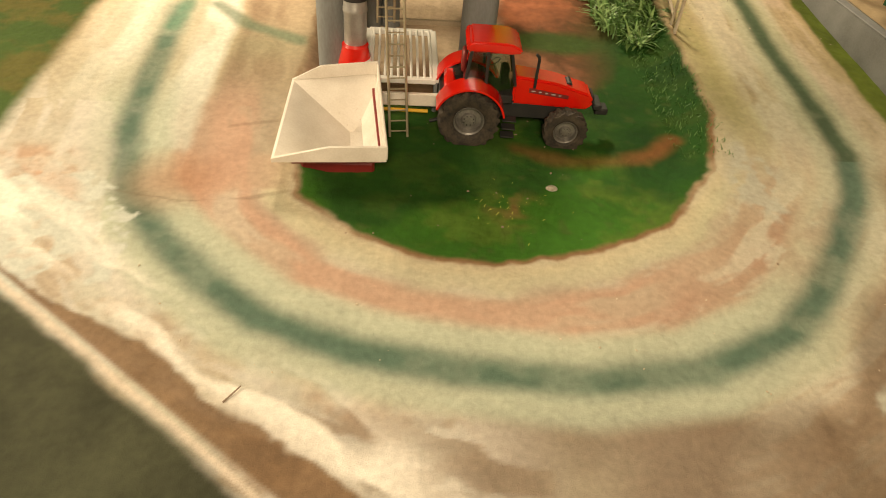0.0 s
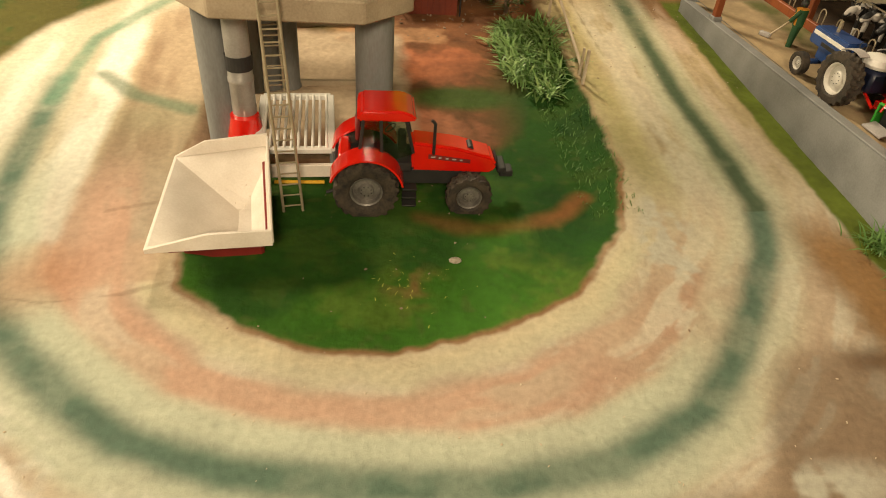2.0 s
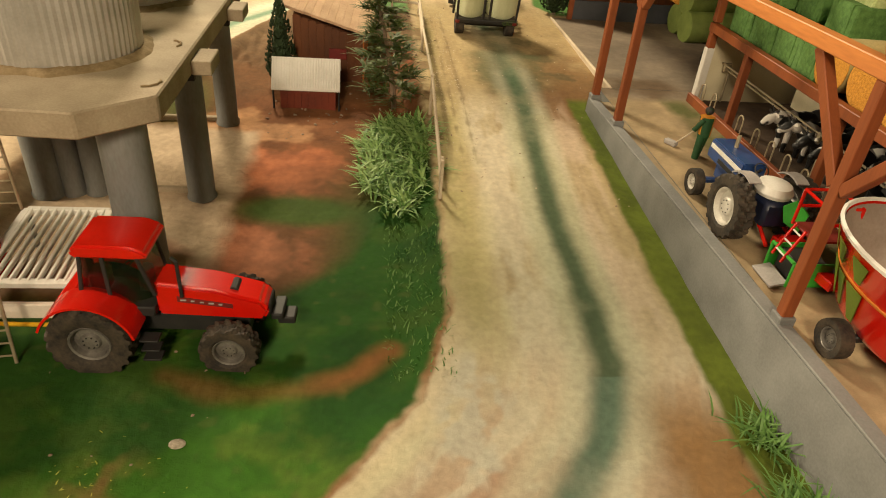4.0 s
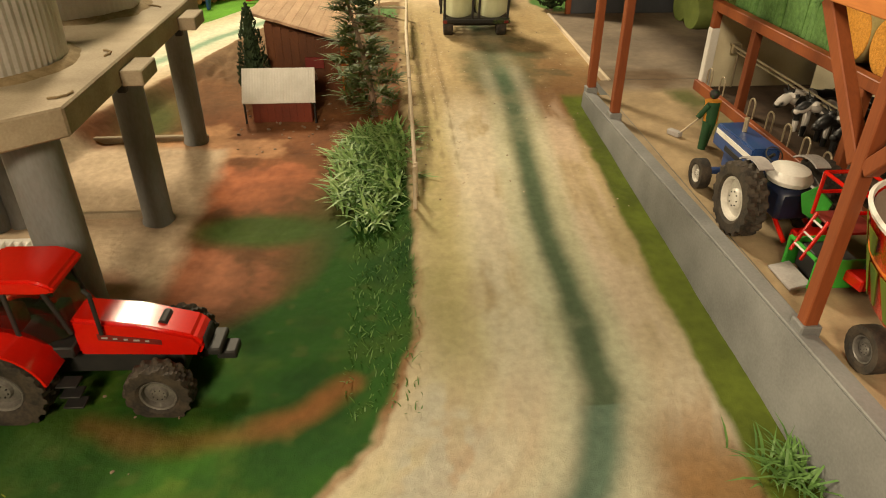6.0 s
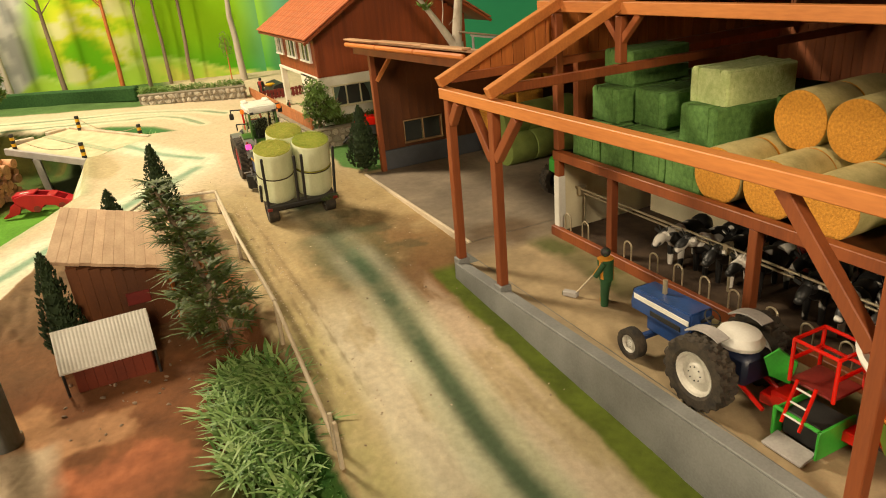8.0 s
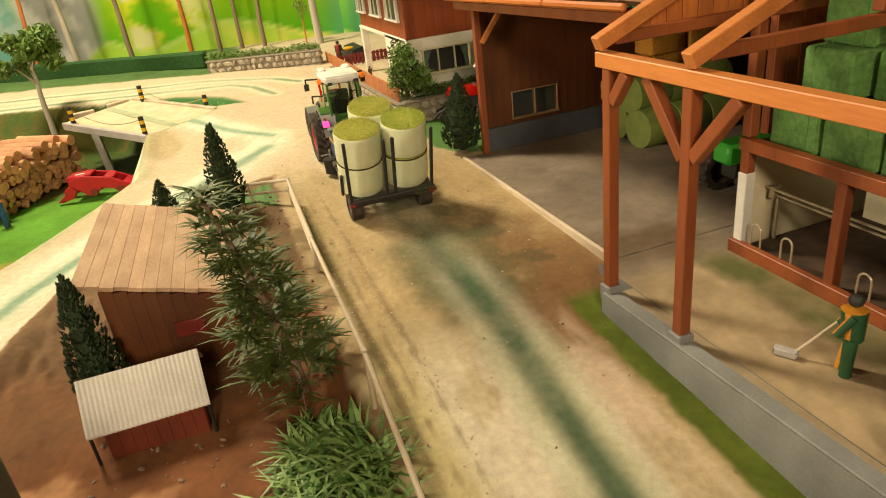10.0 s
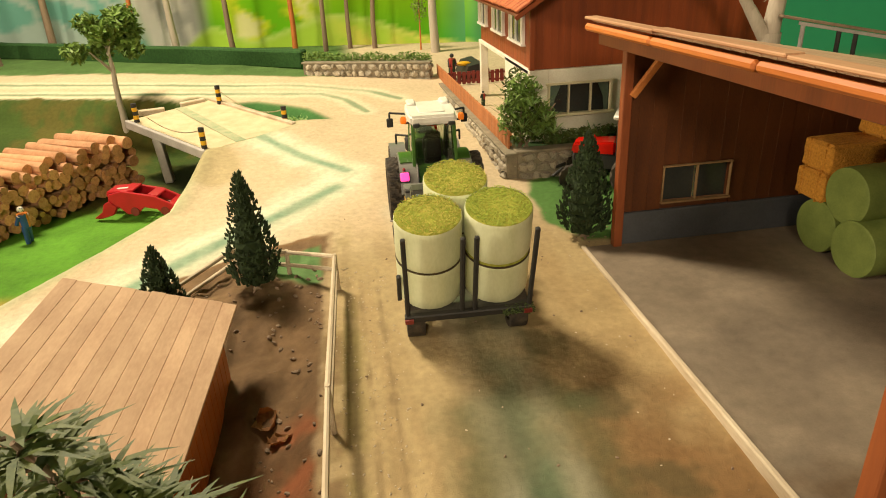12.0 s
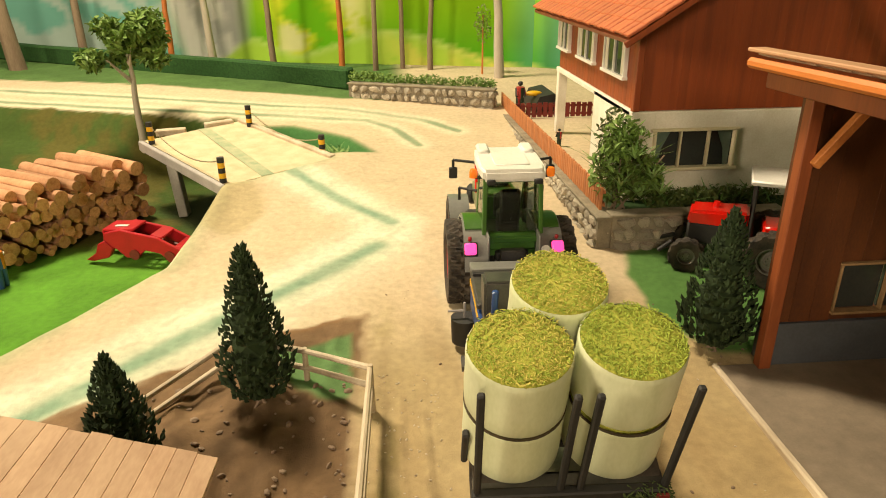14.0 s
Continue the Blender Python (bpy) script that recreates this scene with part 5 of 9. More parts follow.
def silo_tower():
    s = thing("grain_silo_tower", "grey silo platform on round columns carrying corrugated steel silos", "silo")
    for x, y, r in ((0.088, 0.61, 0.0165), (0.1, 0.746, 0.0123), (0.098, 0.902, 0.0115), (-0.036, 0.748, 0.0145), (-0.014, 0.749, 0.0100), (0.006, 0.75, 0.0100), (-0.05, 0.632, 0.0135),
                    (-0.05, 0.9, 0.0115)):
        z = zat(x, y) - 0.002
        top = 0.142
        bm = B()
        lathe(bm, [(r * 1.12, z), (r * 1.1, z + 0.004), (r, z + 0.006), (r, top)], 24, Matrix.Translation((x, y, 0)), close=True)
        part("column", bm, COLUMN, s, smooth=True)
    for y in (0.706, 0.862):
        bm = B()
        box(bm, (0.1265, y, 0.1475), (0.0152, 0.034, 0.011), bevel=0.0008)
        part("bracket", bm, PLATFORM, s, "dusty slab bracket beside the platform")
        bm = B()
        box(bm, (0.117, y - 0.012, 0.1395), (0.006, 0.006, 0.006), bevel=0.0006)
        part("clip", bm, BLACK, s, "small dark clip under the slab edge")
    bm = B()
    prism(bm, [(-0.086, 0.632), (-0.04, 0.573), (0.078, 0.5645), (0.119, 0.598), (0.119, 0.924), (-0.086, 0.924)], 0.142, 0.160)
    bmesh.ops.bevel(bm, geom=bm.edges[:], offset=0.0012, segments=1, affect="EDGES")
    part("platform", bm, PLATFORM, s, "dusty chamfered grey platform slab")
    for y in (0.688, 0.852):
        bm = B()
        seg = 144
        rings = []
        for z in (0.16, 0.182, 0.184, 0.212, 0.214, 0.227, 0.229, 0.244):
            rings.append([bm.verts.new(((0.0565 + (0.0006 if k % 2 else 0) + (0.0008 if 0.181 < z < 0.185 or 0.211 < z < 0.215 else 0)) * math.cos(2 * math.pi * k / seg) + 0.028,
                                        (0.0565 + (0.0006 if k % 2 else 0)) * math.sin(2 * math.pi * k / seg) + y, z)) for k in range(seg)])
        for lo, hi in zip(rings, rings[1:]):
            for k in range(seg):
                bm.faces.new((lo[k], lo[(k + 1) % seg], hi[(k + 1) % seg], hi[k]))
        top = bm.verts.new((0.028, y, 0.262))
        for k in range(seg):
            bm.faces.new((rings[-1][k], rings[-1][(k + 1) % seg], top))
        silo = part("silo_shell", bm, STEEL, s, "corrugated pale steel silo wall")
        bm = B()
        lathe(bm, [(0.066, 0.1598), (0.064, 0.1606), (0.0605, 0.1622), (0.0565, 0.1632)], 72, Matrix.Translation((0.028, y, 0)))
        for v in bm.verts:
            n_ = noise.noise(v.co * 55)
            v.co.x += (v.co.x - 0.028) * 0.09 * n_
            v.co.y += (v.co.y - y) * 0.09 * n_
            v.co.z += 0.0012 * max(0.0, noise.noise(v.co * 90)) if v.co.z > 0.16 else 0
        part("dirt_skirt", bm, SILODIRT, silo, "brown dirt heaped round the silo foot", smooth=True)
    # discharge pipe with red cone
    bm = B()
    lathe(bm, [(0.0105, 0.045), (0.0105, 0.075), (0.0112, 0.076), (0.0112, 0.079), (0.0105, 0.08), (0.0105, 0.142)], 24, Matrix.Translation((-0.026, 0.61, 0)))
    pipe = part("discharge_pipe", bm, shade("galvanised_pipe", (0.42, 0.4, 0.37), (0.3, 0.28, 0.25), 50, 0.35, metal=0.4), s, "pale grey discharge pipe", smooth=True)
    bm = B()
    lathe(bm, [(0.0115, 0.087), (0.0115, 0.1)], 24, Matrix.Translation((-0.026, 0.61, 0)))
    part("band", bm, BLACK, pipe, "black pipe band")
    bm = B()
    lathe(bm, [(0.017, 0.014), (0.0165, 0.027), (0.0125, 0.043), (0.0125, 0.046)], 24, Matrix.Translation((-0.026, 0.605, 0)), close=True)
    part("outlet_cone", bm, REDPAINT, s, "red outlet cone", smooth=True)
    for k, (cx, cy) in enumerate(((0.105, 0.612), (0.108, 0.70), (0.104, 0.855))):
        bm = B()
        p = Vector((cx, cy, 0.1606))
        a = 0.4 + k
        for i in range(7):
            q = p + Vector((0.0028 * math.cos(a), 0.0028 * math.sin(a), 0))
            tube(bm, p, q, 0.0008, seg=6)
            p, a = q, a + (0.9 if i % 2 else -0.35)
        part("dirt_crumb", bm, SILODIRT, s, "crumb of brown dirt on the slab")
    # edge railing of the platform
    pts = [(-0.083, 0.634), (-0.04, 0.579)]
    for k, (x, y) in enumerate(pts):
        bm = B()
        tube(bm, (x, y, 0.159), (x, y, 0.197), 0.0011, seg=8)
        part("rail_post", bm, ALUMIN, s)
    for z in (0.176, 0.194):
        bm = B()
        tube(bm, (*pts[0], z), (*pts[1], z), 0.001, seg=8)
        part("hand_rail", bm, ALUMIN, s)
    return s


silo_tower()


def ladder(a, b, label, n):
    o = thing("ladder", label, "ladder")
    a, b = Vector(a), Vector(b)
    side = Vector((0.0078, 0.001, 0))
    for s in (-1, 1):
        bm = B()
        tube(bm, a + side * s, b + side * s * 0.9, 0.0012, seg=8)
        part("side_rail", bm, ALUMIN, o)
    for k in range(n):
        c = a + (b - a) * ((k + 0.6) / n)
        bm = B()
        tube(bm, c - side, c + side, 0.0007, seg=6)
        part("rung", bm, ALUMIN, o)


ladder((0.016, 0.523, zat(0.016, 0.523)), (0.0055, 0.56, 0.194), "thin pale metal ladder leaning on the silo platform", 21)
ladder((0.002, 0.608, 0.067), (0.002, 0.606, 0.1385), "short upright metal ladder hanging under the silo platform", 8)

# ---- little sheds ----


def small_shed():
    s = thing("small_shed", "little red-brown shed with white corrugated roof", "shed")
    z = zat(0.185, 0.945) - 0.002
    bm = B()
    prism(bm, [(0.946, z), (0.985, z), (0.985, 0.05), (0.964, 0.066), (0.946, 0.04)], 0.152, 0.217, axis=0)
    part("wall", bm, BROWNRED, s)
    for k in range(8):
        bm = B()
        box(bm, (0.1565 + k * 0.008, 0.9452, (z + 0.041) / 2), (0.0079, 0.002, 0.041 - z), bevel=0.00012)
        part("board", bm, BROWNRED, s)
    bm = B()
    n = 52
    lo, hi = [], []
    for k in range(n + 1):
        x = 0.1425 + k * 0.0795 / n
        dz = 0.00045 if k % 2 else 0
        for y, zz in ((0.9405, 0.0395), (0.9635, 0.0705)):
            lo.append(bm.verts.new((x, y, zz + dz)))
            hi.append(bm.verts.new((x, y, zz + dz + 0.0014)))
    for k in range(n):
        a, b, c, d = 2 * k, 2 * k + 1, 2 * k + 3, 2 * k + 2
        bm.faces.new((hi[a], hi[d], hi[c], hi[b]))
        bm.faces.new((lo[a], lo[b], lo[c], lo[d]))
        bm.faces.new((lo[a], lo[d], hi[d], hi[a]))
        bm.faces.new((lo[b], hi[b], hi[c], lo[c]))
    part("roof", bm, WHITEPL, s, "white corrugated sheet roof")
    bm = B()
    beam(bm, (0.182, 0.9635, 0.0713), (0.182, 0.99, 0.05), 0.0795, 0.0016, 0)
    part("roof", bm, WHITEPL, s, "white rear roof sheet")
    for x in (0.1445, 0.2205):
        bm = B()
        tube(bm, (x, 0.9425, z), (x, 0.9425, 0.041), 0.0012, seg=8)
        part("corner_post", bm, BLACK, s)
    return s


small_shed()


def board_shed():
    s = thing("board_shed", "brown wooden shed with pale plank roof", "shed")
    z = 0.03
    rot = -2.5
    m = pose(0.208, 1.095, -0.005, 0, 0, rot)
    s.matrix_basis = m
    bm = B()
    prism(bm, [(-0.042, z - 0.02), (0.042, z - 0.02), (0.042, 0.088), (-0.042, 0.112)], -0.072, 0.07, axis=1)
    part("wall_core", bm, PLANK, s)
    for k in range(9):
        u = -0.038 + k * 0.0095
        top = 0.1 - u * 0.29 - 0.001
        bm = B()
        box(bm, (u, -0.0732, (z - 0.01 + top) / 2), (0.00944, 0.0025, top - z + 0.01), bevel=0.0001)
        part("board", bm, PLANK, s)
    for k in range(14):
        v = -0.066 + k * 0.0102
        bm = B()
        box(bm, (0.0432, v, 0.053), (0.0025, 0.0095, 0.066), bevel=0.0004)
        part("board", bm, FASCIA, s)
    bm = B()
    box(bm, (0.012, -0.0755, 0.066), (0.022, 0.002, 0.013), bevel=0.0004)
    part("hatch", bm, DARKRED, s, "dull red hatch board")
    for k in range(12):
        u = -0.054 + (k + 0.5) * 0.108 / 12
        bm = B()
        box(bm, (u, -0.002 - 0.0005 * (k % 3), 0.1105 - 0.29 * u), (0.00935, 0.181 - 0.001 * (k % 2), 0.0032), rot=(0, 16.2, 0), bevel=0.0003)
        part("roof_plank", bm, PALEROOF, s)
    return s


board_shed()

# ---- paddock fence ----


def paddock_fence():
    f = thing("paddock_fence", "weathered wooden rail fence along the road", "fence")
    posts = [(0.324, 0.735, 0.058), (0.324, 0.88, 0.086), (0.327, 1.081, 0.085), (0.333, 1.258, 0.086), (0.292, 1.29, 0.08), (0.245, 1.312, 0.078), (0.203, 1.262, 0.07)]
    for x, y, t in posts:
        bm = B()
        tube(bm, (x, y, zat(x, y) - 0.004), (x, y, t), 0.002, 0.0016, seg=8)
        part("fence_post", bm, FENCEWOOD, f)
    for (x, y, t), (u, v, w) in zip(posts, posts[1:]):
        for dz in ((-0.002, -0.014) if y > 1.0 else (-0.002,)):
            bm = B()
            tube(bm, (x, y, t + dz - (0.018 if y < 0.8 else 0)), (u, v, w + dz), 0.002, 0.0017, seg=8)
            part("rail", bm, FENCEWOOD, f)
    return f


paddock_fence()
bm = B()
box(bm, (0.322, 0.715, (zat(0.322, 0.715) + 0.064) / 2), (0.003, 0.004, 0.064 - zat(0.322, 0.715)), bevel=0.0005)
one("fence_stub", bm, FENCEWOOD, "lone short weathered fence post in the grass edge", "post")

# ---- bridge with striped bollards ----


def bridge():
    b = thing("plank_bridge", "sandy plank bridge with grey weathered edge beam over the gully", "bridge")
    near_a, near_b = Vector((0.046, 1.779, 0.0905)), Vector((0.178, 1.621, 0.0785))
    far_a, far_b = Vector((0.15, 1.85, 0.097)), Vector((0.283, 1.702, 0.0825))
    n = 14
    for k in range(n):
        a, c = near_a.lerp(near_b, (k + 0.5) / n), far_a.lerp(far_b, (k + 0.5) / n)
        bm = B()
        beam(bm, a, c, 0.0151, 0.005, 0.00015)
        part("deck_plank", bm, ROADWOOD, b)
    bm = B()
    low, top = [], []
    for c in (near_a, near_b, far_b, far_a):
        low.append(bm.verts.new(c + Vector((0, 0, 0.0027))))
        top.append(bm.verts.new(c + Vector((0, 0, 0.0042))))
    bm.faces.new(top)
    bm.faces.new(low[::-1])
    for k in range(4):
        bm.faces.new((low[k], low[(k + 1) % 4], top[(k + 1) % 4], top[k]))
    bmesh.ops.recalc_face_normals(bm, faces=bm.faces[:])
    part("sand_coating", bm, ROADWOOD, b, "sandy cream coating over the planks")
    bm = B()
    beam(bm, near_a.lerp(far_a, 0.60) + Vector((0, 0, 0.0042)), near_b.lerp(far_b, 0.36) + Vector((0, 0, 0.0042)), 0.015, 0.0008)
    part("painted_track", bm, TEALTRACK, b, "faded teal painted wheel track")
    for p, q, w, h, mat in ((near_a, near_b, 0.006, 0.012, WEATHERED), (far_a, far_b, 0.008, 0.008, FENCEWOOD)):
        bm = B()
        beam(bm, p + (Vector((-0.0038, -0.0032, -0.0005)) if mat is WEATHERED else Vector((0, 0, 0.004))), q + (Vector((-0.0038, -0.0032, -0.0005)) if mat is WEATHERED else Vector((0, 0, 0.004))), w, h, 0.001)
        part("edge_beam", bm, mat, b)
    for p, q in (((0.052, 1.808, 0.0975), (0.088, 1.815, 0.098)), ((0.109, 1.829, 0.100), (0.141, 1.847, 0.101))):
        bm = B()
        beam(bm, p, q, 0.011, 0.008, 0.001)
        part("kerb_block", bm, FENCEWOOD, b, "pale wooden kerb block")
    for k in (0.3,):
        p = near_a.lerp(near_b, k)
        for off in (Vector((0.004, 0.004, 0)), Vector((0.07, 0.045, 0))):
            bm = B()
            beam(bm, p + off + Vector((0.006, -0.004, -0.075)), p + off + Vector((0, 0, -0.01)), 0.011, 0.017, 0.001)
            part("trestle", bm, WEATHERED, b)
    return b


TEALTRACK = shade("teal_track_paint", (0.25, 0.33, 0.20), (0.46, 0.44, 0.28), 90, 0.9, bump=0.3)
ROADWOOD = shade("sandy_deck", (0.66, 0.55, 0.36), (0.52, 0.41, 0.25), 60, 0.9, bump=0.3)
bridge()


def bollard(x, y, z):
    o = thing("bollard", "yellow and black striped bollard on the bridge", "bollard", Matrix.Translation((x, y, z)), group="bridge bollards")
    for k in range(5):
        bm = B()
        lathe(bm, [(0.0038, k * 0.0056), (0.0038, k * 0.0056 + 0.0055)], 14, close=True)
        part("stripe", bm, YELLOW if k % 2 else BLACK, o, smooth=True)
    return o


for x, y, z in ((0.059, 1.767, 0.0925), (0.172, 1.631, 0.0825), (0.167, 1.826, 0.0985), (0.269, 1.724, 0.0815)):
    bollard(x, y, z)
for a, c in (((0.059, 1.767, 0.117), (0.172, 1.631, 0.107)), ((0.167, 1.826, 0.122), (0.269, 1.724, 0.105))):
    bm = B()
    a, c = Vector(a), Vector(c)
    for k in range(40):
        u = (k + 0.5) / 40
        p = a.lerp(c, u) - Vector((0, 0, 0.016 * 4 * u * (1 - u)))
        box(bm, p, (0.003, 0.0012, 0.0008) if k % 2 else (0.003, 0.0008, 0.0012), rot=(0, 0, -45))
    one("chain", bm, ALUMIN, "grey sagging chain between striped bollards", "chain", group="bridge chains")

# ---- vehicles ----


def tyre_mesh(r, w, rim, lugs, material=None):
    """One connected casting: a carcass whose tread rises in slanted lugs."""
    bm = B()
    h = w / 2
    across = [(rim, -0.72, 0), (rim * 0.6 + r * 0.32, -0.98, 0), (r * 0.86, -1.0, 0.3), (r * 0.93, -0.97, 1), (r * 0.945, -0.8, 1), (r * 0.95, -0.45, 1), (r * 0.95, -0.12, 1), (r * 0.95, 0.12, 1),
              (r * 0.95, 0.45, 1), (r * 0.945, 0.8, 1), (r * 0.93, 0.97, 1), (r * 0.86, 1.0, 0.3), (rim * 0.6 + r * 0.32, 0.98, 0), (rim, 0.72, 0)]
    n = lugs * 7 if lugs else 40
    rings = []
    for k in range(n):
        ring = []
        for rad, u, tread in across:
            a = 2 * math.pi * k / n
            if lugs:
                phase = (k / 7 + (0.5 if u > 0 else 0.0) + 0.75 * (1 - abs(u))) % 1.0
                rad += tread * r * 0.075 * (1.0 if phase < 0.44 else 0.0)
            elif tread == 1 and k % 2:
                rad += r * 0.012
            ring.append(bm.verts.new((u * h, -rad * math.sin(a), rad * math.cos(a))))
        rings.append(ring)
    for k in range(n):
        a, b = rings[k], rings[(k + 1) % n]
        for i in range(len(across) - 1):
            bm.faces.new((a[i], a[i + 1], b[i + 1], b[i]))
    return mesh_of("tyre", bm, material or RUBBER, smooth=True)


def rim_mesh(rim, w, mat, deep=0.25):
    bm = B()
    h = w / 2
    for side in (-1, 1):
        m = pose(0, 0, 0, 0, 90 * side, 0)
        lathe(bm, [(rim * 1.03, h * 0.70), (rim * 1.0, h * 0.8), (rim * 0.90, h * 0.72), (rim * 0.84, h * deep), (rim * 0.5, h * (deep + 0.12)), (rim * 0.42, h * 0.6), (rim * 0.2, h * 0.62), (0.0001, h * 0.64)], 28, m)
    return mesh_of("rim", bm, mat, smooth=True)


WHEELS = {}


def wheel(parent, x, y, r, w, rim_mat, z=None, lugs=18, rim=0.62, side=1):
    key = (round(r, 4), round(w, 4), rim_mat.name, lugs)
    if key not in WHEELS:
        hub = B()
        for k in range(8):
            a = 2 * math.pi * k / 8
            tube(hub, (w * 0.30, r * rim * 0.33 * math.cos(a), r * rim * 0.33 * math.sin(a)), (w * 0.34, r * rim * 0.33 * math.cos(a), r * rim * 0.33 * math.sin(a)), r * 0.02, seg=6)
        WHEELS[key] = (tyre_mesh(r, w, r * rim, lugs), rim_mesh(r * rim, w, rim_mat), mesh_of("hub_bolts", hub, BLACK))
    ty, ri, hb = WHEELS[key]
    t = new("wheel", ty)
    t.parent = parent
    t.matrix_basis = pose(x, y, r if z is None else z, 13 * (1 + x * 30), 0, 0 if side > 0 else 180)
    tagged(t, "dusty black lugged tyre")
    for nm, me in (("rim", ri), ("hub_bolts", hb)):
        o = new(nm, me)
        o.parent = t
    return t


def arc_shell(bm, cy, cz, r, x0, x1, a0, a1, thick=0.0014, n=14, drop=0.0):
    """A mudguard: a curved plate round an axle along x, from angle a0 to a1 (degrees from ahead, upwards)."""
    def ring(k, rad):
        a = radians(a0 + (a1 - a0) * k / n)
        return cy + rad * math.cos(a), cz + rad * math.sin(a)
    rows = []
    for k in range(n + 1):
        (oy, oz), (iy, iz) = ring(k, r + thick), ring(k, r)
        rows.append([bm.verts.new(p) for p in ((x0, oy, oz), (x1, oy, oz - drop), (x1, iy, iz - drop), (x0, iy, iz))])
    for a, b in zip(rows, rows[1:]):
        for k in range(4):
            bm.faces.new((a[k], a[(k + 1) % 4], b[(k + 1) % 4], b[k]))
    bm.faces.new(rows[0][::-1])
    bm.faces.new(rows[-1])


def bars(parent, name, items, mat, r=0.0011, label="", seg=8):
    for a, b in items:
        bm = B()
        tube(bm, a, b, r, seg=seg)
        part(name, bm, mat, parent, label)


def shell(parent, name, c, s, mat, label="", rot=(0, 0, 0), bevel=0.001):
    bm = B()
    box(bm, c, s, rot=rot, bevel=bevel)
    return part(name, bm, mat, parent, label, smooth=True)


def pane(parent, corners, mat=None):
    """A thin sheet of cab glass between four corners."""
    bm = B()
    vs = [bm.verts.new(c) for c in corners]
    f = bm.faces.new(vs)
    ex = bmesh.ops.extrude_face_region(bm, geom=[f])
    nv = f.normal.copy() if f.normal.length else Vector((0, 0, 1))
    f.normal_update()
    bmesh.ops.translate(bm, vec=f.normal * 0.0006, verts=[v for v in ex["geom"] if isinstance(v, bmesh.types.BMVert)])
    return part("window", bm, mat or CABGLASS, parent, "clear cab glass")


def green_tractor(m):
    t = thing("green_tractor", "green toy tractor with white cab roof and lit pink tail lamps", "tractor", m)
    for x, s in ((-0.0365, -1), (0.0365, 1)):
        wheel(t, x, 0.0, 0.0315, 0.0205, RIMRED, lugs=20, rim=0.6, side=s)
        wheel(t, x * 0.85, 0.0915, 0.0235, 0.0165, RIMRED, lugs=18, rim=0.58, side=s)
    shell(t, "chassis", (0, 0.045, 0.030), (0.02, 0.115, 0.018), BLACK)
    shell(t, "rear_axle", (0, 0, 0.0315), (0.046, 0.016, 0.016), BLACK)
    shell(t, "front_axle", (0, 0.0915, 0.0235), (0.046, 0.008, 0.007), BLACK)
    bm = B()
    prism(bm, [(0.036, 0.037), (0.118, 0.037), (0.124, 0.046), (0.120, 0.056), (0.085, 0.066), (0.036, 0.071)], -0.0145, 0.0145, axis=0)
    bmesh.ops.bevel(bm, geom=bm.edges[:], offset=0.002, segments=2, affect="EDGES")
    hood = part("hood", bm, GREENPAINT, t, "green bonnet", smooth=True)
    shell(hood, "grille", (0, 0.1235, 0.0465), (0.02, 0.003, 0.014), BLACK, "black grille")
    shell(hood, "hood_panel", (0, 0.074, 0.0693), (0.017, 0.03, 0.002), BLACK, "black bonnet inset", rot=(-6.5, 0, 0), bevel=0.0005)
    for k in range(5):
        shell(hood, "louvre", (0, 0.094 + k * 0.005, 0.0645 - k * 0.0013), (0.018, 0.0014, 0.0012), GREENPAINT, rot=(-16, 0, 0), bevel=0.0003)
    # cab
    shell(t, "cab_floor", (0, 0.012, 0.046), (0.038, 0.056, 0.008), GREENPAINT, "green cab base")
    shell(t, "rear_panel", (0, -0.0165, 0.0545), (0.036, 0.006, 0.014), GREENPAINT, "green panel below the rear window", bevel=0.002)
    P = {"rl": ((-0.0205, -0.0185, 0.056), (-0.0195, -0.0135, 0.100)), "rr": ((0.0205, -0.0185, 0.056), (0.0195, -0.0135, 0.100)),
         "ml": ((-0.0225, 0.012, 0.050), (-0.0205, 0.010, 0.100)), "mr": ((0.0225, 0.012, 0.050), (0.0205, 0.010, 0.100)),
         "fl": ((-0.016, 0.040, 0.056), (-0.0185, 0.034, 0.100)), "fr": ((0.016, 0.040, 0.056), (0.0185, 0.034, 0.100))}
    for k, (a, b) in P.items():
        bm = B()
        beam(bm, a, b, 0.0032 if k[0] == "r" else 0.0022, 0.004 if k[0] == "r" else 0.003, 0.0006)
        part("cab_pillar", bm, GREENPAINT, t)
    for a, b in ((P["rl"][0], P["rr"][0]), (P["rl"][1], P["rr"][1])):
        bm = B()
        beam(bm, a, b, 0.0035, 0.004, 0.0006)
        part("window_bar", bm, GREENPAINT, t)
    for a, b in (("rl", "rr"), ("rl", "ml"), ("ml", "fl"), ("mr", "rr"), ("fr", "mr"), ("fl", "fr")):
        pane(t, (P[a][0], P[b][0], P[b][1], P[a][1]))
    shell(t, "seat", (0, 0.006, 0.060), (0.016, 0.014, 0.018), BLACK, "black driver seat", bevel=0.002)
    shell(t, "seat_back", (0, -0.003, 0.076), (0.015, 0.005, 0.026), BLACK, "dark seat back", bevel=0.002)
    shell(t, "dashboard", (0, 0.031, 0.064), (0.014, 0.007, 0.018), BLACK, bevel=0.001)
    bm = B()
    lathe(bm, [(0.0052, -0.0005), (0.006, 0), (0.0052, 0.0005)], 18, pose(0, 0.023, 0.074, 35, 0, 0))
    part("steering_wheel", bm, BLACK, t)
    bm = B()
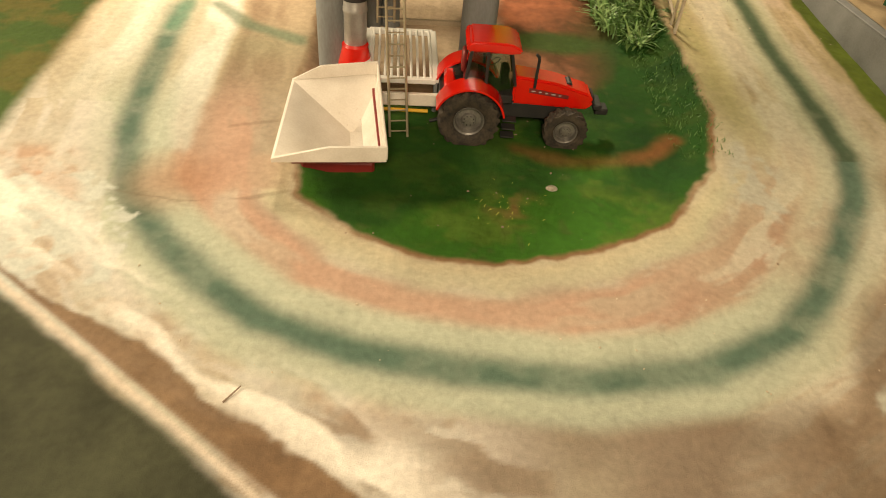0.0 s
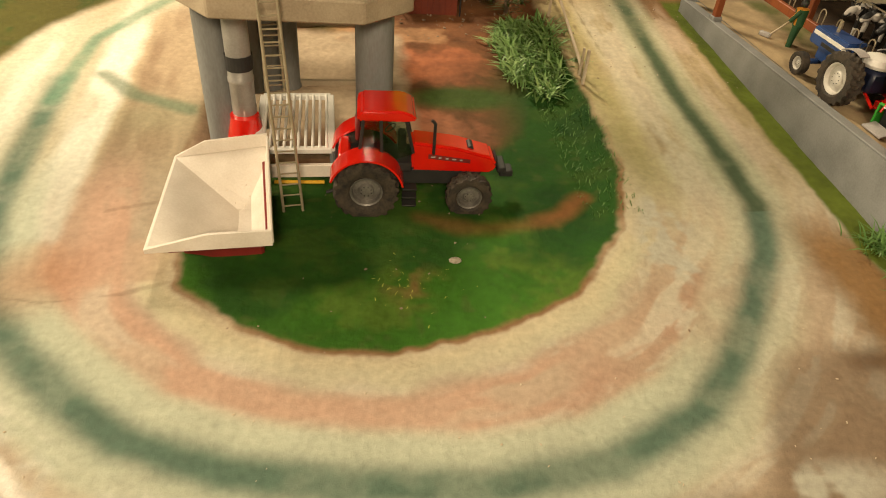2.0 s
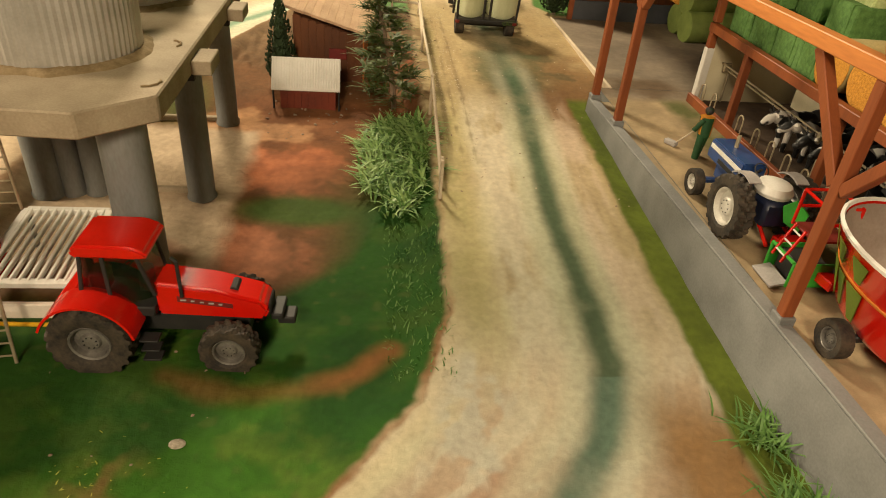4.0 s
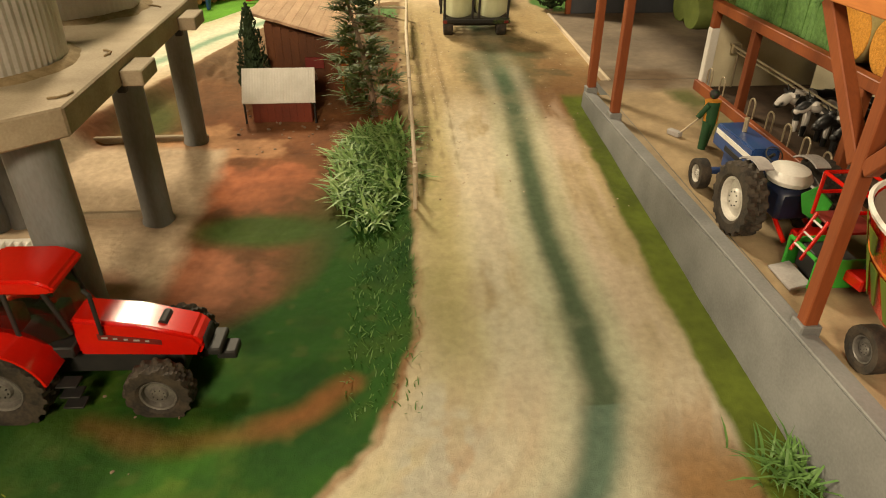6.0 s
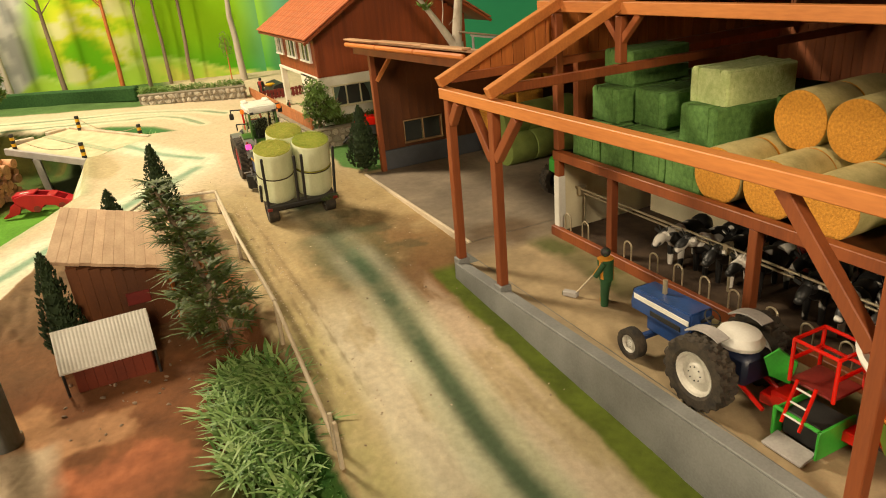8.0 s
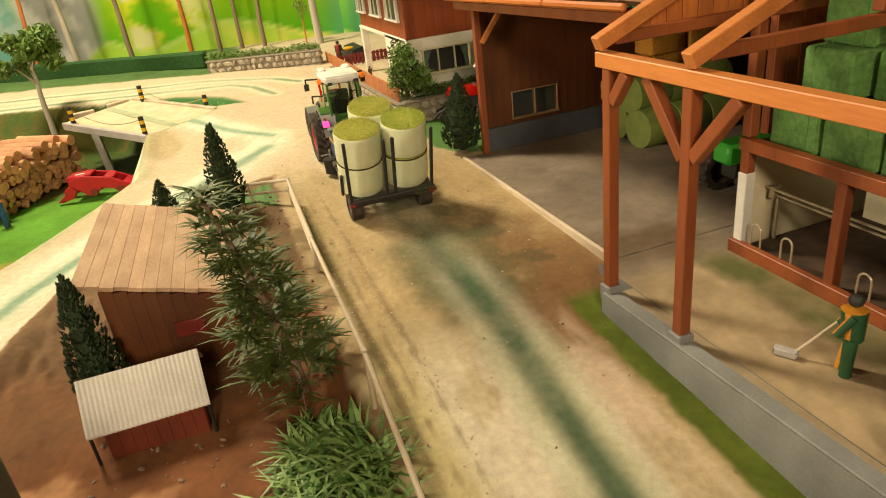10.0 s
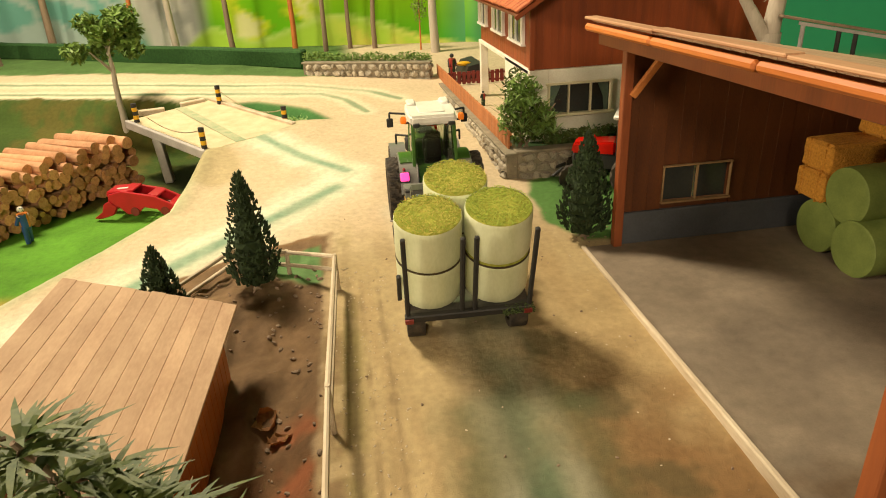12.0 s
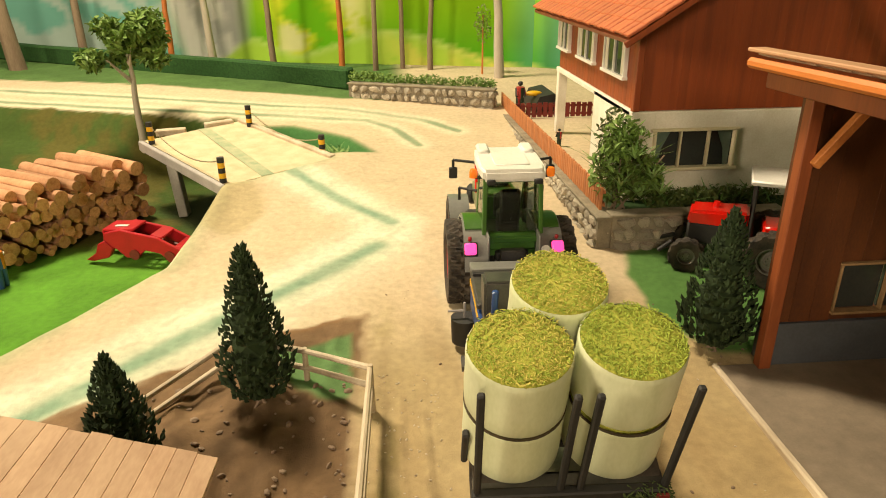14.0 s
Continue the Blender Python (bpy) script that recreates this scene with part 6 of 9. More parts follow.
    prism(bm, [(-0.0215, -0.020), (0.0215, -0.020), (0.0235, -0.006), (0.0235, 0.024), (0.0215, 0.041), (0.013, 0.043), (0.009, 0.039), (-0.009, 0.039), (-0.013, 0.043), (-0.0215, 0.041), (-0.0235, 0.024), (-0.0235, -0.006)], 0.0995, 0.1085)
    bmesh.ops.bevel(bm, geom=bm.edges[:], offset=0.0022, segments=2, affect="EDGES")
    roof = part("roof", bm, WHITEPL, t, "bright white cab roof", smooth=True)
    shell(roof, "roof_hatch", (0, 0.006, 0.1085), (0.025, 0.03, 0.0016), WHITEPL, bevel=0.0006)
    for x in (-1, 1):
        shell(roof, "roof_pod", (x * 0.0165, 0.031, 0.109), (0.009, 0.02, 0.004), WHITEPL, bevel=0.0015)
        shell(t, "work_lamp", (x * 0.0165, -0.0215, 0.1005), (0.006, 0.003, 0.0035), BLACK, bevel=0.0006)
        bars(t, "beacon_stalk", [((x * 0.021, -0.008, 0.1), (x * 0.0265, -0.008, 0.1))], BLACK, 0.0011)
        bm = B()
        lathe(bm, [(0.0028, -0.0025), (0.003, 0.0015), (0.0022, 0.0035), (0.0001, 0.004)], 14, Matrix.Translation((x * 0.0275, -0.008, 0.1025)))
        part("beacon", bm, ORANGE, t, "orange beacon", smooth=True)
        bars(t, "mirror_arm", [((x * 0.02, 0.036, 0.097), (x * 0.038, 0.041, 0.098)), ((x * 0.038, 0.041, 0.098), (x * 0.038, 0.041, 0.09)), ((x * 0.02, 0.034, 0.075), (x * 0.033, 0.042, 0.075)), ((x * 0.033, 0.042, 0.075), (x * 0.033, 0.042, 0.065))], BLACK, 0.0011)
        shell(t, "mirror", (x * 0.038, 0.0405, 0.088), (0.0065, 0.0025, 0.009), BLACK, "black wing mirror", bevel=0.0007)
        shell(t, "air_box", (x * 0.0215, 0.041, 0.043), (0.011, 0.03, 0.018), BLACK, bevel=0.002)
        for k in range(3):
            shell(t, "step", (x * 0.028, 0.036, 0.018 + 0.009 * k), (0.010, 0.014, 0.0015), BLACK, bevel=0.0004)
        # rear mudguards, two-tone, with lit lamps
        bm = B()
        arc_shell(bm, 0, 0.0315, 0.0335, x * 0.0185, x * 0.0352, 18, 168, thick=0.0018)
        fen = part("rear_fender", bm, GREYFENDER, t, "grey rear mudguard", smooth=True)
        bm = B()
        arc_shell(bm, 0, 0.0315, 0.0350, x * 0.0183, x * 0.034, 30, 116, thick=0.0014)
        part("fender_cover", bm, GREENPAINT, fen, "green mudguard cover", smooth=True)
        shell(fen, "fender_side", (x * 0.0182, -0.004, 0.053), (0.0016, 0.052, 0.02), GREYFENDER, bevel=0.0005)
        a = radians(142)
        c = (x * 0.031, 0.0352 * math.cos(a), 0.0315 + 0.0352 * math.sin(a))
        shell(fen, "lamp_housing", c, (0.0105, 0.0105, 0.003), BLACK, rot=(52, 0, 0), bevel=0.0008)
        shell(fen, "tail_lamp", (c[0], c[1] - 0.0014, c[2] + 0.001), (0.0085, 0.0085, 0.0034), TAIL, "lit pink tail lamp", rot=(52, 0, 0), bevel=0.001)
        shell(fen, "lamp_knob", (c[0], c[1] + 0.0045, c[2] + 0.0062), (0.0026, 0.0026, 0.004), RIMRED, rot=(30, 0, 0), bevel=0.0008)
        bm = B()
        arc_shell(bm, 0.0915, 0.0235, 0.0255, x * 0.0215, x * 0.0385, 40, 150, thick=0.0014)
        part("front_fender", bm, GREYFENDER, t, "dark grey front mudguard", smooth=True)
        bars(t, "guard_rail", [((x * 0.014, 0.088, 0.054), (x * 0.014, 0.094, 0.082))], REDPAINT, 0.0016, "red guard frame")
        bars(t, "lower_link", [((x * 0.012, -0.012, 0.020), (x * 0.014, -0.036, 0.013))], WEATHERED, 0.0016, "worn grey lower link")
        bars(t, "lift_rod", [((x * 0.011, -0.02, 0.041), (x * 0.0135, -0.029, 0.016))], WEATHERED, 0.0011)
    bars(t, "guard_rail", [((-0.014, 0.094, 0.082), (0.014, 0.094, 0.082)), ((-0.014, 0.091, 0.068), (0.014, 0.091, 0.068))], REDPAINT, 0.0014, "red guard frame")
    shell(t, "front_weight", (0, 0.135, 0.036), (0.036, 0.012, 0.018), BLACK, "black front weight", bevel=0.003)
    shell(t, "hitch_block", (0, -0.0165, 0.035), (0.024, 0.010, 0.024), BLACK, bevel=0.001)
    shell(t, "valve_block", (0, -0.022, 0.045), (0.018, 0.006, 0.010), DUSTBLACK, bevel=0.0008)
    bars(t, "top_link", [((0, -0.02, 0.037), (0.002, -0.034, 0.033))], WEATHERED, 0.0016)
    bars(t, "hitch_frame", [((-0.008, -0.022, 0.024), (0.008, -0.022, 0.024)), ((-0.008, -0.022, 0.024), (-0.008, -0.018, 0.038)), ((0.008, -0.022, 0.024), (0.008, -0.018, 0.038))], WEATHERED, 0.001)
    bars(t, "exhaust", [((0.0205, 0.046, 0.055), (0.0205, 0.046, 0.105))], BLACK, 0.0022)
    bm = B()
    lathe(bm, [(0.0001, 0), (0.0034, 0), (0.0034, 0.0008), (0.0001, 0.0008)], 16, pose(0.0222, -0.0308, 0.0525, 55, 0, 0))
    part("speed_disc", bm, WHITEPL, t, "round white speed disc")
    return t


def bale_trailer(m):
    t = thing("bale_trailer", "blue bale trailer with dusty black lidded box and stake rack", "trailer", m)
    for x, s in ((-0.037, -1), (0.037, 1)):
        wheel(t, x, -0.036, 0.0165, 0.013, RIMGREY, lugs=0, rim=0.55, side=s)
    shell(t, "axle", (0, -0.036, 0.0165), (0.066, 0.006, 0.006), BLACK)
    for x in (-1, 1):
        bm = B()
        beam(bm, (x * 0.028, -0.03, 0.034), (x * 0.028, 0.119, 0.036), 0.004, 0.009)
        part("side_member", bm, BLUEPAINT, t, "blue steel side member")
    tilt = pose(0, -0.004, 0.036, 14, 0, 0)
    for y in (-0.045, -0.02, 0.005, 0.03):
        bm = B()
        box(bm, (0, y, 0.0), (0.088, 0.008, 0.004), m=tilt)
        part("deck_bar", bm, DUSTBLACK, t, "dusty black deck bar")
    for x in (-0.04, -0.012, 0.012, 0.04):
        bm = B()
        box(bm, (x, -0.008, -0.0022), (0.005, 0.082, 0.004), m=tilt)
        part("deck_bar", bm, DUSTBLACK, t, "dusty black deck bar")
    bm = B()
    box(bm, (0, -0.05, 0.0), (0.09, 0.005, 0.006), bevel=0.0008, m=tilt)
    rear = part("rear_beam", bm, BLACK, t, "black rear cross beam")
    for x in (-0.042, 0.042):
        bm = B()
        box(bm, (x, -0.0536, 0.0), (0.006, 0.0015, 0.004), bevel=0.0003, m=tilt)
        part("reflector", bm, DARKRED, rear, "small dark red reflector")
    for x, h in ((-0.0425, 0.071), (-0.0045, 0.068), (0.0045, 0.068), (0.0435, 0.071)):
        a, b = tilt @ Vector((x, -0.049, 0.002)), tilt @ Vector((x * 1.02, -0.0495, h))
        bm = B()
        beam(bm, a, b, 0.0032, 0.0034, 0.0008)
        part("stake", bm, BLACK, t, "black rear stake")
    for x in (-0.047,):
        a, b = tilt @ Vector((x, -0.03, 0.0)), tilt @ Vector((x, -0.034, 0.026))
        bm = B()
        beam(bm, a, b, 0.003, 0.004, 0.0008)
        part("stake", bm, BLACK, t)
    for x in (-0.024, 0.024):
        bm = B()
        beam(bm, (x, 0.051, 0.036), (x, 0.043, 0.078), 0.0035, 0.0035, 0.0008)
        part("front_stake", bm, BLUEPAINT, t, "blue front stake")
    bm = B()
    prism(bm, [(0.054, 0.031), (0.119, 0.027), (0.119, 0.054), (0.054, 0.05)], -0.031, 0.031, axis=0)
    bmesh.ops.bevel(bm, geom=bm.edges[:], offset=0.0008, segments=1, affect="EDGES")
    body = part("box_body", bm, BLUEPAINT, t, "blue box body")
    for x in (-1, 1):
        bm = B()
        prism(bm, [(0.068, 0.0465), (0.117, 0.043), (0.117, 0.0485), (0.063, 0.05)], x * 0.0312, x * 0.0316, axis=0)
        stripe = part("stripe", bm, YELLOW, body, "yellow stripe with worn lettering")
        bm = B()
        for k, w in enumerate((0.003, 0.0016, 0.003, 0.0016, 0.0024, 0.003, 0.0016, 0.003, 0.0024)):
            box(bm, (x * 0.0319, 0.079 + k * 0.0038, 0.0467 - k * 0.0002), (0.0003, w, 0.0022))
        part("lettering", bm, BLUEPAINT, stripe)
    shell(t, "lid", (0, 0.0935, 0.0545), (0.0635, 0.053, 0.0045), DUSTBLACK, "dusty black flat lid", bevel=0.001)
    shell(t, "lid_edge", (0, 0.1145, 0.0575), (0.0635, 0.0115, 0.003), GREYFENDER, "dusty grey front lid strip", bevel=0.0006)
    shell(t, "lid_ridge", (0, 0.104, 0.0575), (0.062, 0.002, 0.0025), BLACK, bevel=0.0004)
    bm = B()
    prism(bm, [(0.052, 0.048), (0.0745, 0.052), (0.071, 0.0765), (0.054, 0.0775)], -0.029, 0.029, axis=0)
    bmesh.ops.bevel(bm, geom=bm.edges[:], offset=0.0014, segments=2, affect="EDGES")
    part("raised_box", bm, DUSTBLACK, t, "black raised box")
    for x in (-0.024, 0.024):
        shell(t, "latch", (x, 0.0765, 0.0585), (0.003, 0.002, 0.005), WEATHERED, bevel=0.0004)
    for x in (0.036, -0.036):
        bm = B()
        tube(bm, (x, 0.106, 0.007), (x, 0.106, 0.025), 0.0085, 0.009, seg=20)
        jack = part("jack_pot", bm, BLACK, t, "round black support foot", smooth=True)
        bars(jack, "jack_handle", [((x, 0.106, 0.025), (x, 0.106, 0.036)), ((x, 0.106, 0.03), (x * 1.3, 0.106, 0.03))], WEATHERED, 0.0009)
    bm = B()
    beam(bm, (0, 0.115, 0.033), (0, 0.156, 0.024), 0.008, 0.006)
    part("drawbar", bm, BLUEPAINT, t, "blue drawbar")
    for x in (-0.006, 0.006):
        pts = [Vector((x, 0.119, 0.045)), Vector((x * 1.5, 0.128, 0.052)), Vector((x * 1.2, 0.143, 0.047)), Vector((x, 0.156, 0.041))]
        bars(t, "hose", list(zip(pts, pts[1:])), BLACK, 0.0009)
    bm = B()
    rng = random.Random(8)
    for k in range(200):
        c = tilt @ Vector((rng.uniform(0.024, 0.046), -0.051 + rng.uniform(-0.003, 0.003), rng.uniform(-0.003, 0.003)))
        box(bm, c, (0.0005, 0.003, 0.0006), rot=(rng.uniform(-50, 50), rng.uniform(-50, 50), rng.uniform(0, 180)))
    part("hay_clump", bm, MOSS, rear, "green hay caught on the rear beam")
    return t, tilt


def chaff(r, n, seed, mats):
    """A loose disc of cut straw: many small flakes heaped on a bale's end."""
    rng = random.Random(seed)
    out = []
    for mat in mats:
        bm = B()
        for k in range(n):
            d, a = r * math.sqrt(rng.random()) * 0.97, rng.uniform(0, 2 * math.pi)
            m = Matrix.Translation((d * math.cos(a), d * math.sin(a), rng.uniform(0.0, 0.001))) @ pose(0, 0, 0, rng.uniform(-20, 20), rng.uniform(-20, 20), rng.uniform(0, 360))
            l, w = rng.uniform(0.0009, 0.0027), rng.uniform(0.0003, 0.0006)
            vs = [bm.verts.new(m @ Vector(p)) for p in ((-l / 2, -w / 2, 0), (l / 2, -w / 2, 0.0002), (l / 2, w / 2, 0), (-l / 2, w / 2, 0.0003))]
            bm.faces.new(vs)
        out.append((mat, bm))
    return out


def wrapped_bale(m, top, seed, mats):
    r, h = 0.0231, 0.0328
    bm = B()
    lathe(bm, [(r * 0.97, 0), (r * 1.0, 0.0015), (r * 1.012, h * 0.3), (r * 1.0, h * 0.6), (r * 1.006, h * 0.9), (r, h - 0.001), (r * 0.975, h)], 44)
    bm.faces.new([v for v in bm.verts][:44][::-1])
    b = one("wrapped_bale", bm, WRAP, "pale green wrapped round bale topped with cut silage" if top else "pale green wrapped round bale", "bale", m, "bales on the trailer", smooth=True)
    bm = B()
    lathe(bm, [(r * 0.975, h - 0.0008), (r * 0.9, h + 0.0004), (r * 0.5, h + 0.001), (0.0001, h + 0.0012)], 44)
    part("bale_end", bm, SILAGE, b, "yellow-green cut end", smooth=True)
    if top:
        for mat, cb in chaff(r, 900, seed, mats):
            bmesh.ops.translate(cb, vec=(0, 0, h + 0.0006), verts=cb.verts[:])
            part("chaff", cb, mat, b, "loose cut straw flakes")
    else:
        bm = B()
        lathe(bm, [(r * 0.98, h - 0.0003), (r * 1.012, h), (r * 1.012, h + 0.0009), (r * 0.98, h + 0.0012)], 44)
        part("seam_band", bm, SEAM, b, "dark dirty band at the seam")
    return b


RIG = pose(0.4265, 1.214, zat(0.42, 1.214) - 0.0005, 1.4, 0, -2.0)
trailer, DECK = bale_trailer(RIG)
green_tractor(RIG @ pose(0.002, 0.177, 0.0015, 0, 0, 0.8))
for k, (x, y, lift) in enumerate(((-0.0243, -0.023, 0.0), (0.0238, -0.023, 0.002), (0.0, 0.0175, 0.0))):
    for lvl in (0, 1):
        wrapped_bale(RIG @ DECK @ Matrix.Translation((x, y, 0.0022 + lift * lvl + lvl * 0.0338)) @ pose(0, 0, 0, 0, 0, 50 * k), lvl == 1, 20 + k,
                     (CHAFF_Y, CHAFF_G) if k != 1 else (CHAFF_G, CHAFF_G))


def red_tractor(m):
    t = thing("red_tractor", "glossy red toy tractor with black tyres parked on the lawn", "tractor", m)
    for x, s in ((-0.0285, -1), (0.0285, 1)):
        wheel(t, x, 0.0, 0.0268, 0.018, RIMGREY, lugs=18, rim=0.5, side=s)
        wheel(t, x * 0.95, 0.087, 0.0195, 0.0135, RIMGREY, lugs=16, rim=0.55, side=s)
    shell(t, "chassis", (0, 0.045, 0.026), (0.018, 0.105, 0.015), BLACK)
    shell(t, "front_axle", (0, 0.087, 0.0195), (0.045, 0.007, 0.006), BLACK)
    shell(t, "rear_axle", (0, 0.0, 0.0275), (0.042, 0.014, 0.014), BLACK)
    bm = B()
    prism(bm, [(0.038, 0.034), (0.108, 0.032), (0.112, 0.04), (0.107, 0.0475), (0.075, 0.0565), (0.038, 0.061)], -0.0125, 0.0125, axis=0)
    bmesh.ops.bevel(bm, geom=bm.edges[:], offset=0.0022, segments=2, affect="EDGES")
    hood = part("hood", bm, REDPAINT, t, "glossy red sloping bonnet", smooth=True)
    for x in (-1, 1):
        bm = B()
        prism(bm, [(0.052, 0.0462), (0.088, 0.042), (0.088, 0.0455), (0.052, 0.0508)], x * 0.0126, x * 0.0129, axis=0)
        band = part("side_band", bm, DARKRED, hood, "black side band with worn lettering")
        bm = B()
        for k in range(5):
            box(bm, (x * 0.01305, 0.056 + 0.006 * k, 0.0479 - 0.0007 * k), (0.0003, 0.0024 if k % 3 else 0.0036, 0.0011))
        part("lettering", bm, WEATHERED, band)
    shell(hood, "grille", (0, 0.1115, 0.039), (0.018, 0.002, 0.01), BLACK)
    shell(t, "headlamp_bar", (0, 0.1165, 0.034), (0.022, 0.008, 0.005), BLACK)
    shell(t, "front_hitch", (0, 0.122, 0.028), (0.014, 0.012, 0.006), BLACK)
    P = {"rl": ((-0.0185, -0.006, 0.05), (-0.0175, -0.002, 0.084)), "rr": ((0.0185, -0.006, 0.05), (0.0175, -0.002, 0.084)),
         "ml": ((-0.0195, 0.013, 0.045), (-0.0185, 0.012, 0.084)), "mr": ((0.0195, 0.013, 0.045), (0.0185, 0.012, 0.084)),
         "fl": ((-0.014, 0.039, 0.052), (-0.0165, 0.032, 0.084)), "fr": ((0.014, 0.039, 0.052), (0.0165, 0.032, 0.084))}
    for k, (a, b) in P.items():
        bm = B()
        beam(bm, a, b, 0.0022, 0.0026, 0.0005)
        part("cab_pillar", bm, BLACK, t)
    for a, b in (("rl", "rr"), ("rl", "ml"), ("ml", "fl"), ("mr", "rr"), ("fr", "mr"), ("fl", "fr")):
        pane(t, (P[a][0], P[b][0], P[b][1], P[a][1]))
    shell(t, "cab_floor", (0, 0.012, 0.04), (0.034, 0.052, 0.008), BLACK)
    shell(t, "seat", (0, 0.0, 0.055), (0.014, 0.012, 0.016), DARKRED, "dull red seat", bevel=0.002)
    shell(t, "seat_back", (0, -0.007, 0.068), (0.013, 0.004, 0.02), DARKRED, bevel=0.0015)
    shell(t, "dashboard", (0, 0.03, 0.057), (0.012, 0.007, 0.016), BLACK)
    bm = B()
    lathe(bm, [(0.005, -0.0005), (0.0058, 0), (0.005, 0.0005)], 18, pose(0, 0.02, 0.068, 35, 0, 0))
    part("steering_wheel", bm, BLACK, t)
    bm = B()
    prism(bm, [(-0.006, 0.083), (0.033, 0.083), (0.041, 0.0845), (0.039, 0.0885), (0.03, 0.0925), (-0.003, 0.0925), (-0.0075, 0.088)], -0.0195, 0.0195, axis=0)
    bmesh.ops.bevel(bm, geom=bm.edges[:], offset=0.0016, segments=2, affect="EDGES")
    part("roof", bm, REDPAINT, t, "glossy red cab roof", smooth=True)
    shell(t, "rear_cover", (0, -0.018, 0.044), (0.034, 0.01, 0.014), REDPAINT, "red rear cover", bevel=0.002)
    for x in (-1, 1):
        bm = B()
        arc_shell(bm, 0, 0.0275, 0.0298, x * 0.016, x * 0.0385, 12, 160, thick=0.0016)
        part("fender", bm, REDPAINT, t, "glossy red mudguard", smooth=True)
        for k in range(3):
            shell(t, "step", (x * 0.027, 0.036, 0.011 + 0.008 * k), (0.010, 0.012, 0.0014), BLACK, bevel=0.0004)
        bars(t, "lower_link", [((x * 0.011, -0.012, 0.018), (x * 0.013, -0.034, 0.012))], BLACK, 0.0016)
    shell(t, "hitch_block", (0, -0.02, 0.03), (0.022, 0.014, 0.02), BLACK, bevel=0.001)
    bars(t, "exhaust", [((0.0145, 0.056, 0.052), (0.0145, 0.056, 0.080)), ((0.0145, 0.056, 0.08), (0.0145, 0.053, 0.083))], BLACK, 0.0013)
    bm = B()
    tube(bm, (-0.006, 0.088, 0.052), (0.006, 0.088, 0.052), 0.003, seg=10)
    part("air_cap", bm, BLACK, hood)
    return t


red_tractor(pose(0.078, 0.552, zat(0.1, 0.54) - 0.004, 0, 0, -92.5))


def blue_tractor(m):
    t = thing("blue_tractor", "old blue toy tractor with white wheels and grey bonnet stripe", "tractor", m)
    for x, s in ((-0.027, -1), (0.027, 1)):
        wheel(t, x, 0.0, 0.0255, 0.0145, WHITEWHEEL, lugs=18, rim=0.6, side=s)
        wheel(t, x * 0.9, 0.068, 0.0125, 0.0085, WHITEWHEEL, lugs=0, rim=0.55, side=s)
    shell(t, "engine", (0, 0.035, 0.024), (0.014, 0.075, 0.014), BLUEPAINT, "blue engine block")
    shell(t, "front_axle", (0, 0.068, 0.0145), (0.042, 0.005, 0.005), BLUEPAINT)
    bm = B()
    prism(bm, [(0.026, 0.03), (0.086, 0.03), (0.087, 0.036), (0.084, 0.048), (0.026, 0.05)], -0.0105, 0.0105, axis=0)
    bmesh.ops.bevel(bm, geom=bm.edges[:], offset=0.0012, segments=2, affect="EDGES")
    hood = part("hood", bm, BLUEPAINT, t, "dusty blue bonnet", smooth=True)
    for x in (-1, 1):
        shell(hood, "side_stripe", (x * 0.0108, 0.055, 0.0425), (0.0006, 0.055, 0.004), WHITEPL, "white side stripe", bevel=0.0001)
        shell(hood, "louvre", (x * 0.0108, 0.05, 0.035), (0.0008, 0.03, 0.004), BLACK, bevel=0.0002)
        bm = B()
        arc_shell(bm, 0, 0.0255, 0.0275, x * 0.0145, x * 0.0245, 52, 112, thick=0.0012)
        part("fender", bm, WEATHERED, t, "worn pale mudguard", smooth=True)
    shell(hood, "grille", (0, 0.0868, 0.039), (0.016, 0.002, 0.014), BLACK)
    bars(t, "exhaust", [((0, 0.062, 0.049), (0, 0.062, 0.06))], ALUMIN, 0.0018)
    bm = B()
    lathe(bm, [(0.0055, -0.0005), (0.0063, 0), (0.0055, 0.0005)], 18, pose(0, 0.017, 0.05, 40, 0, 0))
    part("steering_wheel", bm, BLACK, t)
    bars(t, "steering_column", [((0, 0.017, 0.05), (0, 0.026, 0.042))], BLACK, 0.0012)
    bm = B()
    lathe(bm, [(0.0135, 0), (0.0145, 0.003), (0.012, 0.008), (0.006, 0.0105), (0.0001, 0.011)], 24, pose(0, -0.006, 0.042, 0, 0, 0) @ Matrix.Diagonal((1.0, 1.15, 1, 1)))
    part("seat_cover", bm, WHITEPL, t, "white domed seat cover", smooth=True)
    shell(t, "rear_body", (0, -0.006, 0.03), (0.026, 0.034, 0.022), BLUEDARK, "dark blue rear body", bevel=0.003)
    for x in (-1, 1):
        bars(t, "lower_link", [((x * 0.01, -0.018, 0.02), (x * 0.012, -0.038, 0.013))], REDPAINT, 0.0016, "red lower link")
    return t


WHITEWHEEL = shade("white_wheel", (0.7, 0.68, 0.62), (0.5, 0.47, 0.42), 60, 0.4)
BLUEDARK = shade("dark_blue_paint", (0.012, 0.02, 0.06), (0.008, 0.012, 0.03), 60, 0.4)
blue_tractor(pose(0.569, 0.6115, SLAB_Z, 0, 0, 0))


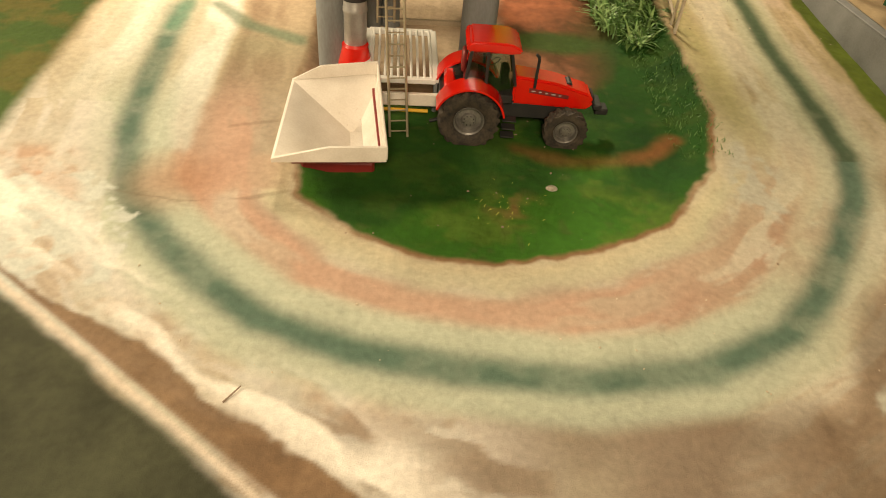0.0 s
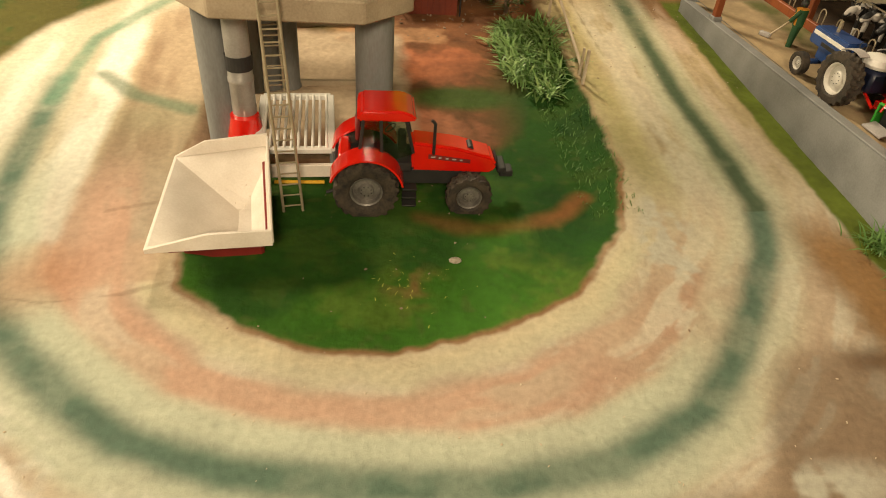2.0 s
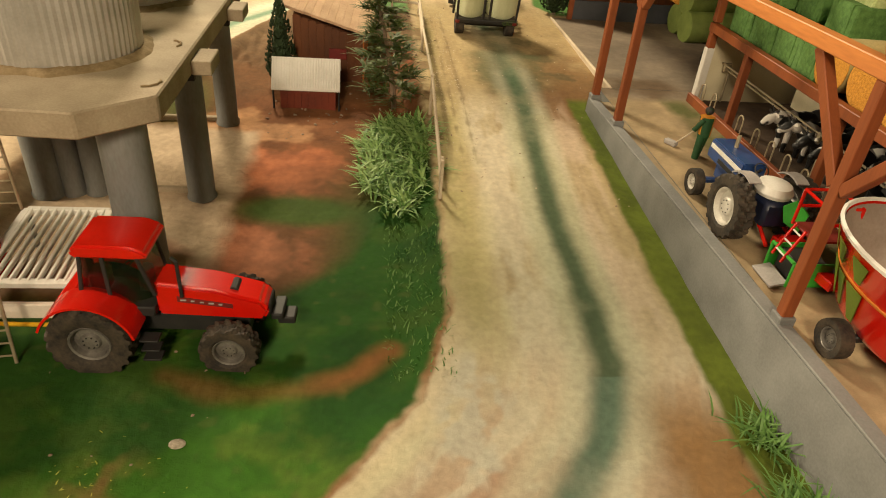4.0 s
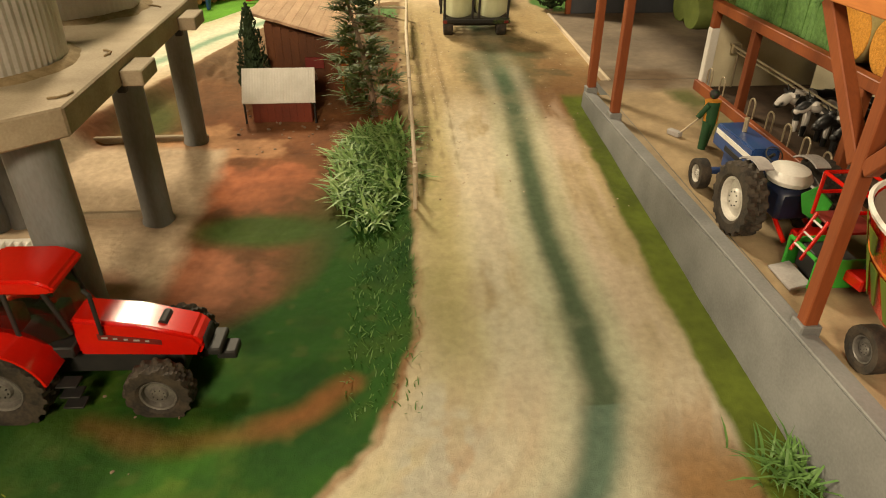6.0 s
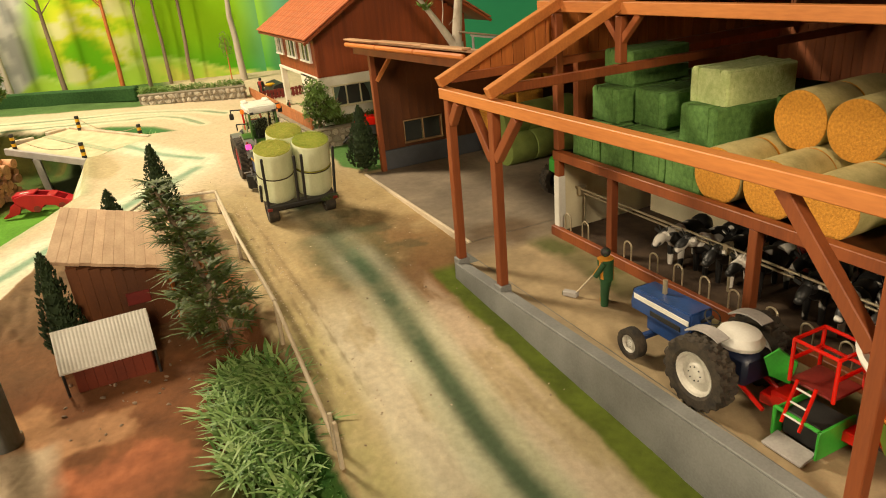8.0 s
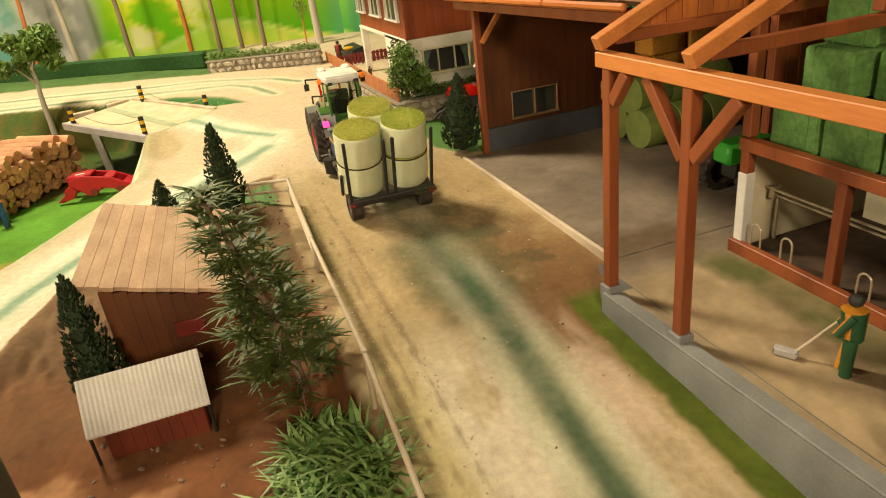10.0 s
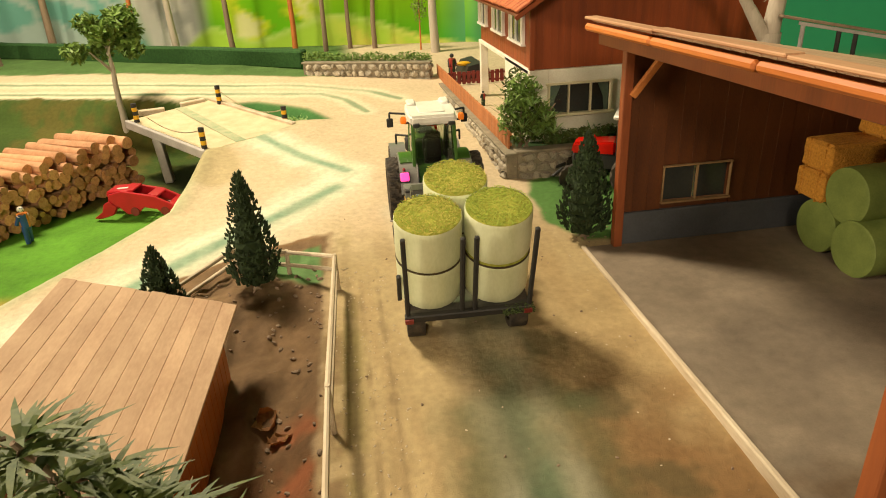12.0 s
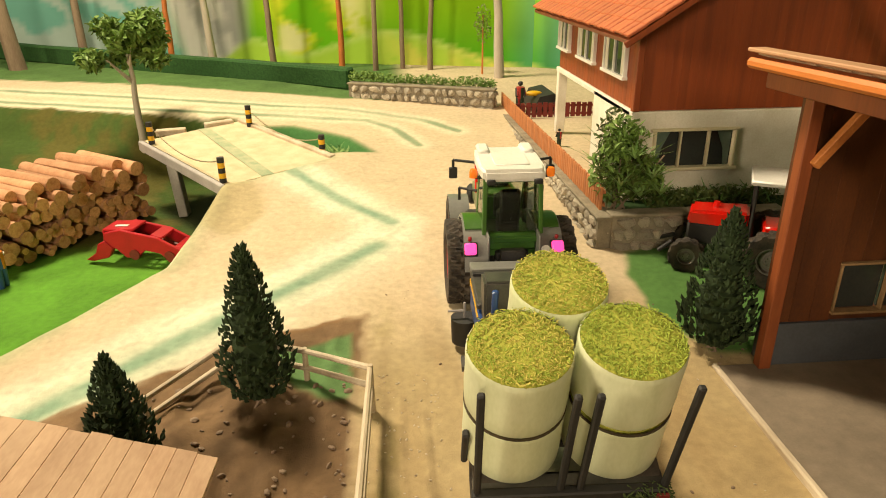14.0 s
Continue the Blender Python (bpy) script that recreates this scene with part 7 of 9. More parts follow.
def mixer_wagon(m):
    t = thing("mixer_wagon", "red feed mixer wagon with green emblem wedges and orange band", "wagon", m)
    bm = B()
    n = 40

    def ring(z, sx, sy):
        return [bm.verts.new((sx * math.cos(2 * math.pi * k / n), sy * math.sin(2 * math.pi * k / n), z)) for k in range(n)]
    rings = [ring(0.014, 0.031, 0.055), ring(0.019, 0.035, 0.061), ring(0.062, 0.046, 0.077), ring(0.063, 0.047, 0.078), ring(0.063, 0.0455, 0.0765), ring(0.022, 0.034, 0.06)]
    for a, b in zip(rings, rings[1:]):
        for k in range(n):
            bm.faces.new((a[k], a[(k + 1) % n], b[(k + 1) % n], b[k]))
    bm.faces.new(rings[0][::-1])
    bm.faces.new(rings[-1])
    tub = part("tub", bm, REDPAINT, t, "glossy red oval tub", smooth=True)
    tub.matrix_basis = Matrix.Translation((0, 0.011, -0.001)) @ Matrix.Diagonal((1.15, 1.03, 1.16, 1))
    bm = B()
    lathe(bm, [(0.74, 0.0225), (0.965, 0.062)], 48, Matrix.Diagonal((0.0465, 0.0775, 1, 1)))
    part("tub_lining", bm, shade("worn_tub_lining", (0.42, 0.36, 0.3), (0.3, 0.25, 0.2), 40, 0.5, metal=0.3), tub, "worn beige inside of the tub", smooth=True)
    bm = B()
    lathe(bm, [(1.0, 0.0625), (1.012, 0.0645), (0.98, 0.0655), (0.965, 0.0635)], 48, Matrix.Diagonal((0.047, 0.078, 1, 1)))
    part("tub_rim", bm, WHITEPL, tub, "pale worn rim", smooth=True)
    bm = B()
    lathe(bm, [(0.985, 0.0415), (1.0, 0.0428), (0.99, 0.0445)], 48, Matrix.Diagonal((0.0415, 0.0705, 1, 1)))
    part("tub_band", bm, ORANGE2, tub, "orange band")
    for a, w, z0, z1 in ((138, 0.010, 0.046, 0.058), (140, 0.016, 0.021, 0.041), (152, 0.012, 0.046, 0.057), (155, 0.009, 0.022, 0.041), (170, 0.014, 0.021, 0.041), (172, 0.012, 0.046, 0.058)):
        f_ = lambda z: (z - 0.019) / 0.043
        s = lambda z: 0.035 + 0.011 * f_(z)
        s2 = lambda z: 0.061 + 0.016 * f_(z)
        bm = B()
        c = radians(a)
        vs = []
        for z, ww in ((z0, w * 0.35), (z1, w)):
            for sg in (-1, 1):
                b = c + sg * ww / 2 / 0.055
                vs.append((1.012 * s(z) * math.cos(b), 1.012 * s2(z) * math.sin(b), z))
        q = [bm.verts.new(vs[k]) for k in (0, 1, 3, 2)]
        f = bm.faces.new(q)
        ex = bmesh.ops.extrude_face_region(bm, geom=[f])
        bmesh.ops.translate(bm, vec=(-0.0006, 0, 0), verts=[v for v in ex["geom"] if isinstance(v, bmesh.types.BMVert)])
        part("emblem_wedge", bm, GREENFLAT, tub, "dull green wedge emblem")
    for x in (-0.046, 0.046):
        wheel(t, x * 1.1, 0.0155, 0.0135, 0.01, RIMGREY, lugs=0, rim=0.55, side=1 if x > 0 else -1)
    shell(t, "axle", (0, 0.0155, 0.0135), (0.095, 0.005, 0.005), BLACK)
    shell(t, "underframe", (0, 0.03, 0.013), (0.03, 0.12, 0.006), BLACK)
    # green discharge chute with black lining ahead of the tub
    for y in (0.084, 0.113):
        shell(t, "chute_side", (-0.0275, y, 0.013), (0.032, 0.0018, 0.02), BRIGHTGREEN, "bright green chute plate", bevel=0.0005)
    shell(t, "chute_lining", (-0.0245, 0.0985, 0.0115), (0.024, 0.027, 0.017), BLACK)
    shell(t, "chute_lip", (-0.0465, 0.0985, 0.0035), (0.014, 0.027, 0.002), WEATHERED, rot=(0, -12, 0), bevel=0.0004)
    bars(t, "chute_rim", [((-0.043, 0.084, 0.0235), (-0.043, 0.113, 0.0235)), ((-0.043, 0.113, 0.0235), (-0.043, 0.113, 0.004))], BRIGHTGREEN, 0.0013)
    bm = B()
    prism(bm, [(0.0, 0.0), (0.012, 0.004), (0.016, 0.016), (0.008, 0.024), (-0.003, 0.016)], -0.001, 0.001, axis=0, m=pose(-0.02, 0.122, 0.026, 0, 0, 40))
    part("guard_plate", bm, BRIGHTGREEN, t, "bright green guard plate")
    # red service platform with tube rails and ladder
    shell(t, "platform_floor", (-0.022, 0.098, 0.041), (0.026, 0.028, 0.0016), DARKRED, "red checker platform floor", bevel=0.0003)
    xs, ys = (-0.035, -0.009), (0.084, 0.112)
    posts = [(x, y) for x in xs for y in ys]
    bars(t, "platform_rail", [((x, y, 0.04), (x, y, 0.068)) for x, y in posts] +
         [((xs[0], ys[0], z), (xs[1], ys[0], z)) for z in (0.068, 0.055)] + [((xs[0], ys[1], z), (xs[1], ys[1], z)) for z in (0.068, 0.055)] +
         [((xs[1], ys[0], z), (xs[1], ys[1], z)) for z in (0.068, 0.055)] + [((xs[0], ys[0], 0.068), (xs[0], ys[1], 0.068))], REDPAINT, 0.0012, "red tube rail")
    for s_ in (-1, 1):
        bars(t, "ladder_rail", [((-0.046, 0.1 + s_ * 0.006, 0.018), (-0.036, 0.1 + s_ * 0.006, 0.044))], REDPAINT, 0.0011)
    bars(t, "ladder_rung", [((-0.0445 + k * 0.0035, 0.094, 0.023 + 0.008 * k), (-0.0445 + k * 0.0035, 0.106, 0.023 + 0.008 * k)) for k in range(3)], WHITEPL, 0.0007)
    bm = B()
    beam(bm, (-0.015, 0.07, 0.013), (-0.024, 0.136, 0.012), 0.012, 0.008, 0.001)
    part("drawbar", bm, REDPAINT, t, "red drawbar")
    shell(t, "gearbox", (-0.02, 0.122, 0.015), (0.018, 0.014, 0.012), REDPAINT, bevel=0.002)
    return t


ORANGE2 = shade("orange_paint", (0.65, 0.2, 0.02), (0.5, 0.14, 0.02), 60, 0.4)
GREENFLAT = shade("dull_green_paint", (0.13, 0.2, 0.02), (0.1, 0.15, 0.015), 60, 0.4)
mixer_wagon(pose(0.597, 0.45, SLAB_Z, 0, 0, 0))

# ---- things in the farmyard ----


def hopper():
    h = thing("intake_hopper", "cream grain intake hopper with dusty funnel and dark red underside", "hopper")
    bl, br, fr, fl = Vector((-0.079, 0.556, 0.033)), Vector((-0.004, 0.565, 0.038)), Vector((0.006, 0.445, 0.028)), Vector((-0.082, 0.441, 0.027))
    rim = [bl, br, fr, fl]
    c = sum(rim, Vector()) / 4
    inner = [p + (c - p) * 0.05 for p in rim]
    low = [Vector((-0.026, 0.512, 0.008)), Vector((-0.008, 0.514, 0.008)), Vector((-0.006, 0.478, 0.006)), Vector((-0.024, 0.476, 0.006))]
    bm = B()
    R, I, L = [[bm.verts.new(p) for p in q] for q in (rim, inner, low)]
    O = [bm.verts.new(p + Vector((0, 0, -0.004))) for p in rim]
    U = [bm.verts.new(p + (c - p) * 0.4 + Vector((0, 0, -0.02))) for p in rim]
    for k in range(4):
        j = (k + 1) % 4
        bm.faces.new((R[k], R[j], I[j], I[k]))
        bm.faces.new((I[k], I[j], L[j], L[k]))
        bm.faces.new((O[j], O[k], U[k], U[j]))
        bm.faces.new((R[j], R[k], O[k], O[j]))
    bm.faces.new(L)
    part("funnel", bm, HOPPER, h, "cream funnel plates")
    for a, b, hh, k0 in ((bl, br, 0.011, 0.34), (fl, fr, 0.010, 0.5)):
        bm = B()
        d = b - a
        n = Vector((d.y, -d.x, 0)).normalized() * 0.0012
        pts = [a, a + d * k0 + Vector((0, 0, hh)), b + Vector((0, 0, hh)), b]
        f, g = [bm.verts.new(p + n) for p in pts], [bm.verts.new(p - n) for p in pts]
        for k in range(4):
            bm.faces.new((f[k], f[(k + 1) % 4], g[(k + 1) % 4], g[k]))
        bm.faces.new(f)
        bm.faces.new(g[::-1])
        part("splash_plate", bm, HOPPER, h, "cream upstand plate")
    bm = B()
    beam(bm, br + Vector((0, 0, 0.004)), fr + Vector((0, 0, 0.003)), 0.002, 0.011, 0.0005)
    part("side_plate", bm, HOPPER, h)
    bm = B()
    beam(bm, fl + Vector((0.014, 0.007, -0.0065)), fr + Vector((-0.004, 0.007, -0.0065)), 0.003, 0.0045, 0.0005)
    beam(bm, fr + Vector((-0.004, 0.007, -0.0065)), br + Vector((-0.004, -0.005, -0.009)), 0.003, 0.0045, 0.0005)
    part("underside_trim", bm, DARKRED, h, "dark red lower trim")
    bm = B()
    box(bm, (-0.034, 0.508, 0.0005), (0.06, 0.08, 0.012), bevel=0.002)
    part("base_box", bm, DARKRED, h, "dark red base")
    bm = B()
    rng = random.Random(5)
    for k in range(26):
        u, v = rng.random() ** 0.4, rng.random()
        a = funnel_spot(inner, low, u, v)
        m = Matrix.Translation(a) @ pose(0, 0, 0, rng.uniform(0, 90), rng.uniform(0, 90), rng.uniform(0, 90))
        box(bm, (0, 0, 0), (0.001, 0.0008, 0.0006), m=m)
    part("grain_spill", bm, GRAIN, h, "white grain dust")
    return h


def funnel_spot(inner, low, u, v):
    """A place on the funnel's right or back plate, u down it and v across."""
    k = 0 if v < 0.5 else 1
    v = (v * 2) % 1
    a = inner[k].lerp(inner[k + 1], 0.3 + 0.6 * v)
    b = low[k].lerp(low[k + 1], v)
    p = a.lerp(b, 0.4 + 0.6 * u)
    return p + Vector((0, 0, 0.0008))


hopper()


def slatted_grid():
    g = thing("slatted_grid", "white slatted feed grid on low grey legs", "grid")
    z0, z1 = 0.030, 0.036
    x0, x1, y0, y1 = -0.014, 0.049, 0.57, 0.66
    for a, b in (((x0, y0), (x1, y0)), ((x0, y1), (x1, y1)), ((x0, y0), (x0, y1)), ((x1, y0), (x1, y1))):
        bm = B()
        beam(bm, (*a, z0 if a[1] == y0 else z1), (*b, z0 if b[1] == y0 else z1), 0.006, 0.005)
        part("frame_bar", bm, WHITEPL, g)
    for k in range(10):
        x = x0 + (k + 0.7) * (x1 - x0) / 10.4
        bm = B()
        beam(bm, (x, y0, z0 + 0.001), (x, y1, z1 + 0.001), 0.0024, 0.004)
        part("slat", bm, WHITEPL, g)
    for x in (x0, x1):
        for y, z in ((y0, z0), (y1, z1)):
            bm = B()
            tube(bm, (x, y, zat(x, y) - 0.002), (x, y, z - 0.002), 0.002, seg=8)
            part("leg", bm, COLUMN, g)
    bm = B()
    box(bm, (0.025, 0.553, 0.02), (0.07, 0.004, 0.012), bevel=0.0006)
    part("apron", bm, HOPPER, g, "beige apron board")
    bars(g, "hydraulic_rod", [((0.0, 0.548, 0.012), (0.042, 0.548, 0.011))], YELLOW, 0.0016, "yellow rod")
    return g


slatted_grid()
bm = B()
box(bm, (0.03, 0.753, zat(0.06, 0.753) + 0.001), (0.15, 0.006, 0.008), bevel=0.001)
box(bm, (0.045, 0.906, zat(0.06, 0.906) + 0.001), (0.13, 0.006, 0.008), bevel=0.001)
one("pad_kerb", bm, PLATFORM, "low dusty kerb around the silo pad", "kerb")


def figure(name, label, m, legs, torso, head, h=0.048, tool=False):
    """A small moulded standing figure, one plain mesh."""
    bm = B()
    made = []

    def add(mat, fn, *args, **kw):
        n = len(bm.faces)
        fn(bm, *args, **kw)
        bm.faces.ensure_lookup_table()
        for f in bm.faces[n:]:
            f.material_index = mat
    s = h / 0.055
    add(0, tube, (-0.004 * s, 0, 0), (-0.003 * s, 0, 0.026 * s), 0.0034 * s, 0.0042 * s)
    add(0, tube, (0.004 * s, 0.004 * s, 0), (0.003 * s, 0, 0.026 * s), 0.0034 * s, 0.0042 * s)
    add(1, tube, (0, 0, 0.024 * s), (0, 0.001, 0.044 * s), 0.0062 * s, 0.0074 * s)
    add(1, tube, (-0.006 * s, 0, 0.042 * s), (-0.008 * s, 0.007 * s, 0.029 * s), 0.0027 * s)
    add(1, tube, (0.006 * s, 0, 0.042 * s), (0.007 * s, 0.008 * s, 0.029 * s), 0.0027 * s)
    n = len(bm.faces)
    bmesh.ops.create_icosphere(bm, subdivisions=2, radius=0.0045 * s, matrix=Matrix.Translation((0, 0.001, 0.05 * s)))
    bm.faces.ensure_lookup_table()
    for f in bm.faces[n:]:
        f.material_index = 2
    if tool:
        add(3, tube, (0.007 * s, 0.009 * s, 0.03 * s), (0.0, 0.03 * s, 0.003), 0.0008)
        add(4, box, (0.0, 0.034 * s, 0.003), (0.006, 0.014, 0.005), bevel=0.0008)
    me = mesh_of(name, bm, legs, smooth=True)
    for mat in (torso, head, FENCEWOOD, WEATHERED):
        me.materials.append(mat)
    ob = tagged(new(name, me), label, "figurine")
    ob.matrix_basis = m
    return ob


figure("farmer_figurine", "small moulded figure in yellow and green holding a broom", pose(0.583, 0.757, SLAB_Z, 0, 0, 30), GREENFIG, ORANGEFIG, BLACK, h=0.054, tool=True)
figure("worker_figurine", "small moulded figure in orange vest beside the log pile", pose(-0.024, 1.543, zat(-0.024, 1.543), 0, 0, 60), BLUEPAINT, ORANGE2, HOPPER, h=0.045)
figure("worker_figurine", "small moulded figure in brown behind the log pile", pose(-0.122, 1.762, zat(-0.122, 1.762), 0, 0, -60), WEATHERED, REDFIG, BLACK, h=0.05)
figure("terrace_figurine", "small moulded figure in red on the terrace wall corner", pose(0.54, 1.9, 0.0935, 0, 0, 180), DARKFIG, REDFIG, BLACK, h=0.045)
figure("terrace_figurine", "small moulded figure in dark red by the terrace fence", pose(0.555, 1.72, zat(0.555, 1.72), 0, 0, 0), DARKFIG, REDFIG, BLACK, h=0.022)


def cow():
    """A moulded toy cow, one plain mesh, facing -x."""
    bm = B()
    for c, size, tilt in (((0, 0, 0.0295), (0.0275, 0.0112, 0.0118), 0), ((-0.015, 0, 0.031), (0.012, 0.0102, 0.012), 0), ((0.018, 0, 0.032), (0.0115, 0.0105, 0.0112), 0), ((-0.027, 0, 0.035), (0.011, 0.0055, 0.0072), -22),
                          ((-0.0385, 0, 0.0335), (0.0092, 0.0046, 0.0052), 32), ((-0.0445, 0, 0.0295), (0.0036, 0.0036, 0.0034), 0)):
        bmesh.ops.create_icosphere(bm, subdivisions=2, radius=1.0, matrix=pose(*c, 0, -tilt, 0) @ Matrix.Diagonal((*size, 1)))
    for x in (-0.016, 0.018):
        for y in (-0.006, 0.006):
            tube(bm, (x, y, 0), (x, y, 0.026), 0.0022, 0.0036, seg=8)
    for y in (-1, 1):
        box(bm, (-0.033, y * 0.0075, 0.039), (0.002, 0.006, 0.003), rot=(y * 20, 0, 0))
        tube(bm, (-0.034, y * 0.003, 0.041), (-0.035, y * 0.0055, 0.046), 0.001, 0.0004, seg=6)
    tube(bm, (0.027, 0, 0.034), (0.03, 0, 0.014), 0.001, 0.0014, seg=6)
    return one("toy_cow", bm, COWHIDE, "black and white toy cow standing in the stall", "toy cow", group="cows in the stall", smooth=True)


first = cow()
first.matrix_basis = pose(0.693, 0.775, 0.0595, 0, 0, 6)
for k, (x, y, a) in enumerate(((0.70, 0.748, -4), (0.698, 0.722, 8), (0.70, 0.692, 0), (0.735, 0.735, 5), (0.702, 0.64, 12), (0.74, 0.66, -8), (0.70, 0.61, 16), (0.705, 0.575, -5), (0.742, 0.60, 4), (0.70, 0.54, 0), (0.70, 0.50, 6))):
    copy_thing(first, pose(x, y, 0.0595, 0, 0, a))

# ---- bales in the loft and the yard ----


def square_bale(size, mat, label, group):
    bm = B()
    box(bm, (0, 0, size[2] / 2), size, bevel=0.0022)
    bmesh.ops.subdivide_edges(bm, edges=bm.edges[:], cuts=2, use_grid_fill=True)
    rng = random.Random(int(size[0] * 1e4) + len(label))
    for v in bm.verts:
        v.co += Vector((rng.uniform(-1, 1), rng.uniform(-1, 1), rng.uniform(-1, 1))) * 0.0005
    b = one("square_bale", bm, mat, label, "bale", group=group, smooth=True)
    for k in (-0.28, 0.28):
        bm = B()
        box(bm, (0, k * size[1], size[2] / 2), (size[0] + 0.0008, 0.0006, size[2] + 0.0008))
        part("twine", bm, mat, b)
    return b


LOFT = 0.143
g = square_bale((0.075, 0.043, 0.034), GREENBALE, "dark green pressed square hay bale in the loft", "square bales in the loft")
g.matrix_basis = pose(0.695, 0.885, LOFT)
for x, y, z in ((0.695, 0.84, 0), (0.697, 0.795, 0), (0.694, 0.75, 0), (0.72, 0.885, 1), (0.735, 0.838, 1), (0.775, 0.80, 1), (0.735, 0.885, 2), (0.775, 0.885, 0), (0.775, 0.84, 0), (0.775, 0.795, 0), (0.775, 0.75, 0),
                (0.80, 0.84, 1), (0.80, 0.885, 1), (0.79, 0.762, 1), (0.694, 0.545, 0), (0.7, 0.5, 0), (0.775, 0.52, 0), (0.70, 0.53, 1), (0.7, 0.45, 0), (0.7, 0.45, 1)):
    copy_thing(g, pose(x, y, LOFT + z * 0.0345, 0, 0, random.uniform(-2, 2)))
lb = square_bale((0.078, 0.045, 0.031), LIGHTBALE, "pale green pressed square hay bale on top of the stack", "square bales in the loft")
lb.matrix_basis = pose(0.737, 0.766, LOFT + 0.0645, 0, 0, -3)
copy_thing(g, pose(0.722, 0.764, LOFT + 0.0325, 0, 0, -1))


def round_bale(end, side, label, group, r=0.0232, length=0.044):
    """A round bale lying along x, its end towards -x."""
    bm = B()
    lathe(bm, [(r * 0.98, -length / 2), (r, -length / 2 + 0.002), (r * 1.01, 0), (r, length / 2 - 0.002), (r * 0.98, length / 2)], 40, pose(0, 0, 0, 0, 90, 0))
    b = one("round_bale", bm, side, label, "bale", group=group, smooth=True)
    for s in (-1, 1):
        bm = B()
        prof = [(r * 0.985, 0.0)]
        for k in range(9):
            prof.append((r * (0.98 - 0.108 * k), 0.0006 + 0.0007 * (k % 2)))
        prof.append((0.0002, 0.001))
        lathe(bm, prof, 40, pose(s * length / 2, 0, 0, 0, 90 * s, 0))
        part("bale_end", bm, end, b, "coiled straw end", smooth=True)
    return b


s = round_bale(STRAW, STRAWWRAP, "orange straw round bale lying in the loft", "straw bales in the loft")
s.matrix_basis = pose(0.678, 0.713, LOFT + 0.0235)
for x, y, z in ((0.724, 0.713, 0), (0.679, 0.665, 0), (0.725, 0.665, 0), (0.677, 0.617, 0), (0.723, 0.617, 0), (0.77, 0.665, 0), (0.77, 0.713, 0), (0.77, 0.617, 0), (0.728, 0.683, 0.0405), (0.726, 0.636, 0.0405), (0.774, 0.683, 0.0405), (0.772, 0.636, 0.0405)):
    copy_thing(s, pose(x, y, LOFT + 0.0235 + z, random.uniform(0, 90), 0, random.uniform(-2, 2)))
w = round_bale(ROUNDGREEN, ROUNDGREEN, "dull green wrapped round bale lying on the yard slab", "wrapped bales in the yard")
w.matrix_basis = pose(0.760, 1.185, SLAB_Z + 0.0218, 0, 0, 4)
for x, y, z in ((0.806, 1.187, 0), (0.763, 1.234, 0), (0.809, 1.235, 0), (0.761, 1.2035, 0.0378), (0.807, 1.206, 0.0378), (0.852, 1.19, 0), (0.853, 1.209, 0.0378)):
    copy_thing(w, pose(x, y, SLAB_Z + 0.0218 + z, random.uniform(0, 90), 0, random.uniform(2, 5)))
ys = square_bale((0.05, 0.036, 0.0245), STRAW, "ochre pressed square straw bale stacked in the shed", "straw bales in the yard")
ys.matrix_basis = pose(0.762, 1.246, SLAB_Z + 0.0432)
for z, x in ((1, 0.764), (0, 0.814), (1, 0.815), (2, 0.812), (2, 0.866)):
    copy_thing(ys, pose(x, 1.246, SLAB_Z + 0.0432 + z * 0.0248, 0, 0, random.uniform(-3, 3)))


def dark_tractor(m):
    t = thing("dark_tractor", "black-tyred green tractor parked in the shaded shed", "tractor", m)
    for x, s_ in ((-0.03, -1), (0.03, 1)):
        wheel(t, x, 0, 0.029, 0.02, BLACK, lugs=18, rim=0.55, side=s_)
        wheel(t, x * 0.9, 0.08, 0.02, 0.015, BLACK, lugs=16, rim=0.55, side=s_)
    shell(t, "chassis", (0, 0.04, 0.03), (0.02, 0.1, 0.018), BLACK)
    shell(t, "hood", (0, 0.07, 0.046), (0.024, 0.06, 0.02), BRIGHTGREEN, "green bonnet", bevel=0.003)
    shell(t, "rear_body", (0, 0.0, 0.05), (0.034, 0.03, 0.02), BLACK, bevel=0.003)
    shell(t, "seat", (0, 0.01, 0.062), (0.014, 0.014, 0.012), BLACK, bevel=0.002)
    return t


dark_tractor(pose(0.80, 1.0, SLAB_Z, 0, 0, 88))

# ---- log pile, implement, yard figures ----


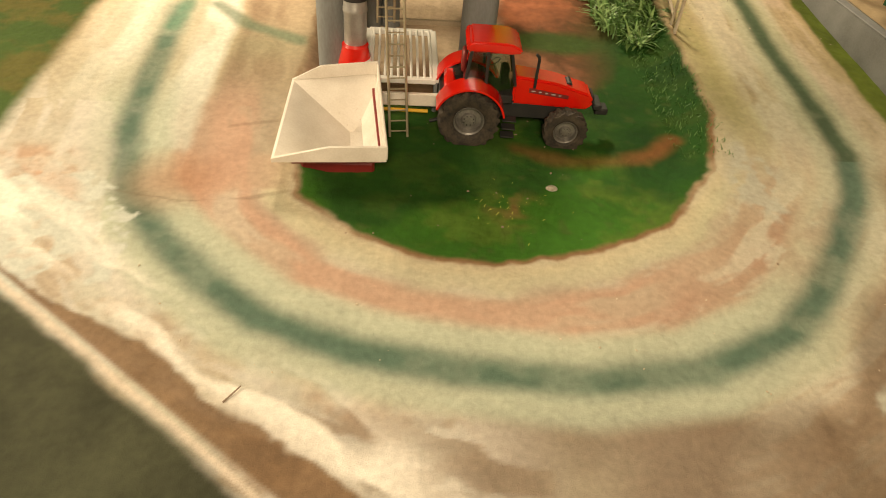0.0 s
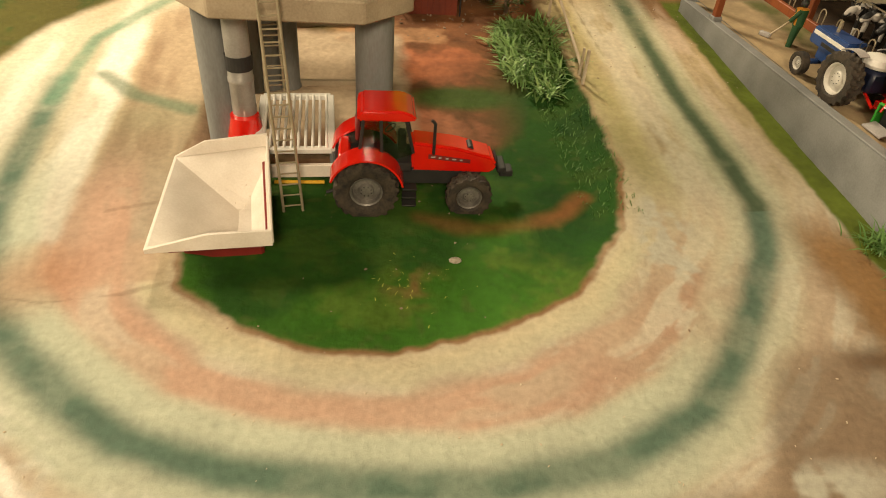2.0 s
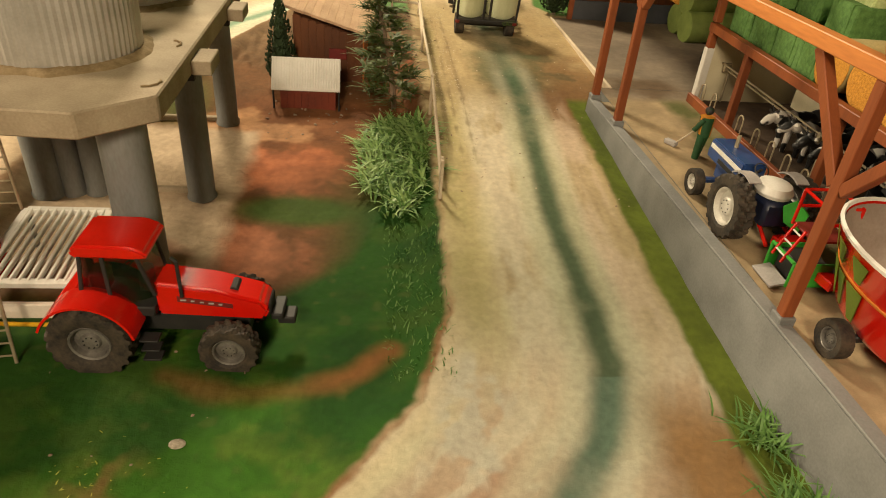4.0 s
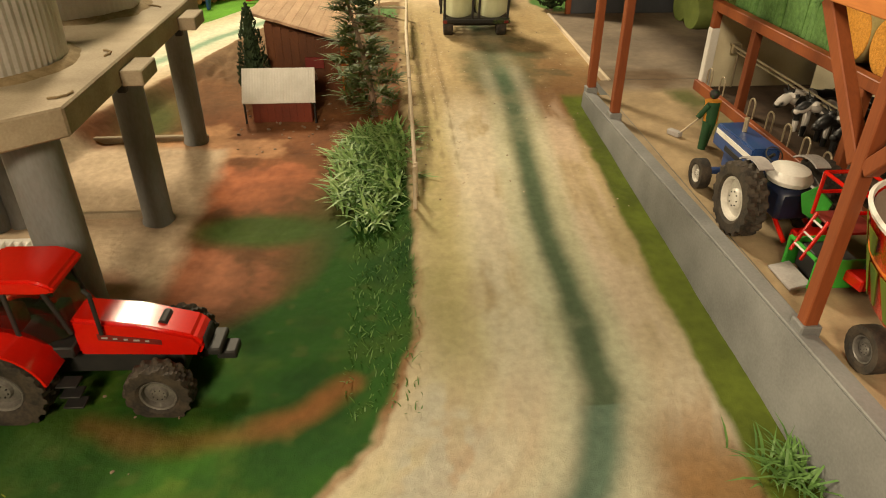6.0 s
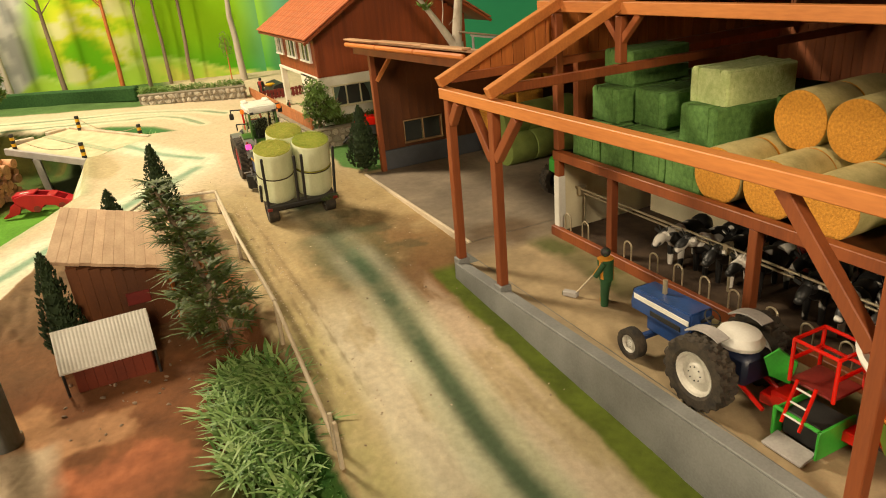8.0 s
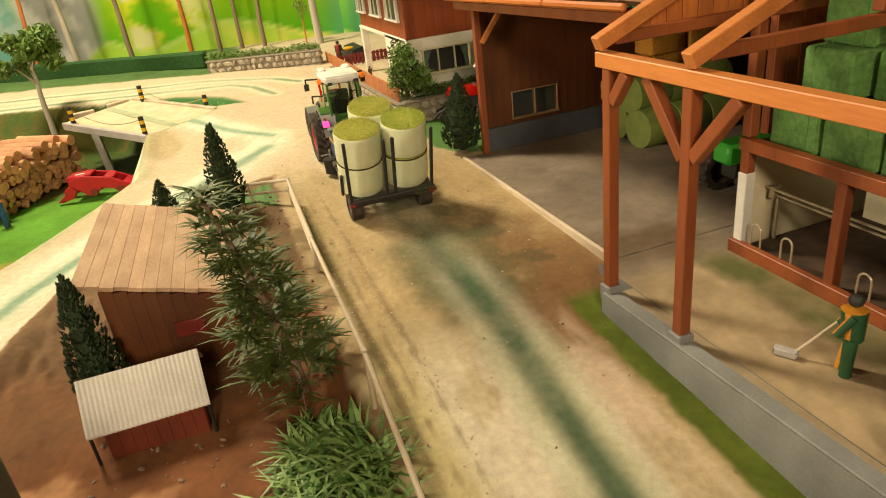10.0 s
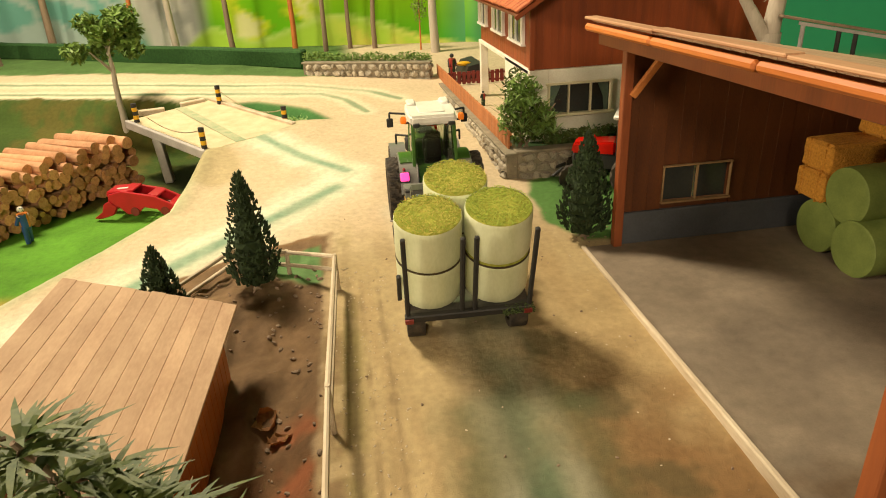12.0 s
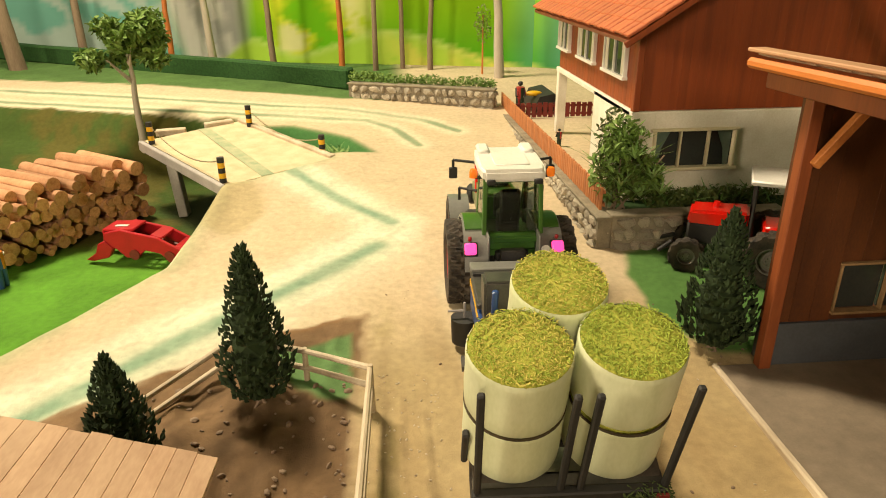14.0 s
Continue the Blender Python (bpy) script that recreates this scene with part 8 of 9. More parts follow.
def log_pile():
    p = thing("log_pile", "tall pile of peeled orange-brown logs with cut ends", "log pile")
    rng = random.Random(12)
    along, axis = Vector((0.545, 0.838, 0)), Vector((0.838, -0.545, 0))
    meshes = []
    for r in (0.0036, 0.0046, 0.0056, 0.0068, 0.0082):
        bm = B()
        tube(bm, (0, 0, 0), (0, 0, 0.1), r * 0.96, r, seg=12)
        for v in bm.verts:
            v.co += Vector((rng.uniform(-1, 1), rng.uniform(-1, 1), 0)) * r * 0.06
        me = mesh_of("log", bm, LOGBARK, smooth=True)
        me.materials.append(LOGEND)
        for f in me.polygons:
            if abs(f.normal.z) > 0.8:
                f.material_index = 1
        meshes.append((r, me))
    base = Vector((-0.025, 1.6, 0))
    turn = axis.to_track_quat("Z", "Y").to_matrix().to_4x4()
    for row in range(7):
        u = -0.14 + rng.uniform(0, 0.006)
        while u < 0.148 - row * 0.0015:
            r, me = rng.choice(meshes if row < 6 else meshes[2:])
            c = base + along * (u + r)
            out = rng.uniform(-0.007, 0.005) + (rng.uniform(-0.01, 0.012) if row > 4 else 0)
            top = 0.014 + 0.0098 * row + r * 0.7
            pos = c + axis * out + Vector((0, 0, zat(-0.01, 1.62) - 0.008 + top)) - axis * 0.1
            lean = pose(0, 0, 0, rng.uniform(-2, 2), rng.uniform(-2, 2), rng.uniform(0, 360))
            piece("log", me, p, Matrix.Translation(pos) @ turn @ lean)
            u += 2 * r * 1.04
    for u in (-0.135,):
        c = base + along * u + axis * 0.012
        bm = B()
        beam(bm, c + Vector((0, 0, zat(c.x, c.y))), c + Vector((0, 0, zat(c.x, c.y) + 0.05)), 0.004, 0.004)
        part("stake", bm, DARKRED, p, "brown retaining stake")
    return p


log_pile()


def red_implement(m):
    t = thing("red_implement", "crimson toy log grapple attachment lying in the grass", "implement", m)
    for y in (-0.0145, 0.0145):
        bm = B()
        prism(bm, [(0.0, 0.016), (0.004, 0.034), (0.022, 0.038), (0.06, 0.031), (0.088, 0.017), (0.088, 0.006), (0.07, 0.005), (0.062, 0.014), (0.046, 0.017), (0.036, 0.008), (0.024, 0.008), (0.014, 0.018)], y - 0.002, y + 0.002, axis=1)
        bmesh.ops.bevel(bm, geom=bm.edges[:], offset=0.0006, segments=1, affect="EDGES")
        part("side_plate", bm, CRIMSON, t)
        bm = B()
        prism(bm, [(0.004, 0.026), (0.012, 0.018), (0.006, 0.008), (-0.012, 0.003), (-0.02, 0.004), (-0.008, 0.012), (-0.004, 0.022)], y - 0.0035, y + 0.0035, axis=1)
        bmesh.ops.bevel(bm, geom=bm.edges[:], offset=0.0006, segments=1, affect="EDGES")
        part("claw", bm, CRIMSON, t)
        for x in (0.034, 0.072):
            bm = B()
            tube(bm, (x, y - 0.003, 0.012), (x, y + 0.003, 0.012), 0.0055, seg=16)
            part("pivot", bm, DARKRED, t, smooth=True)
    shell(t, "top_plate", (0.018, 0, 0.0365), (0.034, 0.026, 0.003), CRIMSON, rot=(0, -3, 0), bevel=0.0008)
    shell(t, "cross_plate", (0.058, 0, 0.0305), (0.012, 0.026, 0.003), CRIMSON, rot=(0, 14, 0), bevel=0.0006)
    shell(t, "cross_plate", (0.082, 0, 0.0185), (0.012, 0.026, 0.003), CRIMSON, rot=(0, 24, 0), bevel=0.0006)
    shell(t, "back_plate", (0.003, 0, 0.026), (0.003, 0.026, 0.018), CRIMSON, rot=(0, -10, 0), bevel=0.0006)
    for y in (-0.006, 0.006):
        bars(t, "cylinder", [((0.006, y, 0.022), (0.045, y, 0.022)), ((0.045, y, 0.022), (0.072, y, 0.014))], DARKRED, 0.0024)
    bars(t, "cross_rod", [((0.046, -0.015, 0.02), (0.046, 0.015, 0.02)), ((0.07, -0.015, 0.012), (0.07, 0.015, 0.012))], CRIMSON, 0.0018)
    shell(t, "name_plate", (0.018, -0.004, 0.0385), (0.014, 0.004, 0.0006), WHITEPL, "small blank white plate", rot=(0, -3, 0), bevel=0.0001)
    return t


red_implement(pose(0.056, 1.606, zat(0.075, 1.6), 0, 0, -12))


def garden_tractor(m):
    t = thing("garden_tractor", "old red tractor with pale canopy behind the dark cypress", "tractor", m)
    for y, s_ in ((-0.026, -1), (0.026, 1)):
        w_ = wheel(t, y, 0.0, 0.022, 0.014, RIMGREY, lugs=14, rim=0.5, side=s_)
        wheel(t, y * 0.8, 0.062, 0.014, 0.01, RIMGREY, lugs=12, rim=0.5, side=s_)
    shell(t, "engine", (0, 0.04, 0.03), (0.022, 0.05, 0.018), BLACK, bevel=0.002)
    bm = B()
    prism(bm, [(0.02, 0.039), (0.066, 0.039), (0.064, 0.05), (0.02, 0.053)], -0.013, 0.013, axis=0)
    bmesh.ops.bevel(bm, geom=bm.edges[:], offset=0.002, segments=2, affect="EDGES")
    part("hood", bm, REDPAINT, t, "bright red bonnet", smooth=True)
    bars(t, "exhaust", [((0, 0.045, 0.05), (0, 0.045, 0.056))], REDPAINT, 0.0025)
    shell(t, "rear_body", (0, -0.004, 0.034), (0.03, 0.026, 0.02), REDPAINT, "red rear body", bevel=0.002)
    bars(t, "canopy_post", [((x, y, 0.04), (x, y, 0.079)) for x in (-0.017, 0.017) for y in (-0.02, 0.018)], BLACK, 0.0012)
    shell(t, "canopy", (0, -0.002, 0.0805), (0.046, 0.05, 0.004), WHITEPL, "pale grey canopy", bevel=0.0012)
    bars(t, "hitch_hook", [((-0.008, 0.075, 0.02), (-0.014, 0.085, 0.012)), ((0.008, 0.075, 0.02), (0.012, 0.086, 0.014))], BLACK, 0.0018)
    return t


garden_tractor(pose(0.652, 1.405, zat(0.64, 1.4), 0, 0, 62))

# black tent-like shape with a yellow item, taken for a covered stall
bm = B()
prism(bm, [(0.555, 0.104), (0.60, 0.104), (0.60, 0.118), (0.585, 0.128), (0.565, 0.124)], 1.88, 1.96, axis=1)
one("covered_stall", bm, BLACK, "low black covered stall at the end of the terrace", "cart", Matrix.Translation((0, 0, -0.006)))
bm = B()
bmesh.ops.create_icosphere(bm, subdivisions=2, radius=0.008, matrix=Matrix.Translation((0.553, 1.905, 0.1405)) @ Matrix.Diagonal((1.6, 0.9, 0.5, 1)))
one("yellow_bundle", bm, YELLOW, "small yellow bundle on the covered stall", "bundle", Matrix.Translation((0.008, 0.0, -0.0215)), smooth=True)

# ---- plants ----


def blade(bm, root, yaw, length, width, lean, droop):
    """A curved grass or leaf blade of three joints."""
    d = Vector((math.cos(yaw), math.sin(yaw), 0))
    side = Vector((-d.y, d.x, 0))
    prev = None
    for k, (u, w) in enumerate(((0, 0.55), (0.35, 1.0), (0.7, 0.8), (1.0, 0.05))):
        p = Vector(root) + d * (lean * length * u + droop * length * u * u) + Vector((0, 0, length * (u - droop * 0.7 * u * u)))
        a, b = bm.verts.new(p - side * width * w / 2), bm.verts.new(p + side * width * w / 2)
        if prev:
            bm.faces.new((prev[0], prev[1], b, a))
        prev = (a, b)


def tuft(bm, x, y, n, spread, length, width, rng, z=None):
    for k in range(n):
        dx, dy = rng.gauss(0, spread), rng.gauss(0, spread)
        blade(bm, (x + dx, y + dy, (zat(x, y) if z is None else z) - 0.001), rng.uniform(0, 6.283), length * rng.uniform(0.6, 1.2), width * rng.uniform(0.7, 1.3), rng.uniform(0.05, 0.45), rng.uniform(0.3, 1.0))


rng = random.Random(77)
bush = thing("reed_bush", "dense fresh green reed-like bush between earth and fence", "bush")
for nm, mat, count in (("foliage", BLADE, 76), ("undergrowth", BLADE_D, 44)):
    bm = B()
    for k in range(count):
        u, a = math.sqrt(rng.random()), rng.uniform(0, 6.283)
        x, y = 0.286 + 0.031 * u * math.cos(a), 0.812 + 0.095 * u * math.sin(a)
        tuft(bm, x, y, 12, 0.006, 0.034 * (1.15 - 0.4 * u), 0.0028, rng)
    part(nm, bm, mat, bush)
for x, y, n, l, lab in ((0.512, 0.445, 60, 0.024, "green grass tuft at the foot of the grey wall"), (0.503, 0.385, 70, 0.026, "green grass tuft at the foot of the grey wall"),
                        (0.508, 0.34, 50, 0.022, "green grass tuft at the foot of the grey wall"), (0.288, 1.768, 80, 0.017, "pale green grass tuft beside the bridge")):
    bm = B()
    tuft(bm, x, y, n * 2, 0.008 if y < 1 else 0.012, l, 0.0016, rng)
    one("grass_tuft", bm, BLADE_D if y < 1 else BLADE, lab, "grass", group="grass tufts")
bm = B()
for k in range(900):
    x = rng.uniform(0.27, 0.318)
    y = rng.uniform(0.5, 0.74)
    if rng.random() < 0.5 + (y - 0.5):
        blade(bm, (x, y, zat(x, y) - 0.0005), rng.uniform(0, 6.283), rng.uniform(0.002, 0.006), 0.0009, rng.uniform(0, 0.8), 0.3)
one("turf_blades", bm, BLADE_D, "short green turf blades along the lawn edge", "grass", kind="stuff")
bm = B()
for k in range(45):
    x, y = rng.gauss(0.108, 0.02), rng.gauss(0.425, 0.016)
    blade(bm, (x, y, zat(x, y) - 0.0003), rng.uniform(0, 6.283), rng.uniform(0.001, 0.0035), 0.0006, rng.uniform(0.2, 1.2), 0.3)
one("dry_grass", bm, SILAGE, "dry yellow grass wisps in the lawn", "grass", kind="stuff")


def cypress(x, y, h, r, label, seed, n=900, z=None):
    rg = random.Random(seed)
    z = zat(x, y) if z is None else z
    t = thing("cypress_tree", label, "tree", pose(x, y, z, 0, 0, rg.uniform(0, 360)), "cypress trees")
    bm = B()
    tube(bm, (0, 0, -0.003), (0, 0, h * 0.3), r * 0.1, r * 0.06, seg=8)
    for k in range(4):
        a = k * 1.6
        tube(bm, (0, 0, 0.003), (r * 0.25 * math.cos(a), r * 0.25 * math.sin(a), -0.002), r * 0.06, r * 0.03, seg=6)
    part("trunk", bm, BARK, t)
    bm = B()

    def radius(u):
        return r * (0.55 + 0.45 * min(1, u / 0.18)) * (1 - u) ** 0.72 * 1.08 if u > 0.02 else r * 0.4
    for k in range(9):
        u = k / 9
        made = bmesh.ops.create_icosphere(bm, subdivisions=1, radius=1.0, matrix=Matrix.Translation((0, 0, h * (0.1 + 0.88 * u))) @ Matrix.Diagonal((radius(u) * 0.78, radius(u) * 0.78, h * 0.09, 1)))
    for k in range(n):
        u, a = rg.random() ** 1.25, rg.uniform(0, 6.283)
        rad = radius(u) * rg.uniform(0.78, 1.08)
        c = Vector((rad * math.cos(a), rad * math.sin(a), h * (0.07 + 0.9 * u)))
        s_ = rg.uniform(0.5, 1.1) * (0.0032 + 0.03 * h * 0.5) * (0.65 + 0.35 * (1 - u))
        m = Matrix.Translation(c) @ pose(0, 0, 0, 0, 0, math.degrees(a)) @ pose(0, 0, 0, 0, rg.uniform(5, 40), 0)
        tip, w_ = Vector((s_ * 0.1, 0, s_ * 1.15)), s_ * 0.55
        vs = [bm.verts.new(m @ Vector(p)) for p in ((0, -w_, 0), (w_ * 0.8, 0, s_ * 0.25), (0, w_, 0), (-w_ * 0.5, 0, s_ * 0.3))]
        top = bm.verts.new(m @ tip)
        for i in range(4):
            bm.faces.new((vs[i], vs[(i + 1) % 4], top))
    part("crown", bm, CYPRESS, t)
    return t


cypress(0.2665, 1.272, 0.105, 0.0225, "dark green scaly cypress beside the fence corner", 1)
cypress(0.206, 1.221, 0.075, 0.0195, "smaller dark green cypress behind the board shed", 2)
cypress(0.149, 1.002, 0.112, 0.0205, "dark green cypress beside the little white-roofed shed", 3)
cypress(0.562, 1.306, 0.102, 0.026, "dark green cypress beside the shed's corner post", 4, 1000)


def leafy_conifer(x, y, h, r, seed):
    rg = random.Random(seed)
    t = thing("conifer_tree", "grey-green long-leaved conifer leaning over the sheds", "tree", pose(x, y, zat(x, y)))
    bm = B()
    bend = lambda z: Vector((-0.037, -0.040, 0)) * (z / h) ** 1.4
    for k in range(5):
        za, zb = h * 0.94 * k / 5, h * 0.94 * (k + 1) / 5
        tube(bm, bend(za) + Vector((0, 0, za - 0.003)), bend(zb) + Vector((0, 0, zb)), 0.0034 - 0.0005 * k, 0.0029 - 0.0005 * k, seg=8)
    tips = []
    for k in range(60):
        u = (k + 0.5) / 60
        a = k * 2.4 + rg.uniform(-0.3, 0.3)
        l = r * (1 - u) ** 0.62 * rg.uniform(0.7, 1.1) + 0.003
        z0 = h * (0.08 + 0.88 * u)
        p = bend(z0) + Vector((0, 0, z0))
        q = p + Vector((l * math.cos(a), l * math.sin(a), l * rg.uniform(-0.35, 0.2)))
        tube(bm, p, q, 0.0008, 0.0004, seg=5)
        tips.append((p, q, u))
    part("trunk", bm, BARK, t)
    bm = B()
    for p, q, u in tips:
        n = 12 if u < 0.8 else 8
        for k in range(n):
            c = p.lerp(q, 0.3 + 0.7 * k / n)
            for s_ in range(2):
                d = (q - p).normalized()
                yaw = math.atan2(d.y, d.x) + rg.choice((-1, 1)) * rg.uniform(0.2, 1.7)
                blade(bm, c, yaw, rg.uniform(0.009, 0.017) * (1.1 - 0.35 * u), 0.0025, rg.uniform(0.3, 0.9), rg.uniform(0.5, 1.3))
    part("crown", bm, NEEDLE, t)
    return t


leafy_conifer(0.287, 0.955, 0.187, 0.036, 31)


def leaf_cloud(bm, c, size, n, leaf, rg):
    for k in range(n):
        v = Vector((rg.gauss(0, 1), rg.gauss(0, 1), rg.gauss(0, 1))).normalized() * rg.random() ** 0.4
        p = Vector(c) + Vector((v.x * size[0], v.y * size[1], v.z * size[2]))
        m = Matrix.Translation(p) @ pose(0, 0, 0, rg.uniform(-60, 60), rg.uniform(-60, 60), rg.uniform(0, 360))
        l, w_ = leaf * rg.uniform(0.6, 1.3), leaf * 0.42
        bm.faces.new([bm.verts.new(m @ Vector(q)) for q in ((-l / 2, 0, 0), (0, -w_ / 2, l * 0.1), (l / 2, 0, 0), (0, w_ / 2, l * 0.1))])


gb = thing("garden_bush", "large dark leafy bush at the corner of the garden fence", "bush")
bm = B()
for c, s_, n in (((0.553, 1.49, 0.125), (0.026, 0.022, 0.032), 700), ((0.548, 1.5, 0.155), (0.018, 0.016, 0.024), 300), ((0.575, 1.49, 0.118), (0.02, 0.012, 0.022), 300)):
    leaf_cloud(bm, c, s_, n, 0.0075, rng)
part("leaves", bm, NEEDLE, gb)
bm = B()
for c, s_, n in (((0.545, 1.486, 0.128), (0.024, 0.018, 0.03), 380), ((0.552, 1.484, 0.156), (0.02, 0.014, 0.02), 260), ((0.572, 1.48, 0.124), (0.018, 0.01, 0.02), 220)):
    leaf_cloud(bm, c, s_, n, 0.0085, rng)
part("bright_leaves", bm, LEAF, gb, "fresh green outer leaves")
bm = B()
for cx, cz in ((0.556, 0.142), (0.573, 0.124), (0.546, 0.118), (0.563, 0.108), (0.582, 0.109)):
    for k in range(11):
        blade(bm, (cx, 1.468, cz), k * 0.571 + rng.uniform(-0.1, 0.1), rng.uniform(0.011, 0.016), 0.0022, 0.9, rng.uniform(0.0, 0.5))
part("leaf_rosettes", bm, BLADE, gb, "star-shaped sprays of pale leaves")
bm = B()
for k in range(60):
    blade(bm, (0.553 + rng.gauss(0, 0.012), 1.484 + rng.gauss(0, 0.006), 0.1 + rng.uniform(0, 0.04)), rng.uniform(0, 6.283), rng.uniform(0.018, 0.032), 0.002, rng.uniform(0.4, 1.4), rng.uniform(0, 0.6))
part("long_leaves", bm, LEAF, gb)
bm = B()
for k in range(9):
    tube(bm, (0.553 + rng.gauss(0, 0.004), 1.49, 0.088), (0.553 + rng.gauss(0, 0.015), 1.49 + rng.gauss(0, 0.01), 0.14), 0.001, 0.0005, seg=5)
part("stem", bm, BARK, gb)
gh_ = thing("garden_hedge", "low dark green hedge with long leaves along the garden wall", "hedge")
bm = B()
for k in range(12):
    leaf_cloud(bm, (0.585 + 0.0095 * k, 1.4835, 0.1), (0.01, 0.009, 0.011), 120, 0.006, rng)
part("leaves", bm, NEEDLE, gh_)
bm = B()
for k in range(70):
    blade(bm, (rng.uniform(0.575, 0.69), 1.481 + rng.gauss(0, 0.004), 0.096), rng.uniform(0, 6.283), rng.uniform(0.012, 0.022), 0.0016, rng.uniform(0.3, 1.2), rng.uniform(0, 0.6))
part("long_leaves", bm, BLADE_D, gh_)

# far hedge board, hedge on the stone wall, trees before the backdrop
bm = B()
beam(bm, (0.292, 2.045, 0.1235), (-0.46, 2.465, 0.132), 0.022, 0.033, 0.003)
bmesh.ops.subdivide_edges(bm, edges=bm.edges[:], cuts=12, use_grid_fill=True)
for v in bm.verts:
    v.co += Vector((0, 0, 0.0018 * noise.noise(v.co * 60)))
one("hedge_board", bm, HEDGE, "long dark green flocked hedge along the far road", "hedge")
wh = thing("wall_hedge", "loose grey-green hedge growing on the far stone wall", "hedge")
bm = B()
for k in range(26):
    leaf_cloud(bm, (0.298 + 0.0082 * k, 2.016 - 0.0034 * k, 0.1285 + rng.uniform(-0.003, 0.004)), (0.009, 0.011, 0.009), 90, 0.0055, rng)
part("leaves", bm, LEAF, wh)


def tall_tree(x, y, h, r, mat, label, crown=0.0, seed=0, lean=0.0, z=None, leaf=0.008):
    rg = random.Random(seed)
    z = zat(x, y) if z is None else z
    t = thing("tall_tree", label, "tree", pose(x, y, z), "trees before the backdrop")
    bm = B()
    prev = Vector((0, 0, -0.004))
    for k in range(1, 7):
        q = Vector((lean * h * k / 6 + rg.gauss(0, r * 0.15), rg.gauss(0, r * 0.12), h * k / 6))
        tube(bm, prev, q, r * (1 - 0.1 * (k - 1)), r * (1 - 0.1 * k), seg=10)
        prev = q
    for k in range(5):
        a, u = rg.uniform(0, 6.283), rg.uniform(0.6, 0.98)
        tube(bm, (lean * h * u, 0, h * u), (lean * h * u + 0.03 * math.cos(a), 0.03 * math.sin(a), h * u + 0.03), r * 0.3, r * 0.12, seg=6)
    part("trunk", bm, mat, t, smooth=True)
    bm = B()
    for k in range(14):
        a, d = rg.uniform(0, 6.283), rg.uniform(0.2, 1) * (crown or 0.05)
        leaf_cloud(bm, (lean * h + d * math.cos(a), d * 0.6 * math.sin(a), h + rg.uniform(-0.02, 0.05) * ((crown or 0.05) / 0.05)), (0.02, 0.018, 0.016), 90 if leaf < 0.01 else 190, leaf, rg)
    part("crown", bm, LEAF, t)
    return t


tall_tree(0.0, 1.905, 0.15, 0.0058, PALEBARK, "small broad-leaved tree with pale trunk beside the bridge", 0.062, 3, leaf=0.014, z=zat(0.0, 1.905) - 0.004)
for k, (x, y, r, mat, lean) in enumerate(((0.43, 2.2, 0.0055, BARK, 0.02), (0.38, 2.215, 0.005, BARK, -0.01), (0.33, 2.2, 0.0055, BARK, 0.01), (0.267, 2.23, 0.006, FASCIA, 0.0), (0.14, 2.25, 0.0065, BARK, -0.03),
                                          (0.023, 2.28, 0.008, PALEBARK, -0.05), (-0.063, 2.31, 0.006, FASCIA, 0.03), (-0.255, 2.385, 0.009, BARK, 0.02), (-0.345, 2.30, 0.016, BARK, -0.06), (-0.5, 2.4, 0.01, BARK, 0.0), (0.542, 2.1, 0.009, PALEBARK, -0.03))):
    tall_tree(x, y, 0.3, r, mat, "tall slim tree trunk before the painted backdrop" if r < 0.012 else "thick brown tree trunk before the painted backdrop", 0.07, 40 + k, lean)
bm = B()
sm = thing("young_tree", "thin young tree with brown twigs before the backdrop", "tree", pose(0.518, 2.14, zat(0.518, 2.14)))
tube(bm, (0, 0, -0.003), (0, 0, 0.1), 0.002, 0.001, seg=6)
part("trunk", bm, FASCIA, sm)
bm = B()
leaf_cloud(bm, (0, 0, 0.085), (0.016, 0.014, 0.035), 260, 0.006, rng)
part("crown", bm, ROUNDGREEN, sm)
# bare pale tree and metal frame behind the shed roof
bt = thing("bare_tree", "pale bare forked tree with a few leaves behind the shed", "tree", pose(0.783, 1.404, 0.056))
bm = B()
tube(bm, (0, 0, -0.003), (0.002, 0, 0.157), 0.012, 0.0105, seg=14)
for pts in (((0.001, 0, 0.15), (0.008, 0.002, 0.20), (0.016, 0.0, 0.27), (0.018, 0.004, 0.33)), ((0.0, 0, 0.148), (-0.022, 0.003, 0.181), (-0.05, 0.008, 0.222), (-0.082, 0.012, 0.262))):
    for k, (p, q) in enumerate(zip(pts, pts[1:])):
        tube(bm, p, q, 0.0092 - 0.0018 * k - (0.0018 if pts[-1][0] < 0 else 0), 0.0078 - 0.0018 * k - (0.0018 if pts[-1][0] < 0 else 0), seg=12)
for p, q in (((-0.022, 0.003, 0.181), (-0.02, 0, 0.235)), ((0.008, 0, 0.2), (-0.012, -0.004, 0.187)), ((0.012, 0, 0.24), (-0.02, -0.01, 0.262)), ((-0.05, 0.008, 0.222), (-0.062, -0.016, 0.215))):
    mid = Vector(p).lerp(Vector(q), 0.5) + Vector((0.002, 0, 0.003))
    tube(bm, p, mid, 0.0011, 0.0008, seg=6)
    tube(bm, mid, q, 0.0008, 0.0004, seg=6)
for v in bm.verts:
    v.co += Vector((noise.noise(v.co * 140), noise.noise(v.co * 140 + Vector((7, 0, 0))), 0)) * 0.0011
part("trunk", bm, PALEBARK, bt, smooth=True)
bm = B()
